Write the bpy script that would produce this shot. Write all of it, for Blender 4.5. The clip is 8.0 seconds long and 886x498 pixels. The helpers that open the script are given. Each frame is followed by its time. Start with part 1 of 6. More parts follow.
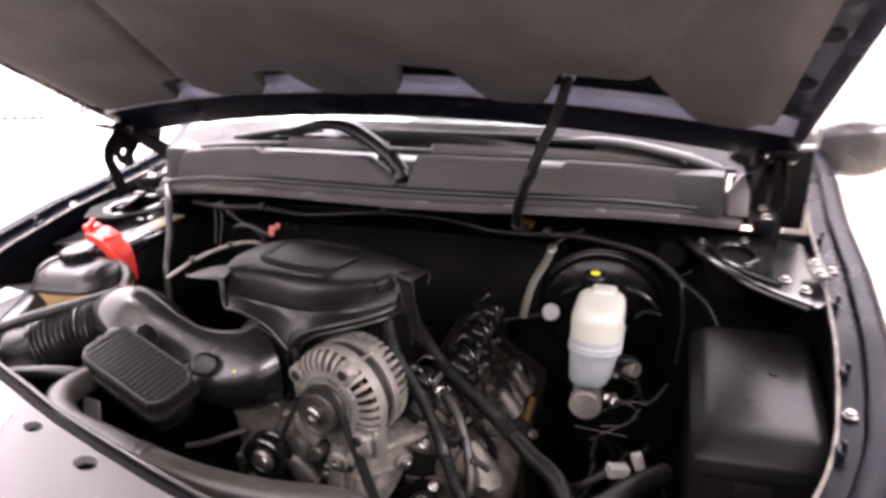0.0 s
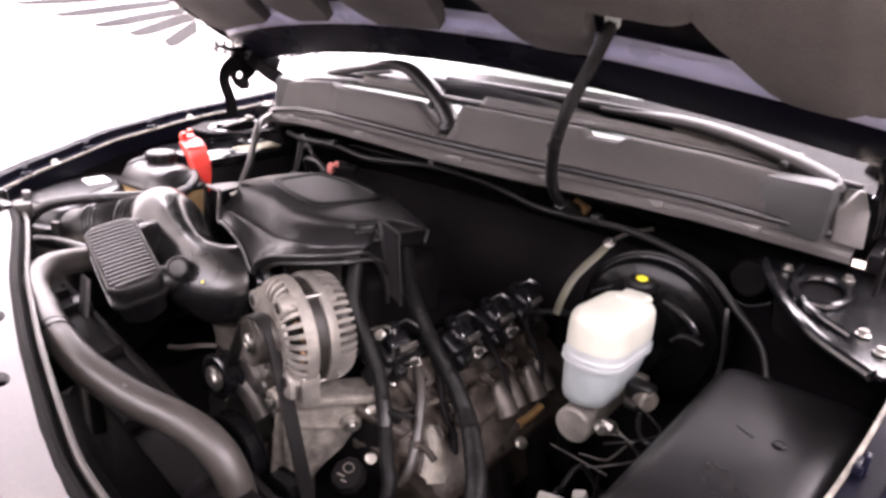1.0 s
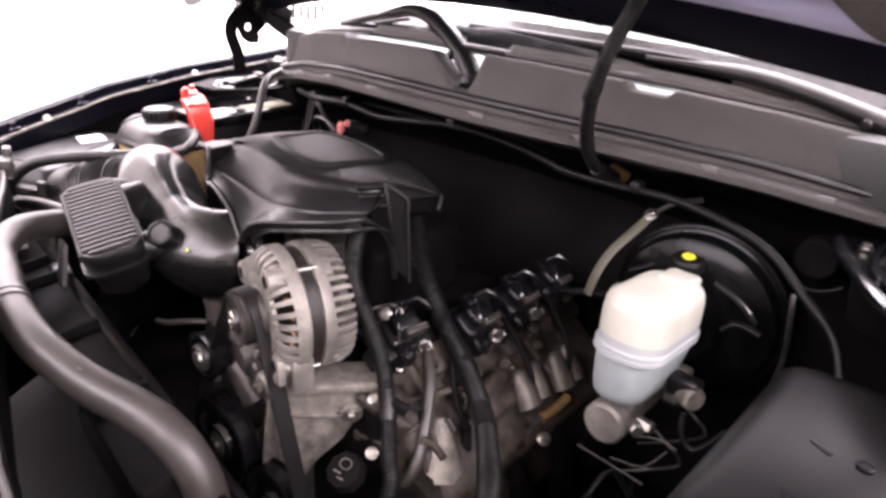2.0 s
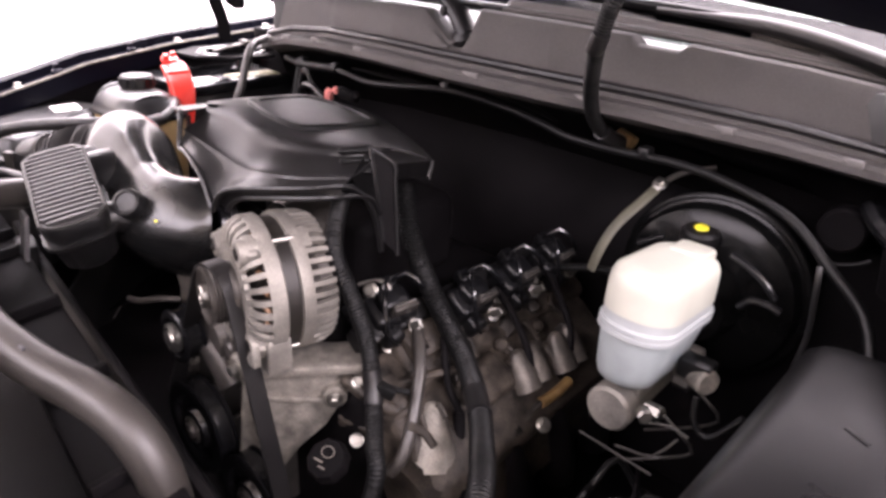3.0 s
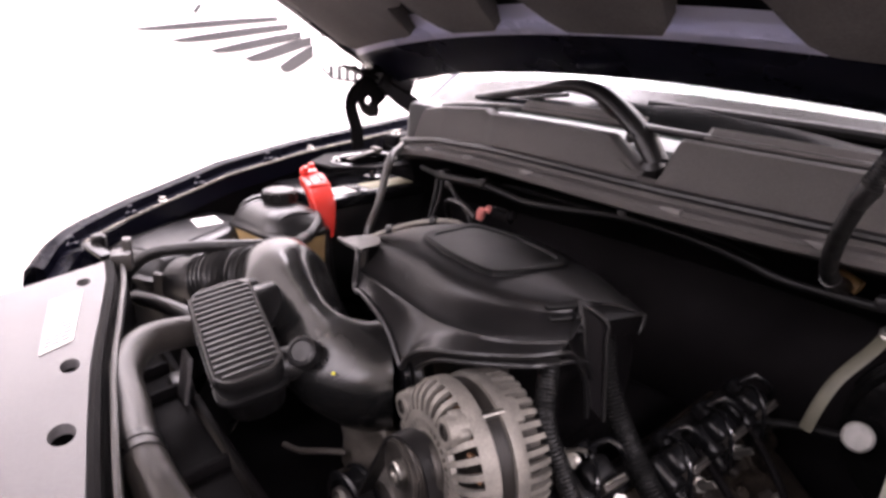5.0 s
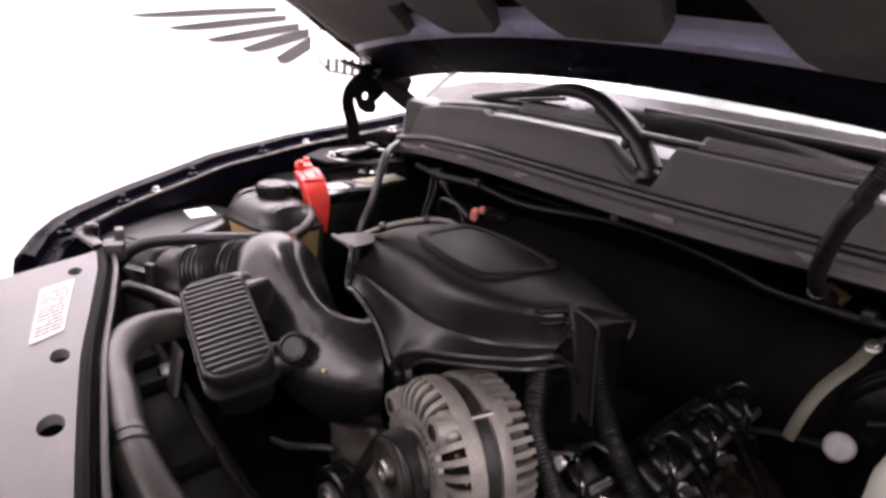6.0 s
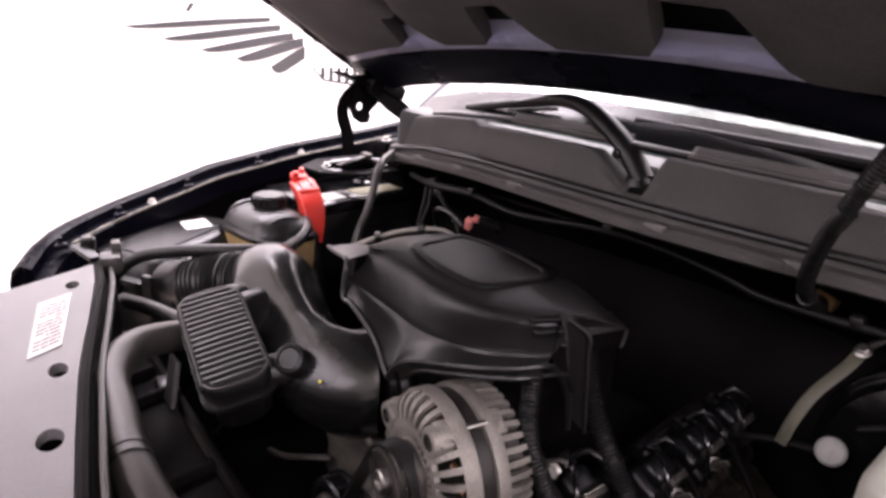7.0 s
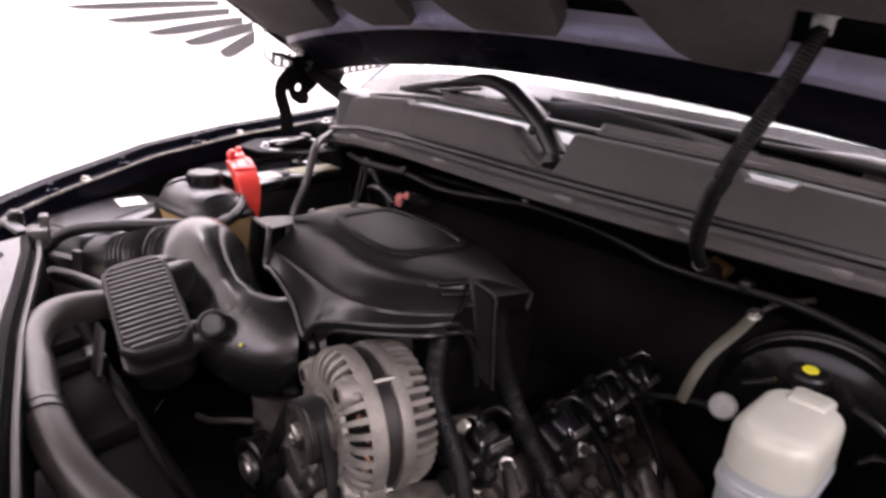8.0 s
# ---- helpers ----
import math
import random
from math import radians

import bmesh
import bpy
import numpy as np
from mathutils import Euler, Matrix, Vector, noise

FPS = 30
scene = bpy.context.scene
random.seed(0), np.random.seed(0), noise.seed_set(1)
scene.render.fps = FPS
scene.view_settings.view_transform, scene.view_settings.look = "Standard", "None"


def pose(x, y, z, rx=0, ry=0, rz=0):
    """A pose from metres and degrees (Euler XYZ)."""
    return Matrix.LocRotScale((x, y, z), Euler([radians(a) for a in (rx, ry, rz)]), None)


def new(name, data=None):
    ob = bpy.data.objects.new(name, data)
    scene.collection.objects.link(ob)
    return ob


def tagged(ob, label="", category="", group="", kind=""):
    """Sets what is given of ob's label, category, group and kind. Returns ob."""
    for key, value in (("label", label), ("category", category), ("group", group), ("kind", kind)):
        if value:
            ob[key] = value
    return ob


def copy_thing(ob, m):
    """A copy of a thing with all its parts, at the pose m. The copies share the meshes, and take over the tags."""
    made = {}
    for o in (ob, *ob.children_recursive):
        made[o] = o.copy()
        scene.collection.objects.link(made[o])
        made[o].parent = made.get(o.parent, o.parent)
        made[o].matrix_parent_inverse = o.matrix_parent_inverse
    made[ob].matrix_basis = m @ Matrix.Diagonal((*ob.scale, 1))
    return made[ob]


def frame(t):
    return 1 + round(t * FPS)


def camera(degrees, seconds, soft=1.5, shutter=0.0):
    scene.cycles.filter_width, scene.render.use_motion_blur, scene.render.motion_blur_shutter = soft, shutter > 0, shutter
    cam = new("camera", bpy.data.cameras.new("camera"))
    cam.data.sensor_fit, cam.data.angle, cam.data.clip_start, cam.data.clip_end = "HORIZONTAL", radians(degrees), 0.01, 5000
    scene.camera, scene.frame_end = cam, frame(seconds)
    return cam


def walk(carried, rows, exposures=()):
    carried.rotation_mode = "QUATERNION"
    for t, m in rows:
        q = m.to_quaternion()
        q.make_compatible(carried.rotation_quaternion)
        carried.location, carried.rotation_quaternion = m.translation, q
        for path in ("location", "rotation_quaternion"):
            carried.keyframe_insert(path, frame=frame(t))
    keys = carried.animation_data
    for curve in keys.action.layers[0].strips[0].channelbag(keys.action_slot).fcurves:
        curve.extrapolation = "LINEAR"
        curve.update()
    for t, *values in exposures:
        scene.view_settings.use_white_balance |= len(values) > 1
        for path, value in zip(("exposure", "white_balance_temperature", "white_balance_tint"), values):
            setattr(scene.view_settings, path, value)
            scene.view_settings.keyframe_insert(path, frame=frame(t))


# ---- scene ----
cam = camera(68.0, 8.0, soft=3.1, shutter=0.5)
# seconds, place, and turn (Euler XYZ degrees)
PATH = [
    (0, 0.5379, -1.4067, 1.6010, 69.434, 1.247, 17.888),
    (0.5, 0.7229, -1.1890, 1.5048, 69.499, -0.555, 31.949),
    (1, 0.8163, -1.1399, 1.5047, 68.568, -3.445, 39.643),
    (2.5, 0.7271, -0.9788, 1.4153, 65.216, -3.119, 42.603),
    (3, 0.7248, -0.9689, 1.4023, 64.710, -3.331, 42.611),
    (3.5, 0.6018, -0.9831, 1.4372, 66.404, -6.195, 47.429),
    (4, 0.5394, -0.9888, 1.4566, 67.276, -3.218, 48.397),
    (4.5, 0.5093, -0.9994, 1.4558, 69.884, -1.402, 47.695),
    (6, 0.5067, -1.0095, 1.4640, 69.983, -4.231, 47.553),
    (6.5, 0.5083, -1.0115, 1.4711, 70.227, -4.185, 47.303),
    (7, 0.5133, -1.0129, 1.4733, 70.529, -3.809, 47.051),
    (7.5, 0.5439, -0.9869, 1.4666, 69.647, -4.161, 46.014),
    (8, 0.5920, -1.0028, 1.4637, 70.006, -4.814, 43.991),
]
walk(cam, [(t, pose(*row)) for t, *row in PATH], exposures=[(0.0, 0.55, 6320, 30), (0.5, 0.78, 6320, 30), (1.0, 0.90, 6320, 30), (2.5, 0.86, 6320, 30), (3.0, 0.90, 6320, 30), (3.5, 1.02, 6320, 30), (4.5, 0.52, 6320, 30), (6.0, -0.2, 6320, 30), (7.0, -0.24, 6320, 30), (8.0, -0.12, 6320, 30)])

# ---- light: a white photo booth, with large soft unseen fill lamps at ceiling height ----
world = bpy.data.worlds.new("booth_world")
scene.world = world
world.use_nodes = True
world.node_tree.nodes["Background"].inputs[0].default_value = (1.0, 0.98, 0.96, 1)
world.node_tree.nodes["Background"].inputs[1].default_value = 0.3


def overhead_fill(x, y, z, sx, sy, watts):
    data = bpy.data.lights.new("overhead_fill", "AREA")
    data.shape, data.size, data.size_y, data.energy, data.color = "RECTANGLE", sx, sy, watts, (1.0, 0.975, 0.95)
    new("overhead_fill", data).matrix_world = pose(x, y, z)


overhead_fill(-1.8, 1.2, 3.1, 1.3, 4.2, 390)
# unseen, added to brighten the engine bay from the front
overhead_fill(-0.3, -3.5, 3.1, 4.0, 1.8, 165)
overhead_fill(0.6, 2.2, 3.1, 4.0, 4.0, 420)
# unseen, added to light the right side of the bay
overhead_fill(3.3, -1.2, 3.1, 1.0, 3.0, 220)


# ---- materials ----
def material(name, colour, rough=0.5, metal=0.0, coat=0.0, spec=0.5, grain=0.0, grain_size=400.0, stain=0.0, stain_size=9.0, dust_toplight=0.0, bump=0.0, bump_size=300.0):
    """A node material with a large-scale stain, a fine grain, dusty painted toplight on faces that look up, and bump.
    """
    m = bpy.data.materials.new(name)
    m.use_nodes = True
    nt = m.node_tree
    b = nt.nodes["Principled BSDF"]
    b.inputs["Roughness"].default_value = rough
    b.inputs["Metallic"].default_value = metal
    b.inputs["Coat Weight"].default_value = coat
    b.inputs["Coat Roughness"].default_value = 0.04
    b.inputs["Specular IOR Level"].default_value = spec
    geo = nt.nodes.new("ShaderNodeTexCoord")

    def noise_at(size, detail):
        n = nt.nodes.new("ShaderNodeTexNoise")
        n.inputs["Scale"].default_value, n.inputs["Detail"].default_value = size, detail
        nt.links.new(geo.outputs["Object"], n.inputs["Vector"])
        return n.outputs["Fac"]

    def remap(value, lo, hi, a, c):
        r = nt.nodes.new("ShaderNodeMapRange")
        r.inputs[1].default_value, r.inputs[2].default_value, r.inputs[3].default_value, r.inputs[4].default_value = lo, hi, a, c
        nt.links.new(value, r.inputs[0])
        return r.outputs[0]

    def mix(kind, fac, a, c):
        x = nt.nodes.new("ShaderNodeMix")
        x.data_type, x.blend_type = "RGBA", kind
        for k, v in ((0, fac), (6, a), (7, c)):
            if hasattr(v, "links"):
                nt.links.new(v, x.inputs[k])
            else:
                x.inputs[k].default_value = v
        return x.outputs[2]

    rgb = nt.nodes.new("ShaderNodeRGB")
    rgb.outputs[0].default_value = (*colour, 1)
    out = rgb.outputs[0]
    coarse = noise_at(stain_size, 5)
    fine = noise_at(grain_size, 3)
    if stain:
        out = mix("MULTIPLY", 1.0, out, mix("MIX", remap(coarse, 0.3, 0.7, 0, 1), (1 - stain,) * 3 + (1,), (1 + stain,) * 3 + (1,)))
    if grain:
        out = mix("MULTIPLY", 1.0, out, mix("MIX", remap(fine, 0.3, 0.7, 0, 1), (1 - grain,) * 3 + (1,), (1 + grain,) * 3 + (1,)))
    # dusty lightening of upward faces, part of it light put into the colour
    if dust_toplight:
        n = nt.nodes.new("ShaderNodeNewGeometry")
        s = nt.nodes.new("ShaderNodeSeparateXYZ")
        nt.links.new(n.outputs["Normal"], s.inputs[0])
        up = remap(s.outputs[2], 0.5, 1.0, 0, 1)
        d = nt.nodes.new("ShaderNodeMath")
        d.operation = "MULTIPLY"
        nt.links.new(up, d.inputs[0])
        nt.links.new(remap(coarse, 0.35, 0.75, 0.15 * dust_toplight, dust_toplight), d.inputs[1])
        out = mix("MIX", d.outputs[0], out, (0.20, 0.192, 0.184, 1))
    nt.links.new(out, b.inputs["Base Color"])
    nt.links.new(remap(coarse, 0.3, 0.7, max(0.02, rough - 0.07), min(1, rough + 0.07)), b.inputs["Roughness"])
    if bump:
        p = nt.nodes.new("ShaderNodeBump")
        p.inputs["Strength"].default_value, p.inputs["Distance"].default_value = bump, 0.001
        nt.links.new(noise_at(bump_size, 4), p.inputs["Height"])
        nt.links.new(p.outputs[0], b.inputs["Normal"])
    return m


M_PLASTIC = material("black_moulded_plastic", (0.0055, 0.0053, 0.0055), 0.34, stain=0.2, grain=0.15, dust_toplight=0.02, bump=0.25, bump_size=700, spec=0.38)
M_COVER = material("satin_black_cover_plastic", (0.005, 0.0048, 0.005), 0.37, stain=0.03, grain=0.06, dust_toplight=0.03, bump=0.10, bump_size=900, spec=0.38)
M_GLOSS = material("glossy_black_plastic", (0.0045, 0.0045, 0.005), 0.2, stain=0.15, dust_toplight=0.008)
M_RUBBER = material("black_rubber", (0.0065, 0.006, 0.006), 0.42, stain=0.25, grain=0.15, dust_toplight=0.018, bump=0.2, bump_size=500, spec=0.4)
M_HOSE = material("radiator_hose_rubber", (0.028, 0.025, 0.022), 0.40, stain=0.25, grain=0.15, dust_toplight=0.035, bump=0.25, bump_size=450)
M_PAINT = material("black_body_paint", (0.006, 0.006, 0.013), 0.3, stain=0.1, spec=0.16)
# black panel paint, with the deep bay's shade put into the colour
M_INNER = material("black_panel_and_shade", (0.0042, 0.0037, 0.0040), 0.6, stain=0.4, grain=0.1, dust_toplight=0.004, spec=0.05)
M_DASH = material("grey_dashboard", (0.035, 0.036, 0.035), 0.6, stain=0.15)
M_TRIM = material("grey_green_trim", (0.10, 0.115, 0.10), 0.55, stain=0.1)
M_LEDGE = material("pale_blue_grey_ledge", (0.50, 0.51, 0.66), 0.3, coat=0.4, stain=0.1)
M_HOODPAINT = material("hood_inner_paint", (0.035, 0.035, 0.05), 0.25, coat=0.5, stain=0.12)
M_FELT = material("hood_insulation_felt", (0.058, 0.055, 0.0545), 0.95, stain=0.22, stain_size=7, grain=0.12, grain_size=250, bump=0.3, bump_size=220, spec=0.1)
M_COWL = material("grey_cowl_plastic", (0.113, 0.106, 0.101), 0.6, stain=0.1, grain=0.1, dust_toplight=0.08, bump=0.3, bump_size=800, spec=0.4)
M_RADCOVER = material("textured_radiator_cover_plastic", (0.118, 0.113, 0.114), 0.42, stain=0.08, grain=0.08, bump=0.3, bump_size=900)
M_ALU = material("cast_aluminium", (0.21, 0.198, 0.176), 0.58, metal=0.55, stain=0.28, stain_size=30, grain=0.15, bump=0.5, bump_size=400)
M_ALUDIRTY = material("oily_cast_aluminium", (0.06, 0.055, 0.05), 0.42, metal=0.5, stain=0.4, stain_size=25, grain=0.25, bump=0.6, bump_size=300)
M_CAST = material("dull_grey_casting", (0.18, 0.167, 0.144), 0.58, metal=0.4, stain=0.45, stain_size=55, grain=0.2, bump=0.6, bump_size=350)
M_SHIELD = material("stained_steel_shield", (0.10, 0.09, 0.078), 0.5, metal=0.5, stain=0.5, stain_size=26, grain=0.2, bump=0.6, bump_size=260)
M_BANK = material("brown_grimy_casting", (0.032, 0.026, 0.0205), 0.55, metal=0.1, spec=0.3, stain=0.85, stain_size=38, grain=0.4, bump=1.0, bump_size=200)
M_STATOR = material("black_varnished_laminations", (0.012, 0.010, 0.008), 0.5, stain=0.5, stain_size=60)
M_FUSE = material("smooth_black_lid_plastic", (0.006, 0.0058, 0.006), 0.34, stain=0.03, grain=0.05, dust_toplight=0.005, bump=0.08, bump_size=700, spec=0.10)
M_TANK = material("satin_black_tank_plastic", (0.008, 0.0078, 0.008), 0.38, stain=0.2, dust_toplight=0.03, bump=0.15, bump_size=300)
M_COIL = material("black_coil_plastic", (0.004, 0.004, 0.0045), 0.32, stain=0.2, stain_size=40, spec=0.3)
M_STEEL = material("bolt_steel", (0.34, 0.33, 0.305), 0.4, metal=1.0, stain=0.2, stain_size=60)
M_COPPER = material("varnished_copper_winding", (0.09, 0.045, 0.02), 0.4, metal=0.5, stain=0.3, stain_size=60)
M_IRON = material("dark_laminated_iron", (0.05, 0.045, 0.04), 0.5, metal=0.6, stain=0.3, stain_size=60)
M_RESCAP = material("milky_white_plastic", (0.43, 0.432, 0.37), 0.4, stain=0.1, stain_size=14)
M_RESBODY = material("translucent_grey_plastic", (0.30, 0.335, 0.335), 0.35, stain=0.08, stain_size=30)
M_VALVE = material("greyed_plastic", (0.2, 0.195, 0.18), 0.4, stain=0.2, stain_size=60)
M_LOOM = material("black_loom_plastic", (0.004, 0.004, 0.004), 0.45, stain=0.25, grain=0.1, dust_toplight=0.01, bump=0.2, bump_size=500, spec=0.2)
M_RESRIM = material("pale_translucent_plastic", (0.33, 0.35, 0.35), 0.35, stain=0.06, stain_size=30)
M_RED = material("red_plastic", (0.62, 0.035, 0.02), 0.4, stain=0.1, stain_size=30)
M_PINK = material("faded_red_plastic", (0.5, 0.17, 0.15), 0.45, stain=0.2, stain_size=60)
M_AMBER = material("yellowed_translucent_plastic", (0.38, 0.26, 0.12), 0.4, stain=0.25, stain_size=15)
M_TAPE = material("tan_tape", (0.14, 0.085, 0.032), 0.5, stain=0.3, stain_size=80)
M_YELLOW = material("yellow_paint", (0.72, 0.66, 0.03), 0.5, stain=0.05)
M_LABEL = material("white_paper_label", (0.66, 0.65, 0.62), 0.6, stain=0.04)
M_INK = material("dark_print", (0.05, 0.05, 0.055), 0.6)
M_FADED = material("faded_print", (0.16, 0.155, 0.155), 0.6)
M_BATLABEL = material("dull_battery_label", (0.32, 0.3, 0.2), 0.5, stain=0.25, stain_size=25)
M_PIPE = material("dark_painted_pipe", (0.035, 0.033, 0.03), 0.35, stain=0.2, stain_size=40)
M_TUBE = material("dusty_toplit_intake_plastic", (0.004, 0.004, 0.004), 0.22, stain=0.15, dust_toplight=0.06, bump=0.06, bump_size=500, spec=0.5)
M_LID = material("dusty_toplit_ribbed_plastic", (0.014, 0.0135, 0.013), 0.36, stain=0.2, dust_toplight=0.16, bump=0.15, bump_size=600)
M_BOOSTER = material("satin_black_booster_paint", (0.003, 0.003, 0.003), 0.22, stain=0.25, spec=0.13)
M_STRAP = material("olive_grey_strap", (0.075, 0.072, 0.05), 0.6, stain=0.15, stain_size=40)
M_WALL = material("white_wall_paint", (0.86, 0.85, 0.84), 0.7, stain=0.02, bump=0.1, bump_size=120)
M_GREYWALL = material("reflection_darkening_grey", (0.12, 0.115, 0.11), 0.8, stain=0.05)
M_FLOOR = material("pale_beige_floor", (0.62, 0.56, 0.47), 0.5, stain=0.08, stain_size=2)
M_DECAL = material("dark_grey_decal", (0.027, 0.027, 0.029), 0.5, stain=0.06, stain_size=4)
M_TAN = material("pale_orange_decal", (0.8, 0.55, 0.36), 0.6)
M_MIRRORCAP = material("black_mirror_cap", (0.03, 0.028, 0.028), 0.3, coat=0.3, stain=0.1)


def glass_material():
    m = bpy.data.materials.new("green_tinted_windshield_glass")
    m.use_nodes = True
    b = m.node_tree.nodes["Principled BSDF"]
    b.inputs["Base Color"].default_value = (0.82, 0.93, 0.88, 1)
    b.inputs["Roughness"].default_value = 0.02
    b.inputs["Transmission Weight"].default_value = 1.0
    b.inputs["IOR"].default_value = 1.5
    return m


M_GLASS = glass_material()


# ---- mesh helpers ----
def finish(bm, angle=35):
    bmesh.ops.recalc_face_normals(bm, faces=bm.faces)
    me = bpy.data.meshes.new("mesh")
    bm.to_mesh(me)
    bm.free()
    me.shade_smooth()
    me.set_sharp_from_angle(angle=radians(angle))
    return me


def part(name, bm, mat, parent=None, label="", angle=35):
    """One mesh object, from a bmesh or a mesh, under a thing or a part."""
    me = finish(bm, angle) if isinstance(bm, bmesh.types.BMesh) else bm
    if not me.materials:
        me.materials.append(mat)
    ob = new(name, me)
    if parent is not None:
        ob.parent = parent
        ob.matrix_parent_inverse = Matrix.Translation(-parent.location) if parent.parent is None else Matrix()
    if label:
        tagged(ob, label)
    return ob


def thing(name, label, category, group="", kind=""):
    return tagged(new(name), label, category, group, kind)


def join(*bms):
    out = bmesh.new()
    for b in bms:
        me = bpy.data.meshes.new("tmp")
        b.to_mesh(me)
        b.free()
        out.from_mesh(me)
        bpy.data.meshes.remove(me)
    return out


def moved(bm, m):
    bmesh.ops.transform(bm, matrix=m, verts=bm.verts)
    return bm


def box(sx, sy, sz, bevel=0.004, seg=2, m=None):
    bm = bmesh.new()
    bmesh.ops.create_cube(bm, size=1)
    bmesh.ops.scale(bm, vec=(sx, sy, sz), verts=bm.verts)
    if bevel:
        bmesh.ops.bevel(bm, geom=bm.edges[:], offset=bevel, segments=seg, profile=0.5, affect="EDGES")
    return moved(bm, m) if m is not None else bm


def lathe(profile, seg=24, m=None, closed=False):
    """A body of revolution about z, from (radius, height) pairs."""
    bm = bmesh.new()
    rings = []
    for r, h in profile:
        rings.append([bm.verts.new((r * math.cos(2 * math.pi * i / seg), r * math.sin(2 * math.pi * i / seg), h)) for i in range(seg)])
    pairs = list(zip(rings, rings[1:] + ([rings[0]] if closed else [])))
    for a, b in pairs if closed else list(zip(rings, rings[1:])):
        for i in range(seg):
            bm.faces.new((a[i], a[(i + 1) % seg], b[(i + 1) % seg], b[i]))
    if not closed:
        bm.faces.new(rings[0])
        bm.faces.new(rings[-1])
    return moved(bm, m) if m is not None else bm


def curve_points(points, step):
    """A smooth line (Catmull-Rom) through points, at about even steps."""
    p = [Vector(q) for q in points]
    p = [2 * p[0] - p[1]] + p + [2 * p[-1] - p[-2]]
    out = []
    for i in range(1, len(p) - 2):
        n = max(2, int((p[i + 1] - p[i]).length / step))
        for k in range(n):
            u = k / n
            out.append(0.5 * ((2 * p[i]) + (p[i + 1] - p[i - 1]) * u + (2 * p[i - 1] - 5 * p[i] + 4 * p[i + 1] - p[i + 2]) * u * u + (3 * p[i] - p[i - 1] - 3 * p[i + 1] + p[i + 2]) * u ** 3))
    out.append(p[-2])
    return out


def tube(points, radius, seg=14, step=0.015, ribs=0.0, depth=0.0, flat=1.0):
    """A round hose along points; radius may be a list along it; ribs: the pitch of its corrugations, depth: how deep they are."""
    line = curve_points(points, min(step, ribs / 4) if ribs else step)
    bm = bmesh.new()
    rings, run = [], 0.0
    up = Vector((0, 0, 1))
    side = None
    for i, c in enumerate(line):
        a, b = line[max(0, i - 1)], line[min(len(line) - 1, i + 1)]
        way = (b - a).normalized()
        if side is None:
            side = way.cross(up if abs(way.z) < 0.9 else Vector((1, 0, 0))).normalized()
        side = (side - way * side.dot(way)).normalized()
        top = side.cross(way)
        if i:
            run += (c - line[i - 1]).length
        u = i / (len(line) - 1) * 1.0
        if isinstance(radius, (list, tuple)):
            k = u * (len(radius) - 1)
            j = min(int(k), len(radius) - 2)
            r = radius[j] + (radius[j + 1] - radius[j]) * (k - j)
        else:
            r = radius
        if ribs:
            r += depth * math.cos(2 * math.pi * run / ribs)
        rings.append([bm.verts.new(c + r * (math.cos(2 * math.pi * s / seg) * side + flat * math.sin(2 * math.pi * s / seg) * top)) for s in range(seg)])
    for a, b in zip(rings, rings[1:]):
        for s in range(seg):
            bm.faces.new((a[s], a[(s + 1) % seg], b[(s + 1) % seg], b[s]))
    bm.faces.new(rings[0])
    bm.faces.new(rings[-1])
    return bm


def prism(outline, depth, bevel=0.003, seg=2, m=None):
    """A flat outline (x, y) with thickness depth along z, from z = 0."""
    bm = bmesh.new()
    low = [bm.verts.new((x, y, 0)) for x, y in outline]
    f = bm.faces.new(low)
    top = bmesh.ops.extrude_face_region(bm, geom=[f])
    bmesh.ops.translate(bm, vec=(0, 0, depth), verts=[v for v in top["geom"] if isinstance(v, bmesh.types.BMVert)])
    if bevel:
        bmesh.ops.bevel(bm, geom=bm.edges[:], offset=bevel, segments=seg, profile=0.5, affect="EDGES")
    return moved(bm, m) if m is not None else bm


def loft(sections, caps=True, ring=True):
    """Skin over sections, each a list of as many points."""
    bm = bmesh.new()
    rows = [[bm.verts.new(p) for p in s] for s in sections]
    n = len(rows[0])
    for a, b in zip(rows, rows[1:]):
        for i in range(n if ring else n - 1):
            bm.faces.new((a[i], a[(i + 1) % n], b[(i + 1) % n], b[i]))
    if caps and ring:
        bm.faces.new(rows[0])
        bm.faces.new(rows[-1])
    return bm


def sheet(f, nu, nv, thick, keep=None):
    """A sheet f(u, v) -> point, u and v from 0 to 1, made solid downwards against its normals."""
    bm = bmesh.new()
    grid = [[bm.verts.new(f(i / nu, j / nv)) for j in range(nv + 1)] for i in range(nu + 1)]
    for i in range(nu):
        for j in range(nv):
            if keep is None or keep((i + 0.5) / nu, (j + 0.5) / nv):
                bm.faces.new((grid[i][j], grid[i + 1][j], grid[i + 1][j + 1], grid[i][j + 1]))
    loose = [v for v in bm.verts if not v.link_faces]
    bmesh.ops.delete(bm, geom=loose, context="VERTS")
    bmesh.ops.recalc_face_normals(bm, faces=bm.faces)
    bmesh.ops.solidify(bm, geom=bm.faces[:], thickness=thick)
    return bm


def rounded(w, h, r, n=5):
    """The outline of a rectangle with round corners, about the origin."""
    out = []
    for cx, cy, a in ((w / 2 - r, h / 2 - r, 0), (-w / 2 + r, h / 2 - r, 90), (-w / 2 + r, -h / 2 + r, 180), (w / 2 - r, -h / 2 + r, 270)):
        out += [(cx + r * math.cos(radians(a + 90 * k / n)), cy + r * math.sin(radians(a + 90 * k / n))) for k in range(n + 1)]
    return out


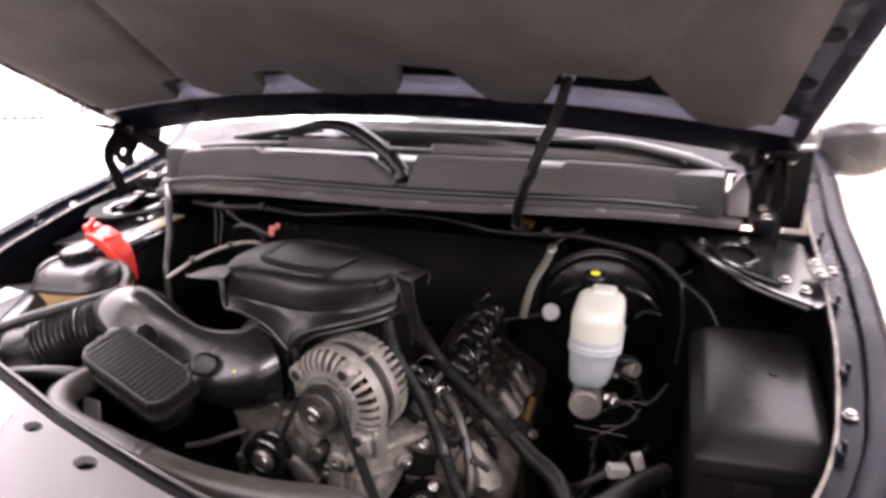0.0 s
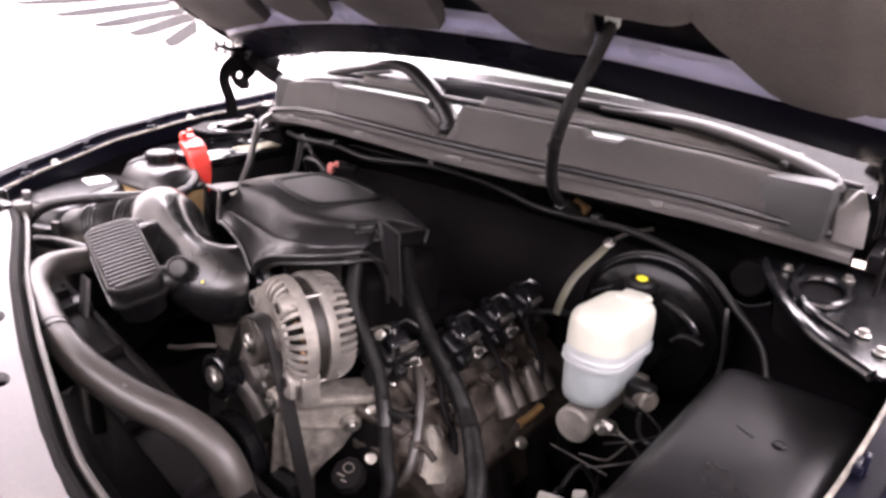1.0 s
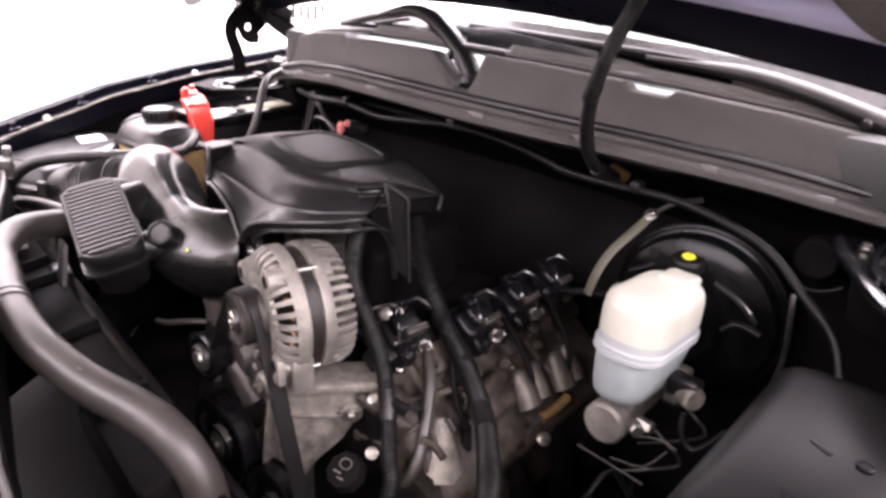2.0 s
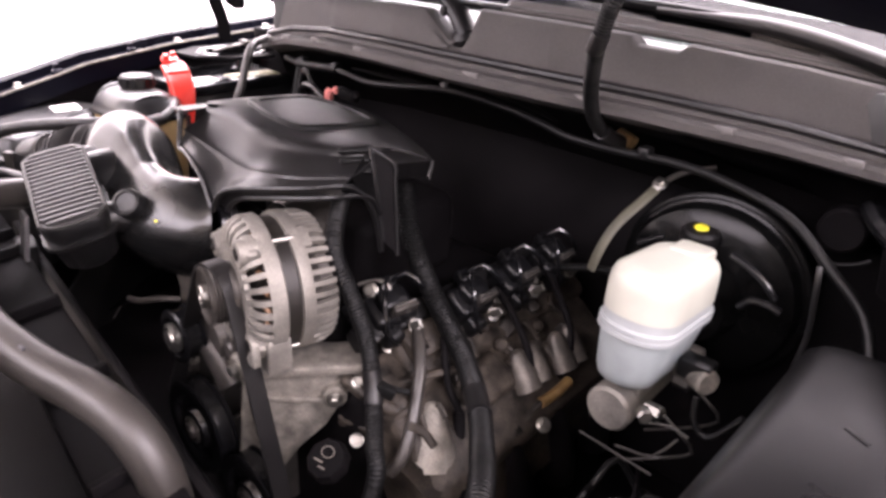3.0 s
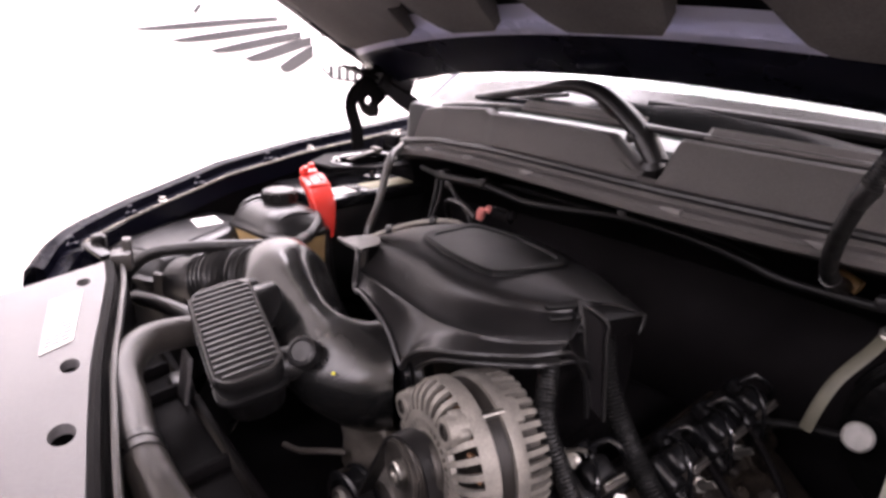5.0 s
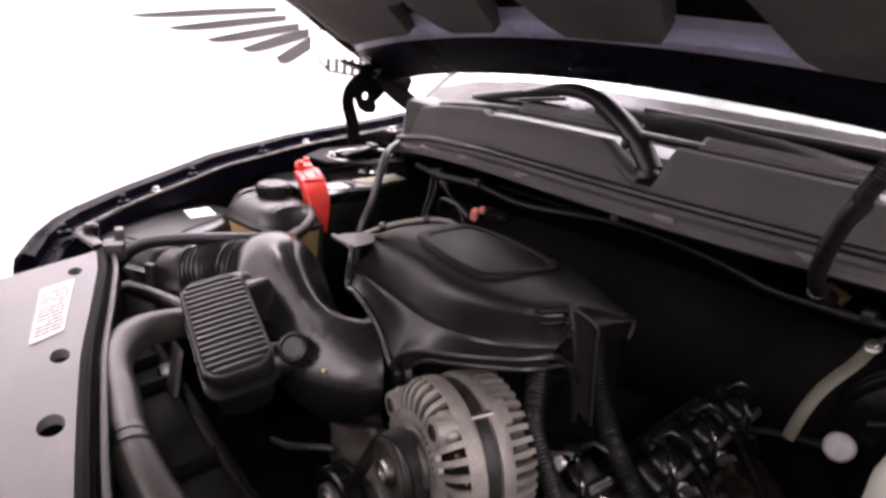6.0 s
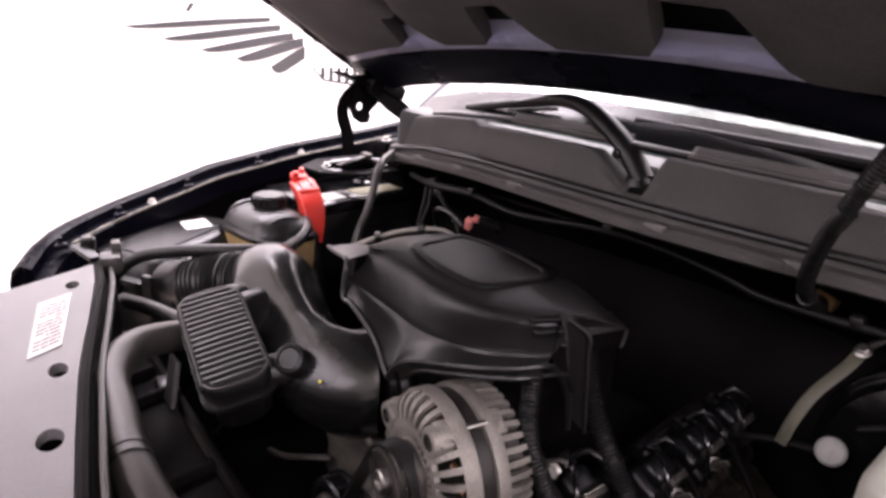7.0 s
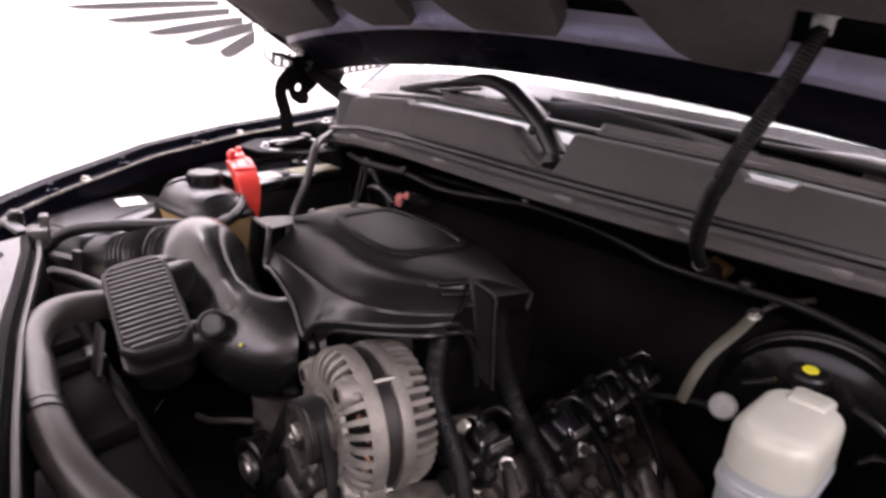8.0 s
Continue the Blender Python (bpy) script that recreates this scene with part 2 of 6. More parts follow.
def lerp(table, x):
    """Smooth look-up in (x, y) pairs."""
    xs, ys = [p[0] for p in table], [p[1] for p in table]
    return float(np.interp(x, xs, ys))


def along(a, b, u):
    return tuple(p + (q - p) * u for p, q in zip(a, b))


def aim(at, way):
    """The pose at a point, with z along way."""
    return Matrix.Translation(at) @ Vector(way).to_track_quat("Z", "Y").to_matrix().to_4x4()


def bolt_mesh(r, h):
    """A hex flange bolt head, standing on z = 0."""
    bm = join(lathe([(r * 1.45, 0), (r * 1.45, h * 0.2), (r * 1.1, h * 0.35)], 16), lathe([(r, h * 0.3), (r, h * 0.92), (r * 0.85, h)], 6))
    return finish(bm)


BOLT = bolt_mesh(0.0065, 0.008)
BOLT.materials.append(M_STEEL)
BIGBOLT = bolt_mesh(0.0078, 0.010)
BIGBOLT.materials.append(M_STEEL)


def bolt(at, way, parent, big=False, name="bolt"):
    ob = part(name, BIGBOLT if big else BOLT, M_STEEL, parent)
    ob.matrix_basis = aim(at, way)
    return ob


# ---- the booth ----
def slab(name, x0, x1, y0, y1, z0, z1, mat, label, category):
    ob = part(name, box(x1 - x0, y1 - y0, z1 - z0, 0, m=pose((x0 + x1) / 2, (y0 + y1) / 2, (z0 + z1) / 2)), mat)
    return tagged(ob, label, category, kind="structure")


slab("floor", -2.5, 5.0, -5.0, 8.0, -0.1, 0.0, M_FLOOR, "pale beige smooth booth floor under the truck", "floor")
slab("wall_west", -2.65, -2.5, -5.0, 8.0, 0.0, 3.2, M_WALL, "plain white wall beside the truck with a dark decal", "wall")
slab("wall_east", 5.0, 5.15, -5.0, 8.0, 0.0, 3.2, M_WALL, "plain white booth wall", "wall")
slab("wall_north", -2.65, 5.15, 8.0, 8.15, 0.0, 3.2, M_WALL, "plain white booth wall behind the truck", "wall")
# unseen wall, kept grey so that front-facing surfaces reflect less light
slab("wall_south", -2.65, 5.15, -5.15, -5.0, 0.0, 3.2, M_GREYWALL, "plain unseen wall before the truck, greyed to darken reflections", "wall")
slab("ceiling", -2.65, 5.15, -5.15, 8.15, 3.2, 3.3, M_WALL, "plain white booth ceiling", "ceiling")


def wall_decal():
    d = thing("wall_decal", "dark grey winged emblem decal stuck on the white wall", "decal")
    d.location = (-2.5, 1.0, 1.2)
    turn = Matrix(((0, 0, 1, -2.498), (1, 0, 0, 0), (0, 1, 0, 0), (0, 0, 0, 1)))
    # each feather: tip, root, and its width at the root
    feathers = [((-0.03, 1.350), (0.66, 1.418), 0.020), ((0.128, 1.306), (0.715, 1.386), 0.026), ((0.30, 1.262), (0.785, 1.352), 0.031),
                ((0.472, 1.226), (0.842, 1.330), 0.040), ((0.655, 1.186), (0.852, 1.288), 0.056)]
    for (x0, y0), (x1, y1), wide in feathers:
        pts = []
        for k in range(13):
            u = k / 12
            pts.append((x0 + (x1 - x0) * u, y0 + (y1 - y0) * u + 0.006 * math.sin(math.pi * u)))
        for k in range(12, 0, -1):
            u = k / 12
            sag = 1.1 * wide * (1 - (1 - min(1.0, u / 0.45)) ** 2) ** 0.5
            pts.append((x0 + (x1 - x0) * u + sag * 0.2 * (1 - u), y0 + (y1 - y0) * u - sag))
        part("feather", prism(pts, 0.003, 0, m=turn), M_DECAL, d)
    rim = [(0.90, 1.36), (0.90, 1.17), (0.96, 1.115), (1.35, 1.06), (1.74, 1.115), (1.80, 1.17), (1.80, 1.36)]
    inner = [(1.79, 1.36), (1.79, 1.175), (1.735, 1.125), (1.35, 1.072), (0.965, 1.125), (0.91, 1.175), (0.91, 1.36)]
    part("emblem_outline", prism(rim + inner, 0.003, 0, m=turn), M_DECAL, d)
    for k in range(17):
        x = 0.945 + k * 0.0506
        low = 1.082 + 0.05 * ((x - 1.35) / 0.42) ** 2
        high = 1.185 - (0.03 if 7 < k else 0.0)
        part("emblem_bar", prism([(x, low), (x + 0.026, low), (x + 0.026, high), (x, high)], 0.003, 0, m=turn), M_DECAL, d)
    part("stroke", prism([(0.245, 1.425), (0.262, 1.418), (0.292, 1.455), (0.272, 1.46)], 0.003, 0, m=turn), M_DECAL, d)
    part("emblem_patch", prism([(1.2, 1.20), (1.62, 1.17), (1.62, 1.36), (1.2, 1.36)], 0.003, 0, m=turn), M_TAN, d, "pale orange centre patch")


wall_decal()

# ---- the truck's body round the engine bay ----
truck = thing("pickup_truck", "black pickup truck with its hood raised over the engine bay", "pickup truck")
EDGE_Y = [-0.95, -0.88, -0.80, -0.77, -0.74, -0.70, -0.65, -0.60, -0.50, -0.40, -0.20, 0.05, 0.30, 0.70, 1.2]
EDGE_X = [0.50, 0.63, 0.73, 0.755, 0.776, 0.80, 0.821, 0.838, 0.858, 0.870, 0.887, 0.902, 0.93, 0.97, 0.98]
EDGE_Z = [0.98, 0.995, 1.026, 1.050, 1.062, 1.071, 1.080, 1.090, 1.110, 1.134, 1.160, 1.180, 1.20, 1.21, 1.22]


def fender(s):
    """The fender's outer skin and its inner flange, on the side of the sign s."""
    rows = []
    for k in range(61):
        y = -0.805 + 2.005 * k / 60
        x, z = float(np.interp(y, EDGE_Y, EDGE_X)), float(np.interp(y, EDGE_Y, EDGE_Z))
        x2, y2 = float(np.interp(y + 0.03, EDGE_Y, EDGE_X)), y + 0.03
        n = Vector((y2 - y, -(x2 - x), 0)).normalized()
        prof = [(-0.050, -0.060), (-0.048, -0.022), (-0.020, -0.020), (-0.016, -0.004), (0.0, 0.0), (0.012, -0.003), (0.022, -0.012), (0.028, -0.035), (0.031, -0.09), (0.035, -0.18), (0.038, -0.34), (0.03, -0.5)]
        rows.append([(s * (x + n.x * a), y + n.y * a, z + b) for a, b in prof])
    bm = loft(rows, caps=False, ring=False)
    bmesh.ops.solidify(bm, geom=bm.faces[:], thickness=0.002)
    ob = part("fender", bm, M_PAINT, truck, angle=50)
    # pale tube painting the highlight line of the flange, and clips along it
    line = [(s * (float(np.interp(y, EDGE_Y, EDGE_X)) - 0.051), y, float(np.interp(y, EDGE_Y, EDGE_Z)) - 0.020) for y in np.linspace(-0.72, 0.1, 14)]
    part("flange_highlight", tube(line, 0.0028, 6), M_CAST, ob)
    for y in (-0.74, -0.62, -0.47, -0.3, -0.05):
        x, z = float(np.interp(y, EDGE_Y, EDGE_X)), float(np.interp(y, EDGE_Y, EDGE_Z))
        part("flange_clip", join(box(0.010, 0.022, 0.012, 0.003, m=pose(s * (x - 0.044), y, z - 0.016, 0, 0, -s * 8)), box(0.006, 0.010, 0.024, 0.002, m=pose(s * (x - 0.040), y, z - 0.011))), M_PAINT, ob)
    for y in (-0.55, -0.18):
        x, z = float(np.interp(y, EDGE_Y, EDGE_X)), float(np.interp(y, EDGE_Y, EDGE_Z))
        bolt((s * (x - 0.036), y, z - 0.02), (0, 0, 1), ob)
    # inner apron under the flange
    rows = []
    for y in np.linspace(-0.80, 0.06, 25):
        x, z = float(np.interp(y, EDGE_Y, EDGE_X)), float(np.interp(y, EDGE_Y, EDGE_Z))
        rows.append([(s * (x - 0.047), y, z - 0.05), (s * (x - 0.055), y, z - 0.12), (s * (x - 0.09), y, z - 0.2), (s * (x - 0.11), y, 0.55)])
    bm = loft(rows, caps=False, ring=False)
    bmesh.ops.solidify(bm, geom=bm.faces[:], thickness=0.003)
    part("inner_apron", bm, M_INNER, truck)


fender(-1)
fender(1)
part("firewall", box(1.76, 0.02, 0.63, 0.003, m=pose(0, 0.05, 0.815)), M_INNER, truck)
part("underbody", box(1.72, 1.1, 0.03, 0.003, m=pose(0, -0.45, 0.50)), M_INNER, truck)
part("radiator_support", box(1.3, 0.05, 0.5, 0.004, m=pose(0.05, -0.97, 0.77)), M_INNER, truck)


def wheel(s):
    tyre = part("wheel", lathe([(0.23, -0.10), (0.30, -0.125), (0.37, -0.12), (0.39, -0.09), (0.39, 0.09), (0.37, 0.12), (0.30, 0.125), (0.23, 0.10)], 40, m=aim((s * 0.86, -0.28, 0.39), (s, 0, 0)), closed=True), M_RUBBER, truck, "black front tyre")
    part("rim", lathe([(0.05, 0.06), (0.12, 0.05), (0.20, 0.07), (0.235, 0.10), (0.235, -0.09), (0.22, -0.09), (0.20, 0.03), (0.05, 0.03)], 32, m=aim((s * 0.86, -0.28, 0.39), (s, 0, 0)), closed=True), M_ALU, tyre)
    part("axle", tube([(s * 0.80, -0.28, 0.39), (s * 0.6, -0.28, 0.42), (s * 0.45, -0.28, 0.49)], 0.03, 10), M_IRON, tyre)


wheel(-1)
wheel(1)

# cowl: a bowed top edge, with left and right panels and a gap for the wiper pivot
COWL_X = [-0.72, -0.66, -0.50, -0.30, -0.10, 0.05, 0.20, 0.35, 0.50, 0.64, 0.72]
COWL_Y = [0.005, -0.015, -0.075, -0.137, -0.178, -0.185, -0.165, -0.118, -0.055, 0.0, 0.03]
COWL_Z = [1.235, 1.248, 1.278, 1.302, 1.312, 1.312, 1.308, 1.299, 1.283, 1.262, 1.25]


def cowl_at(x):
    return float(np.interp(x, COWL_X, COWL_Y)), float(np.interp(x, COWL_X, COWL_Z))


def cowl_panel(x0, x1, drop, dips=()):
    """A moulded panel; drop(x): how far its top lies below the cowl line."""
    rows = []
    low = 0.058
    for k in range(129):
        x = x0 + (x1 - x0) * k / 128
        y, z = cowl_at(x)
        d = drop(x) + sum(0.012 * min(1.0, max(0.0, (w - abs(x - c)) / 0.010)) for c, w in dips)
        d = min(d, low - 0.006)
        back = 0.030 + 0.25 * d
        rows.append([(x, y + back + 0.006, z - 0.014 - d), (x, y + back, z - 0.001 - d), (x, y + 0.012, z + 0.002 - d), (x, y + 0.004, z - 0.001 - d), (x, y + 0.0005, z - 0.007 - d), (x, y - 0.004, z - 0.024 - 0.6 * d), (x, y - 0.010, z - low), (x, y - 0.010, z - low - 0.004)])
    bm = loft(rows, caps=False, ring=False)
    bmesh.ops.solidify(bm, geom=bm.faces[:], thickness=0.004)
    return bm


def step_at(x, a, b):
    """0 before a, 1 after b, smooth between."""
    u = min(1.0, max(0.0, (x - a) / (b - a)))
    return u * u * (3 - 2 * u)


def left_drop(x):
    corner = 0.05 * (1 - math.sqrt(max(0.0, 1 - (1 - min(1.0, (x + 0.652) / 0.03)) ** 2)))
    return corner + 0.010 * step_at(x, -0.345, -0.318) + 0.050 * min(1.0, max(0.0, (x + 0.035) / 0.07))


def right_drop(x):
    return 0.050 * (1 - min(1.0, max(0.0, (x - 0.060) / 0.018))) + 0.03 * step_at(x, 0.63, 0.685)


cowl = part("cowl_panel", cowl_panel(-0.652, 0.032, left_drop), M_COWL, truck, angle=30)
part("cowl_panel", cowl_panel(0.060, 0.685, right_drop, [(0.335, 0.035)]), M_COWL, truck, angle=30)
part("cowl_end_block", box(0.05, 0.05, 0.06, 0.012, 3, m=pose(-0.675, 0.012, 1.20, 0, 0, 20)), M_COWL, truck)


def rail(name, offset, r, mat, x0=-0.70, x1=0.70, flat=1.0):
    pts = [(x, cowl_at(x)[0] + offset[0], cowl_at(x)[1] + offset[1]) for x in np.linspace(x0, x1, 22)]
    return part(name, tube(pts, r, 10, 0.02, flat=flat), mat, truck)


def ledge():
    rows = []
    for k in range(57):
        x = -0.72 + 1.44 * k / 56
        y, z = cowl_at(x)
        prof = [(0.0, -0.058), (-0.010, -0.064), (-0.012, -0.070), (-0.020, -0.072), (-0.021, -0.080), (-0.036, -0.083), (-0.040, -0.088), (-0.040, -0.098), (-0.014, -0.104), (0.02, -0.12)]
        rows.append([(x, y + a, z + b) for a, b in prof])
    bm = loft(rows, caps=False, ring=False)
    bmesh.ops.solidify(bm, geom=bm.faces[:], thickness=0.003)
    return bm


part("cowl_ledge", ledge(), M_COWL, truck)
rail("weather_strip", (-0.018, -0.067), 0.008, M_RUBBER, flat=0.8)
for x in (-0.62, -0.5, -0.33, -0.16, 0.1, 0.27, 0.44, 0.58):
    y, z = cowl_at(x)
    part("rail_clip", box(0.03, 0.012, 0.010, 0.002, m=pose(x, y - 0.034, z - 0.086)), M_COWL, truck)
# black plenum under the ledge, down to the firewall
rows = []
for k in range(29):
    x = -0.72 + 1.44 * k / 28
    y, z = cowl_at(x)
    rows.append([(x, y + 0.0, z - 0.10), (x, max(y + 0.02, -0.08), z - 0.13), (x, 0.035, z - 0.17), (x, 0.045, 1.0)])
bm = loft(rows, caps=False, ring=False)
bmesh.ops.solidify(bm, geom=bm.faces[:], thickness=0.003)
part("plenum", bm, M_INNER, truck)
part("cowl_side", box(0.15, 0.02, 0.17, 0.004, m=pose(0.775, 0.10, 1.215)), M_INNER, truck)
# upright end piece of the cowl on the driver's side
end_piece = part("cowl_end", prism([(0, 0), (0.045, -0.005), (0.04, 0.05), (0.026, 0.085), (0.018, 0.085), (-0.004, 0.045)], 0.012, 0.003, m=pose(0.685, 0.0, 1.18, 90, 0, 18)), M_COWL, truck)
part("cowl_grommet", lathe([(0.0005, 0), (0.018, 0), (0.018, 0.012), (0.012, 0.014)], 18, m=aim((0.652, -0.01, 1.225), (0, -1, 0.2))), M_RUBBER, truck)


def cowl_grille(x0, x1):
    def at(u, v):
        x = x0 + (x1 - x0) * u
        y, z = cowl_at(x)
        d = 0.032 + 0.019 * v
        w = (d - 0.034) / 0.75
        return (x, y + d, z + 0.004 + 0.42 * w + 0.04 * math.sin(math.pi * max(0, w)))
    g = part("cowl_grille", sheet(at, 40, 4, 0.003), M_COWL, truck, "fine-slatted grey grille under the windshield")
    for k in range(5):
        v = 0.10 + 0.19 * k
        part("grille_slat", tube([tuple(Vector(at(u, v)) + Vector((0, 0, 0.0012))) for u in np.linspace(0.01, 0.99, 12)], 0.0012, 6, 0.03), M_COWL, g)


cowl_grille(-0.26, 0.0)
cowl_grille(0.095, 0.64)


def windshield():
    rows = []
    for k in range(33):
        x = -0.72 + 1.44 * k / 32
        y, z = cowl_at(x)
        y, z = y + 0.034, z - 0.006
        rows.append([(x * (1 - 0.1 * v), y + 0.75 * v, z + 0.42 * v + 0.04 * math.sin(math.pi * v)) for v in np.linspace(0, 1, 9)])
    bm = loft(rows, caps=False, ring=False)
    bmesh.ops.solidify(bm, geom=bm.faces[:], thickness=0.005)
    ob = part("windshield", bm, M_GLASS, truck)
    ob.visible_shadow = False
    band = [[(x, y - 0.0015, z + 0.005) for x, y, z in row[:2]] for row in rows]
    for row in band:
        row[1] = tuple(Vector(row[0]).lerp(Vector(row[1]), 0.75))
    bm = loft(band, caps=False, ring=False)
    bmesh.ops.solidify(bm, geom=bm.faces[:], thickness=0.001)
    part("glass_frit", bm, M_GLOSS, ob, "black printed band along the glass foot")
    part("dashboard", box(1.36, 0.7, 0.1, 0.02, m=pose(0, 0.32, 1.22)), M_DASH, truck)
    part("dash_unit", join(box(0.115, 0.03, 0.15, 0.012, 3, m=pose(-0.075, 0.30, 1.335, -8, 0, 0)), box(0.012, 0.006, 0.13, 0.002, 1, m=pose(-0.072, 0.284, 1.337, -8, 0, 0))), M_TRIM, truck, "grey-green upright unit on the dashboard")
    pts = [(x, cowl_at(x)[0] + 0.040, cowl_at(x)[1] + 0.003) for x in np.linspace(-0.70, 0.70, 20)]
    part("glass_seal", tube(pts, 0.006, 8), M_RUBBER, ob)
    for s in (-1, 1):
        part("windshield_pillar", tube([(s * 0.74, 0.10, 1.22), (s * 0.74, 0.4, 1.42), (s * 0.68, 0.9, 1.72)], 0.035, 12), M_PAINT, truck)
        part("door_pillar", box(0.06, 0.20, 0.75, 0.02, 2, m=pose(s * 0.74, 1.58, 1.35, 0, s * -8, 0)), M_DASH, truck)


windshield()


def wiper(pivot, pts, blade):
    arm = part("wiper", tube(pts, [0.020, 0.021, 0.019, 0.0175, 0.016, 0.010, 0.006], 14, 0.01, flat=0.7), M_RUBBER, truck)
    part("pivot_cap", lathe([(0.014, 0), (0.019, 0.006), (0.019, 0.022), (0.012, 0.030)], 20, m=aim(pivot, (0.0, -0.35, 1))), M_RUBBER, arm)
    hinge_at = Vector(pts[1])
    part("arm_hinge", lathe([(0.006, -0.026), (0.008, -0.024), (0.008, 0.024), (0.006, 0.026)], 14, m=aim(hinge_at, (0.3, 0.9, 0.2))), M_RUBBER, arm)
    part("arm_spring", tube([tuple(Vector(pts[2]) + Vector((0, -0.004, -0.012))), tuple(Vector(pts[3]) + Vector((0, -0.004, -0.013)))], 0.005, 8, 0.004, ribs=0.004, depth=0.001), M_IRON, arm)
    part("wiper_blade", tube(blade, 0.006, 8, 0.03, flat=1.3), M_LOOM, arm)
    b = [tuple(Vector(p) + Vector((0.01, 0.006, -0.010))) for p in blade]
    part("blade_rubber", tube(b, 0.0035, 6, 0.03), M_LOOM, arm)


wiper((0.030, -0.150, 1.246), [(0.036, -0.150, 1.268), (0.002, -0.145, 1.305), (-0.038, -0.138, 1.331), (-0.083, -0.130, 1.351), (-0.126, -0.122, 1.358), (-0.173, -0.113, 1.355), (-0.264, -0.095, 1.338)],
      [(-0.18, -0.108, 1.350), (-0.264, -0.092, 1.336), (-0.36, -0.065, 1.318), (-0.45, -0.03, 1.300)])
wiper((0.665, 0.03, 1.236), [(0.665, 0.03, 1.262), (0.60, 0.02, 1.285), (0.50, -0.005, 1.312), (0.42, -0.03, 1.325), (0.30, -0.07, 1.332)],
      [(0.47, -0.01, 1.322), (0.32, -0.06, 1.335), (0.16, -0.09, 1.341), (-0.02, -0.10, 1.343)])


def mirror_unit():
    rows = []
    for k in range(11):
        u = k / 10
        r = (0.25 + 0.75 * math.sin(math.pi * (0.08 + 0.84 * u)) ** 0.5)
        rows.append([(0.955 + 0.18 * u, 0.60 + 0.05 * r * q[0], 1.213 + 0.080 * r * q[1]) for q in rounded(2, 2, 0.7, 5)])
    cap = part("wing_mirror", loft(rows), M_MIRRORCAP, truck)
    part("mirror_arm", tube([(0.88, 0.62, 1.18), (0.94, 0.61, 1.185), (0.99, 0.60, 1.19)], 0.03, 12), M_MIRRORCAP, cap)


mirror_unit()

# ---- hood ----
SLOPE = radians(31)
# notches of the felt: middle, reach to either side, depth
SCALLOPS = ((-0.405, 0.075, 0.075, 0.095), (-0.160, 0.085, 0.085, 0.115), (0.155, 0.105, 0.105, 0.140), (0.425, 0.105, 0.205, 0.150))


def hood_point(x, v, lift=0.0):
    """A point of the raised hood: v metres forward of its rear edge, lift metres above the inner face."""
    c = max(0.0, 1 - (x / 0.8) ** 2)
    y, z = -0.015 - 0.10 * c, 1.300 + 0.086 * c * (1 - 0.45 * min(1, v / 0.9))
    return (x, y - v * math.cos(SLOPE) - lift * math.sin(SLOPE), z + v * math.sin(SLOPE) + lift * math.cos(SLOPE))


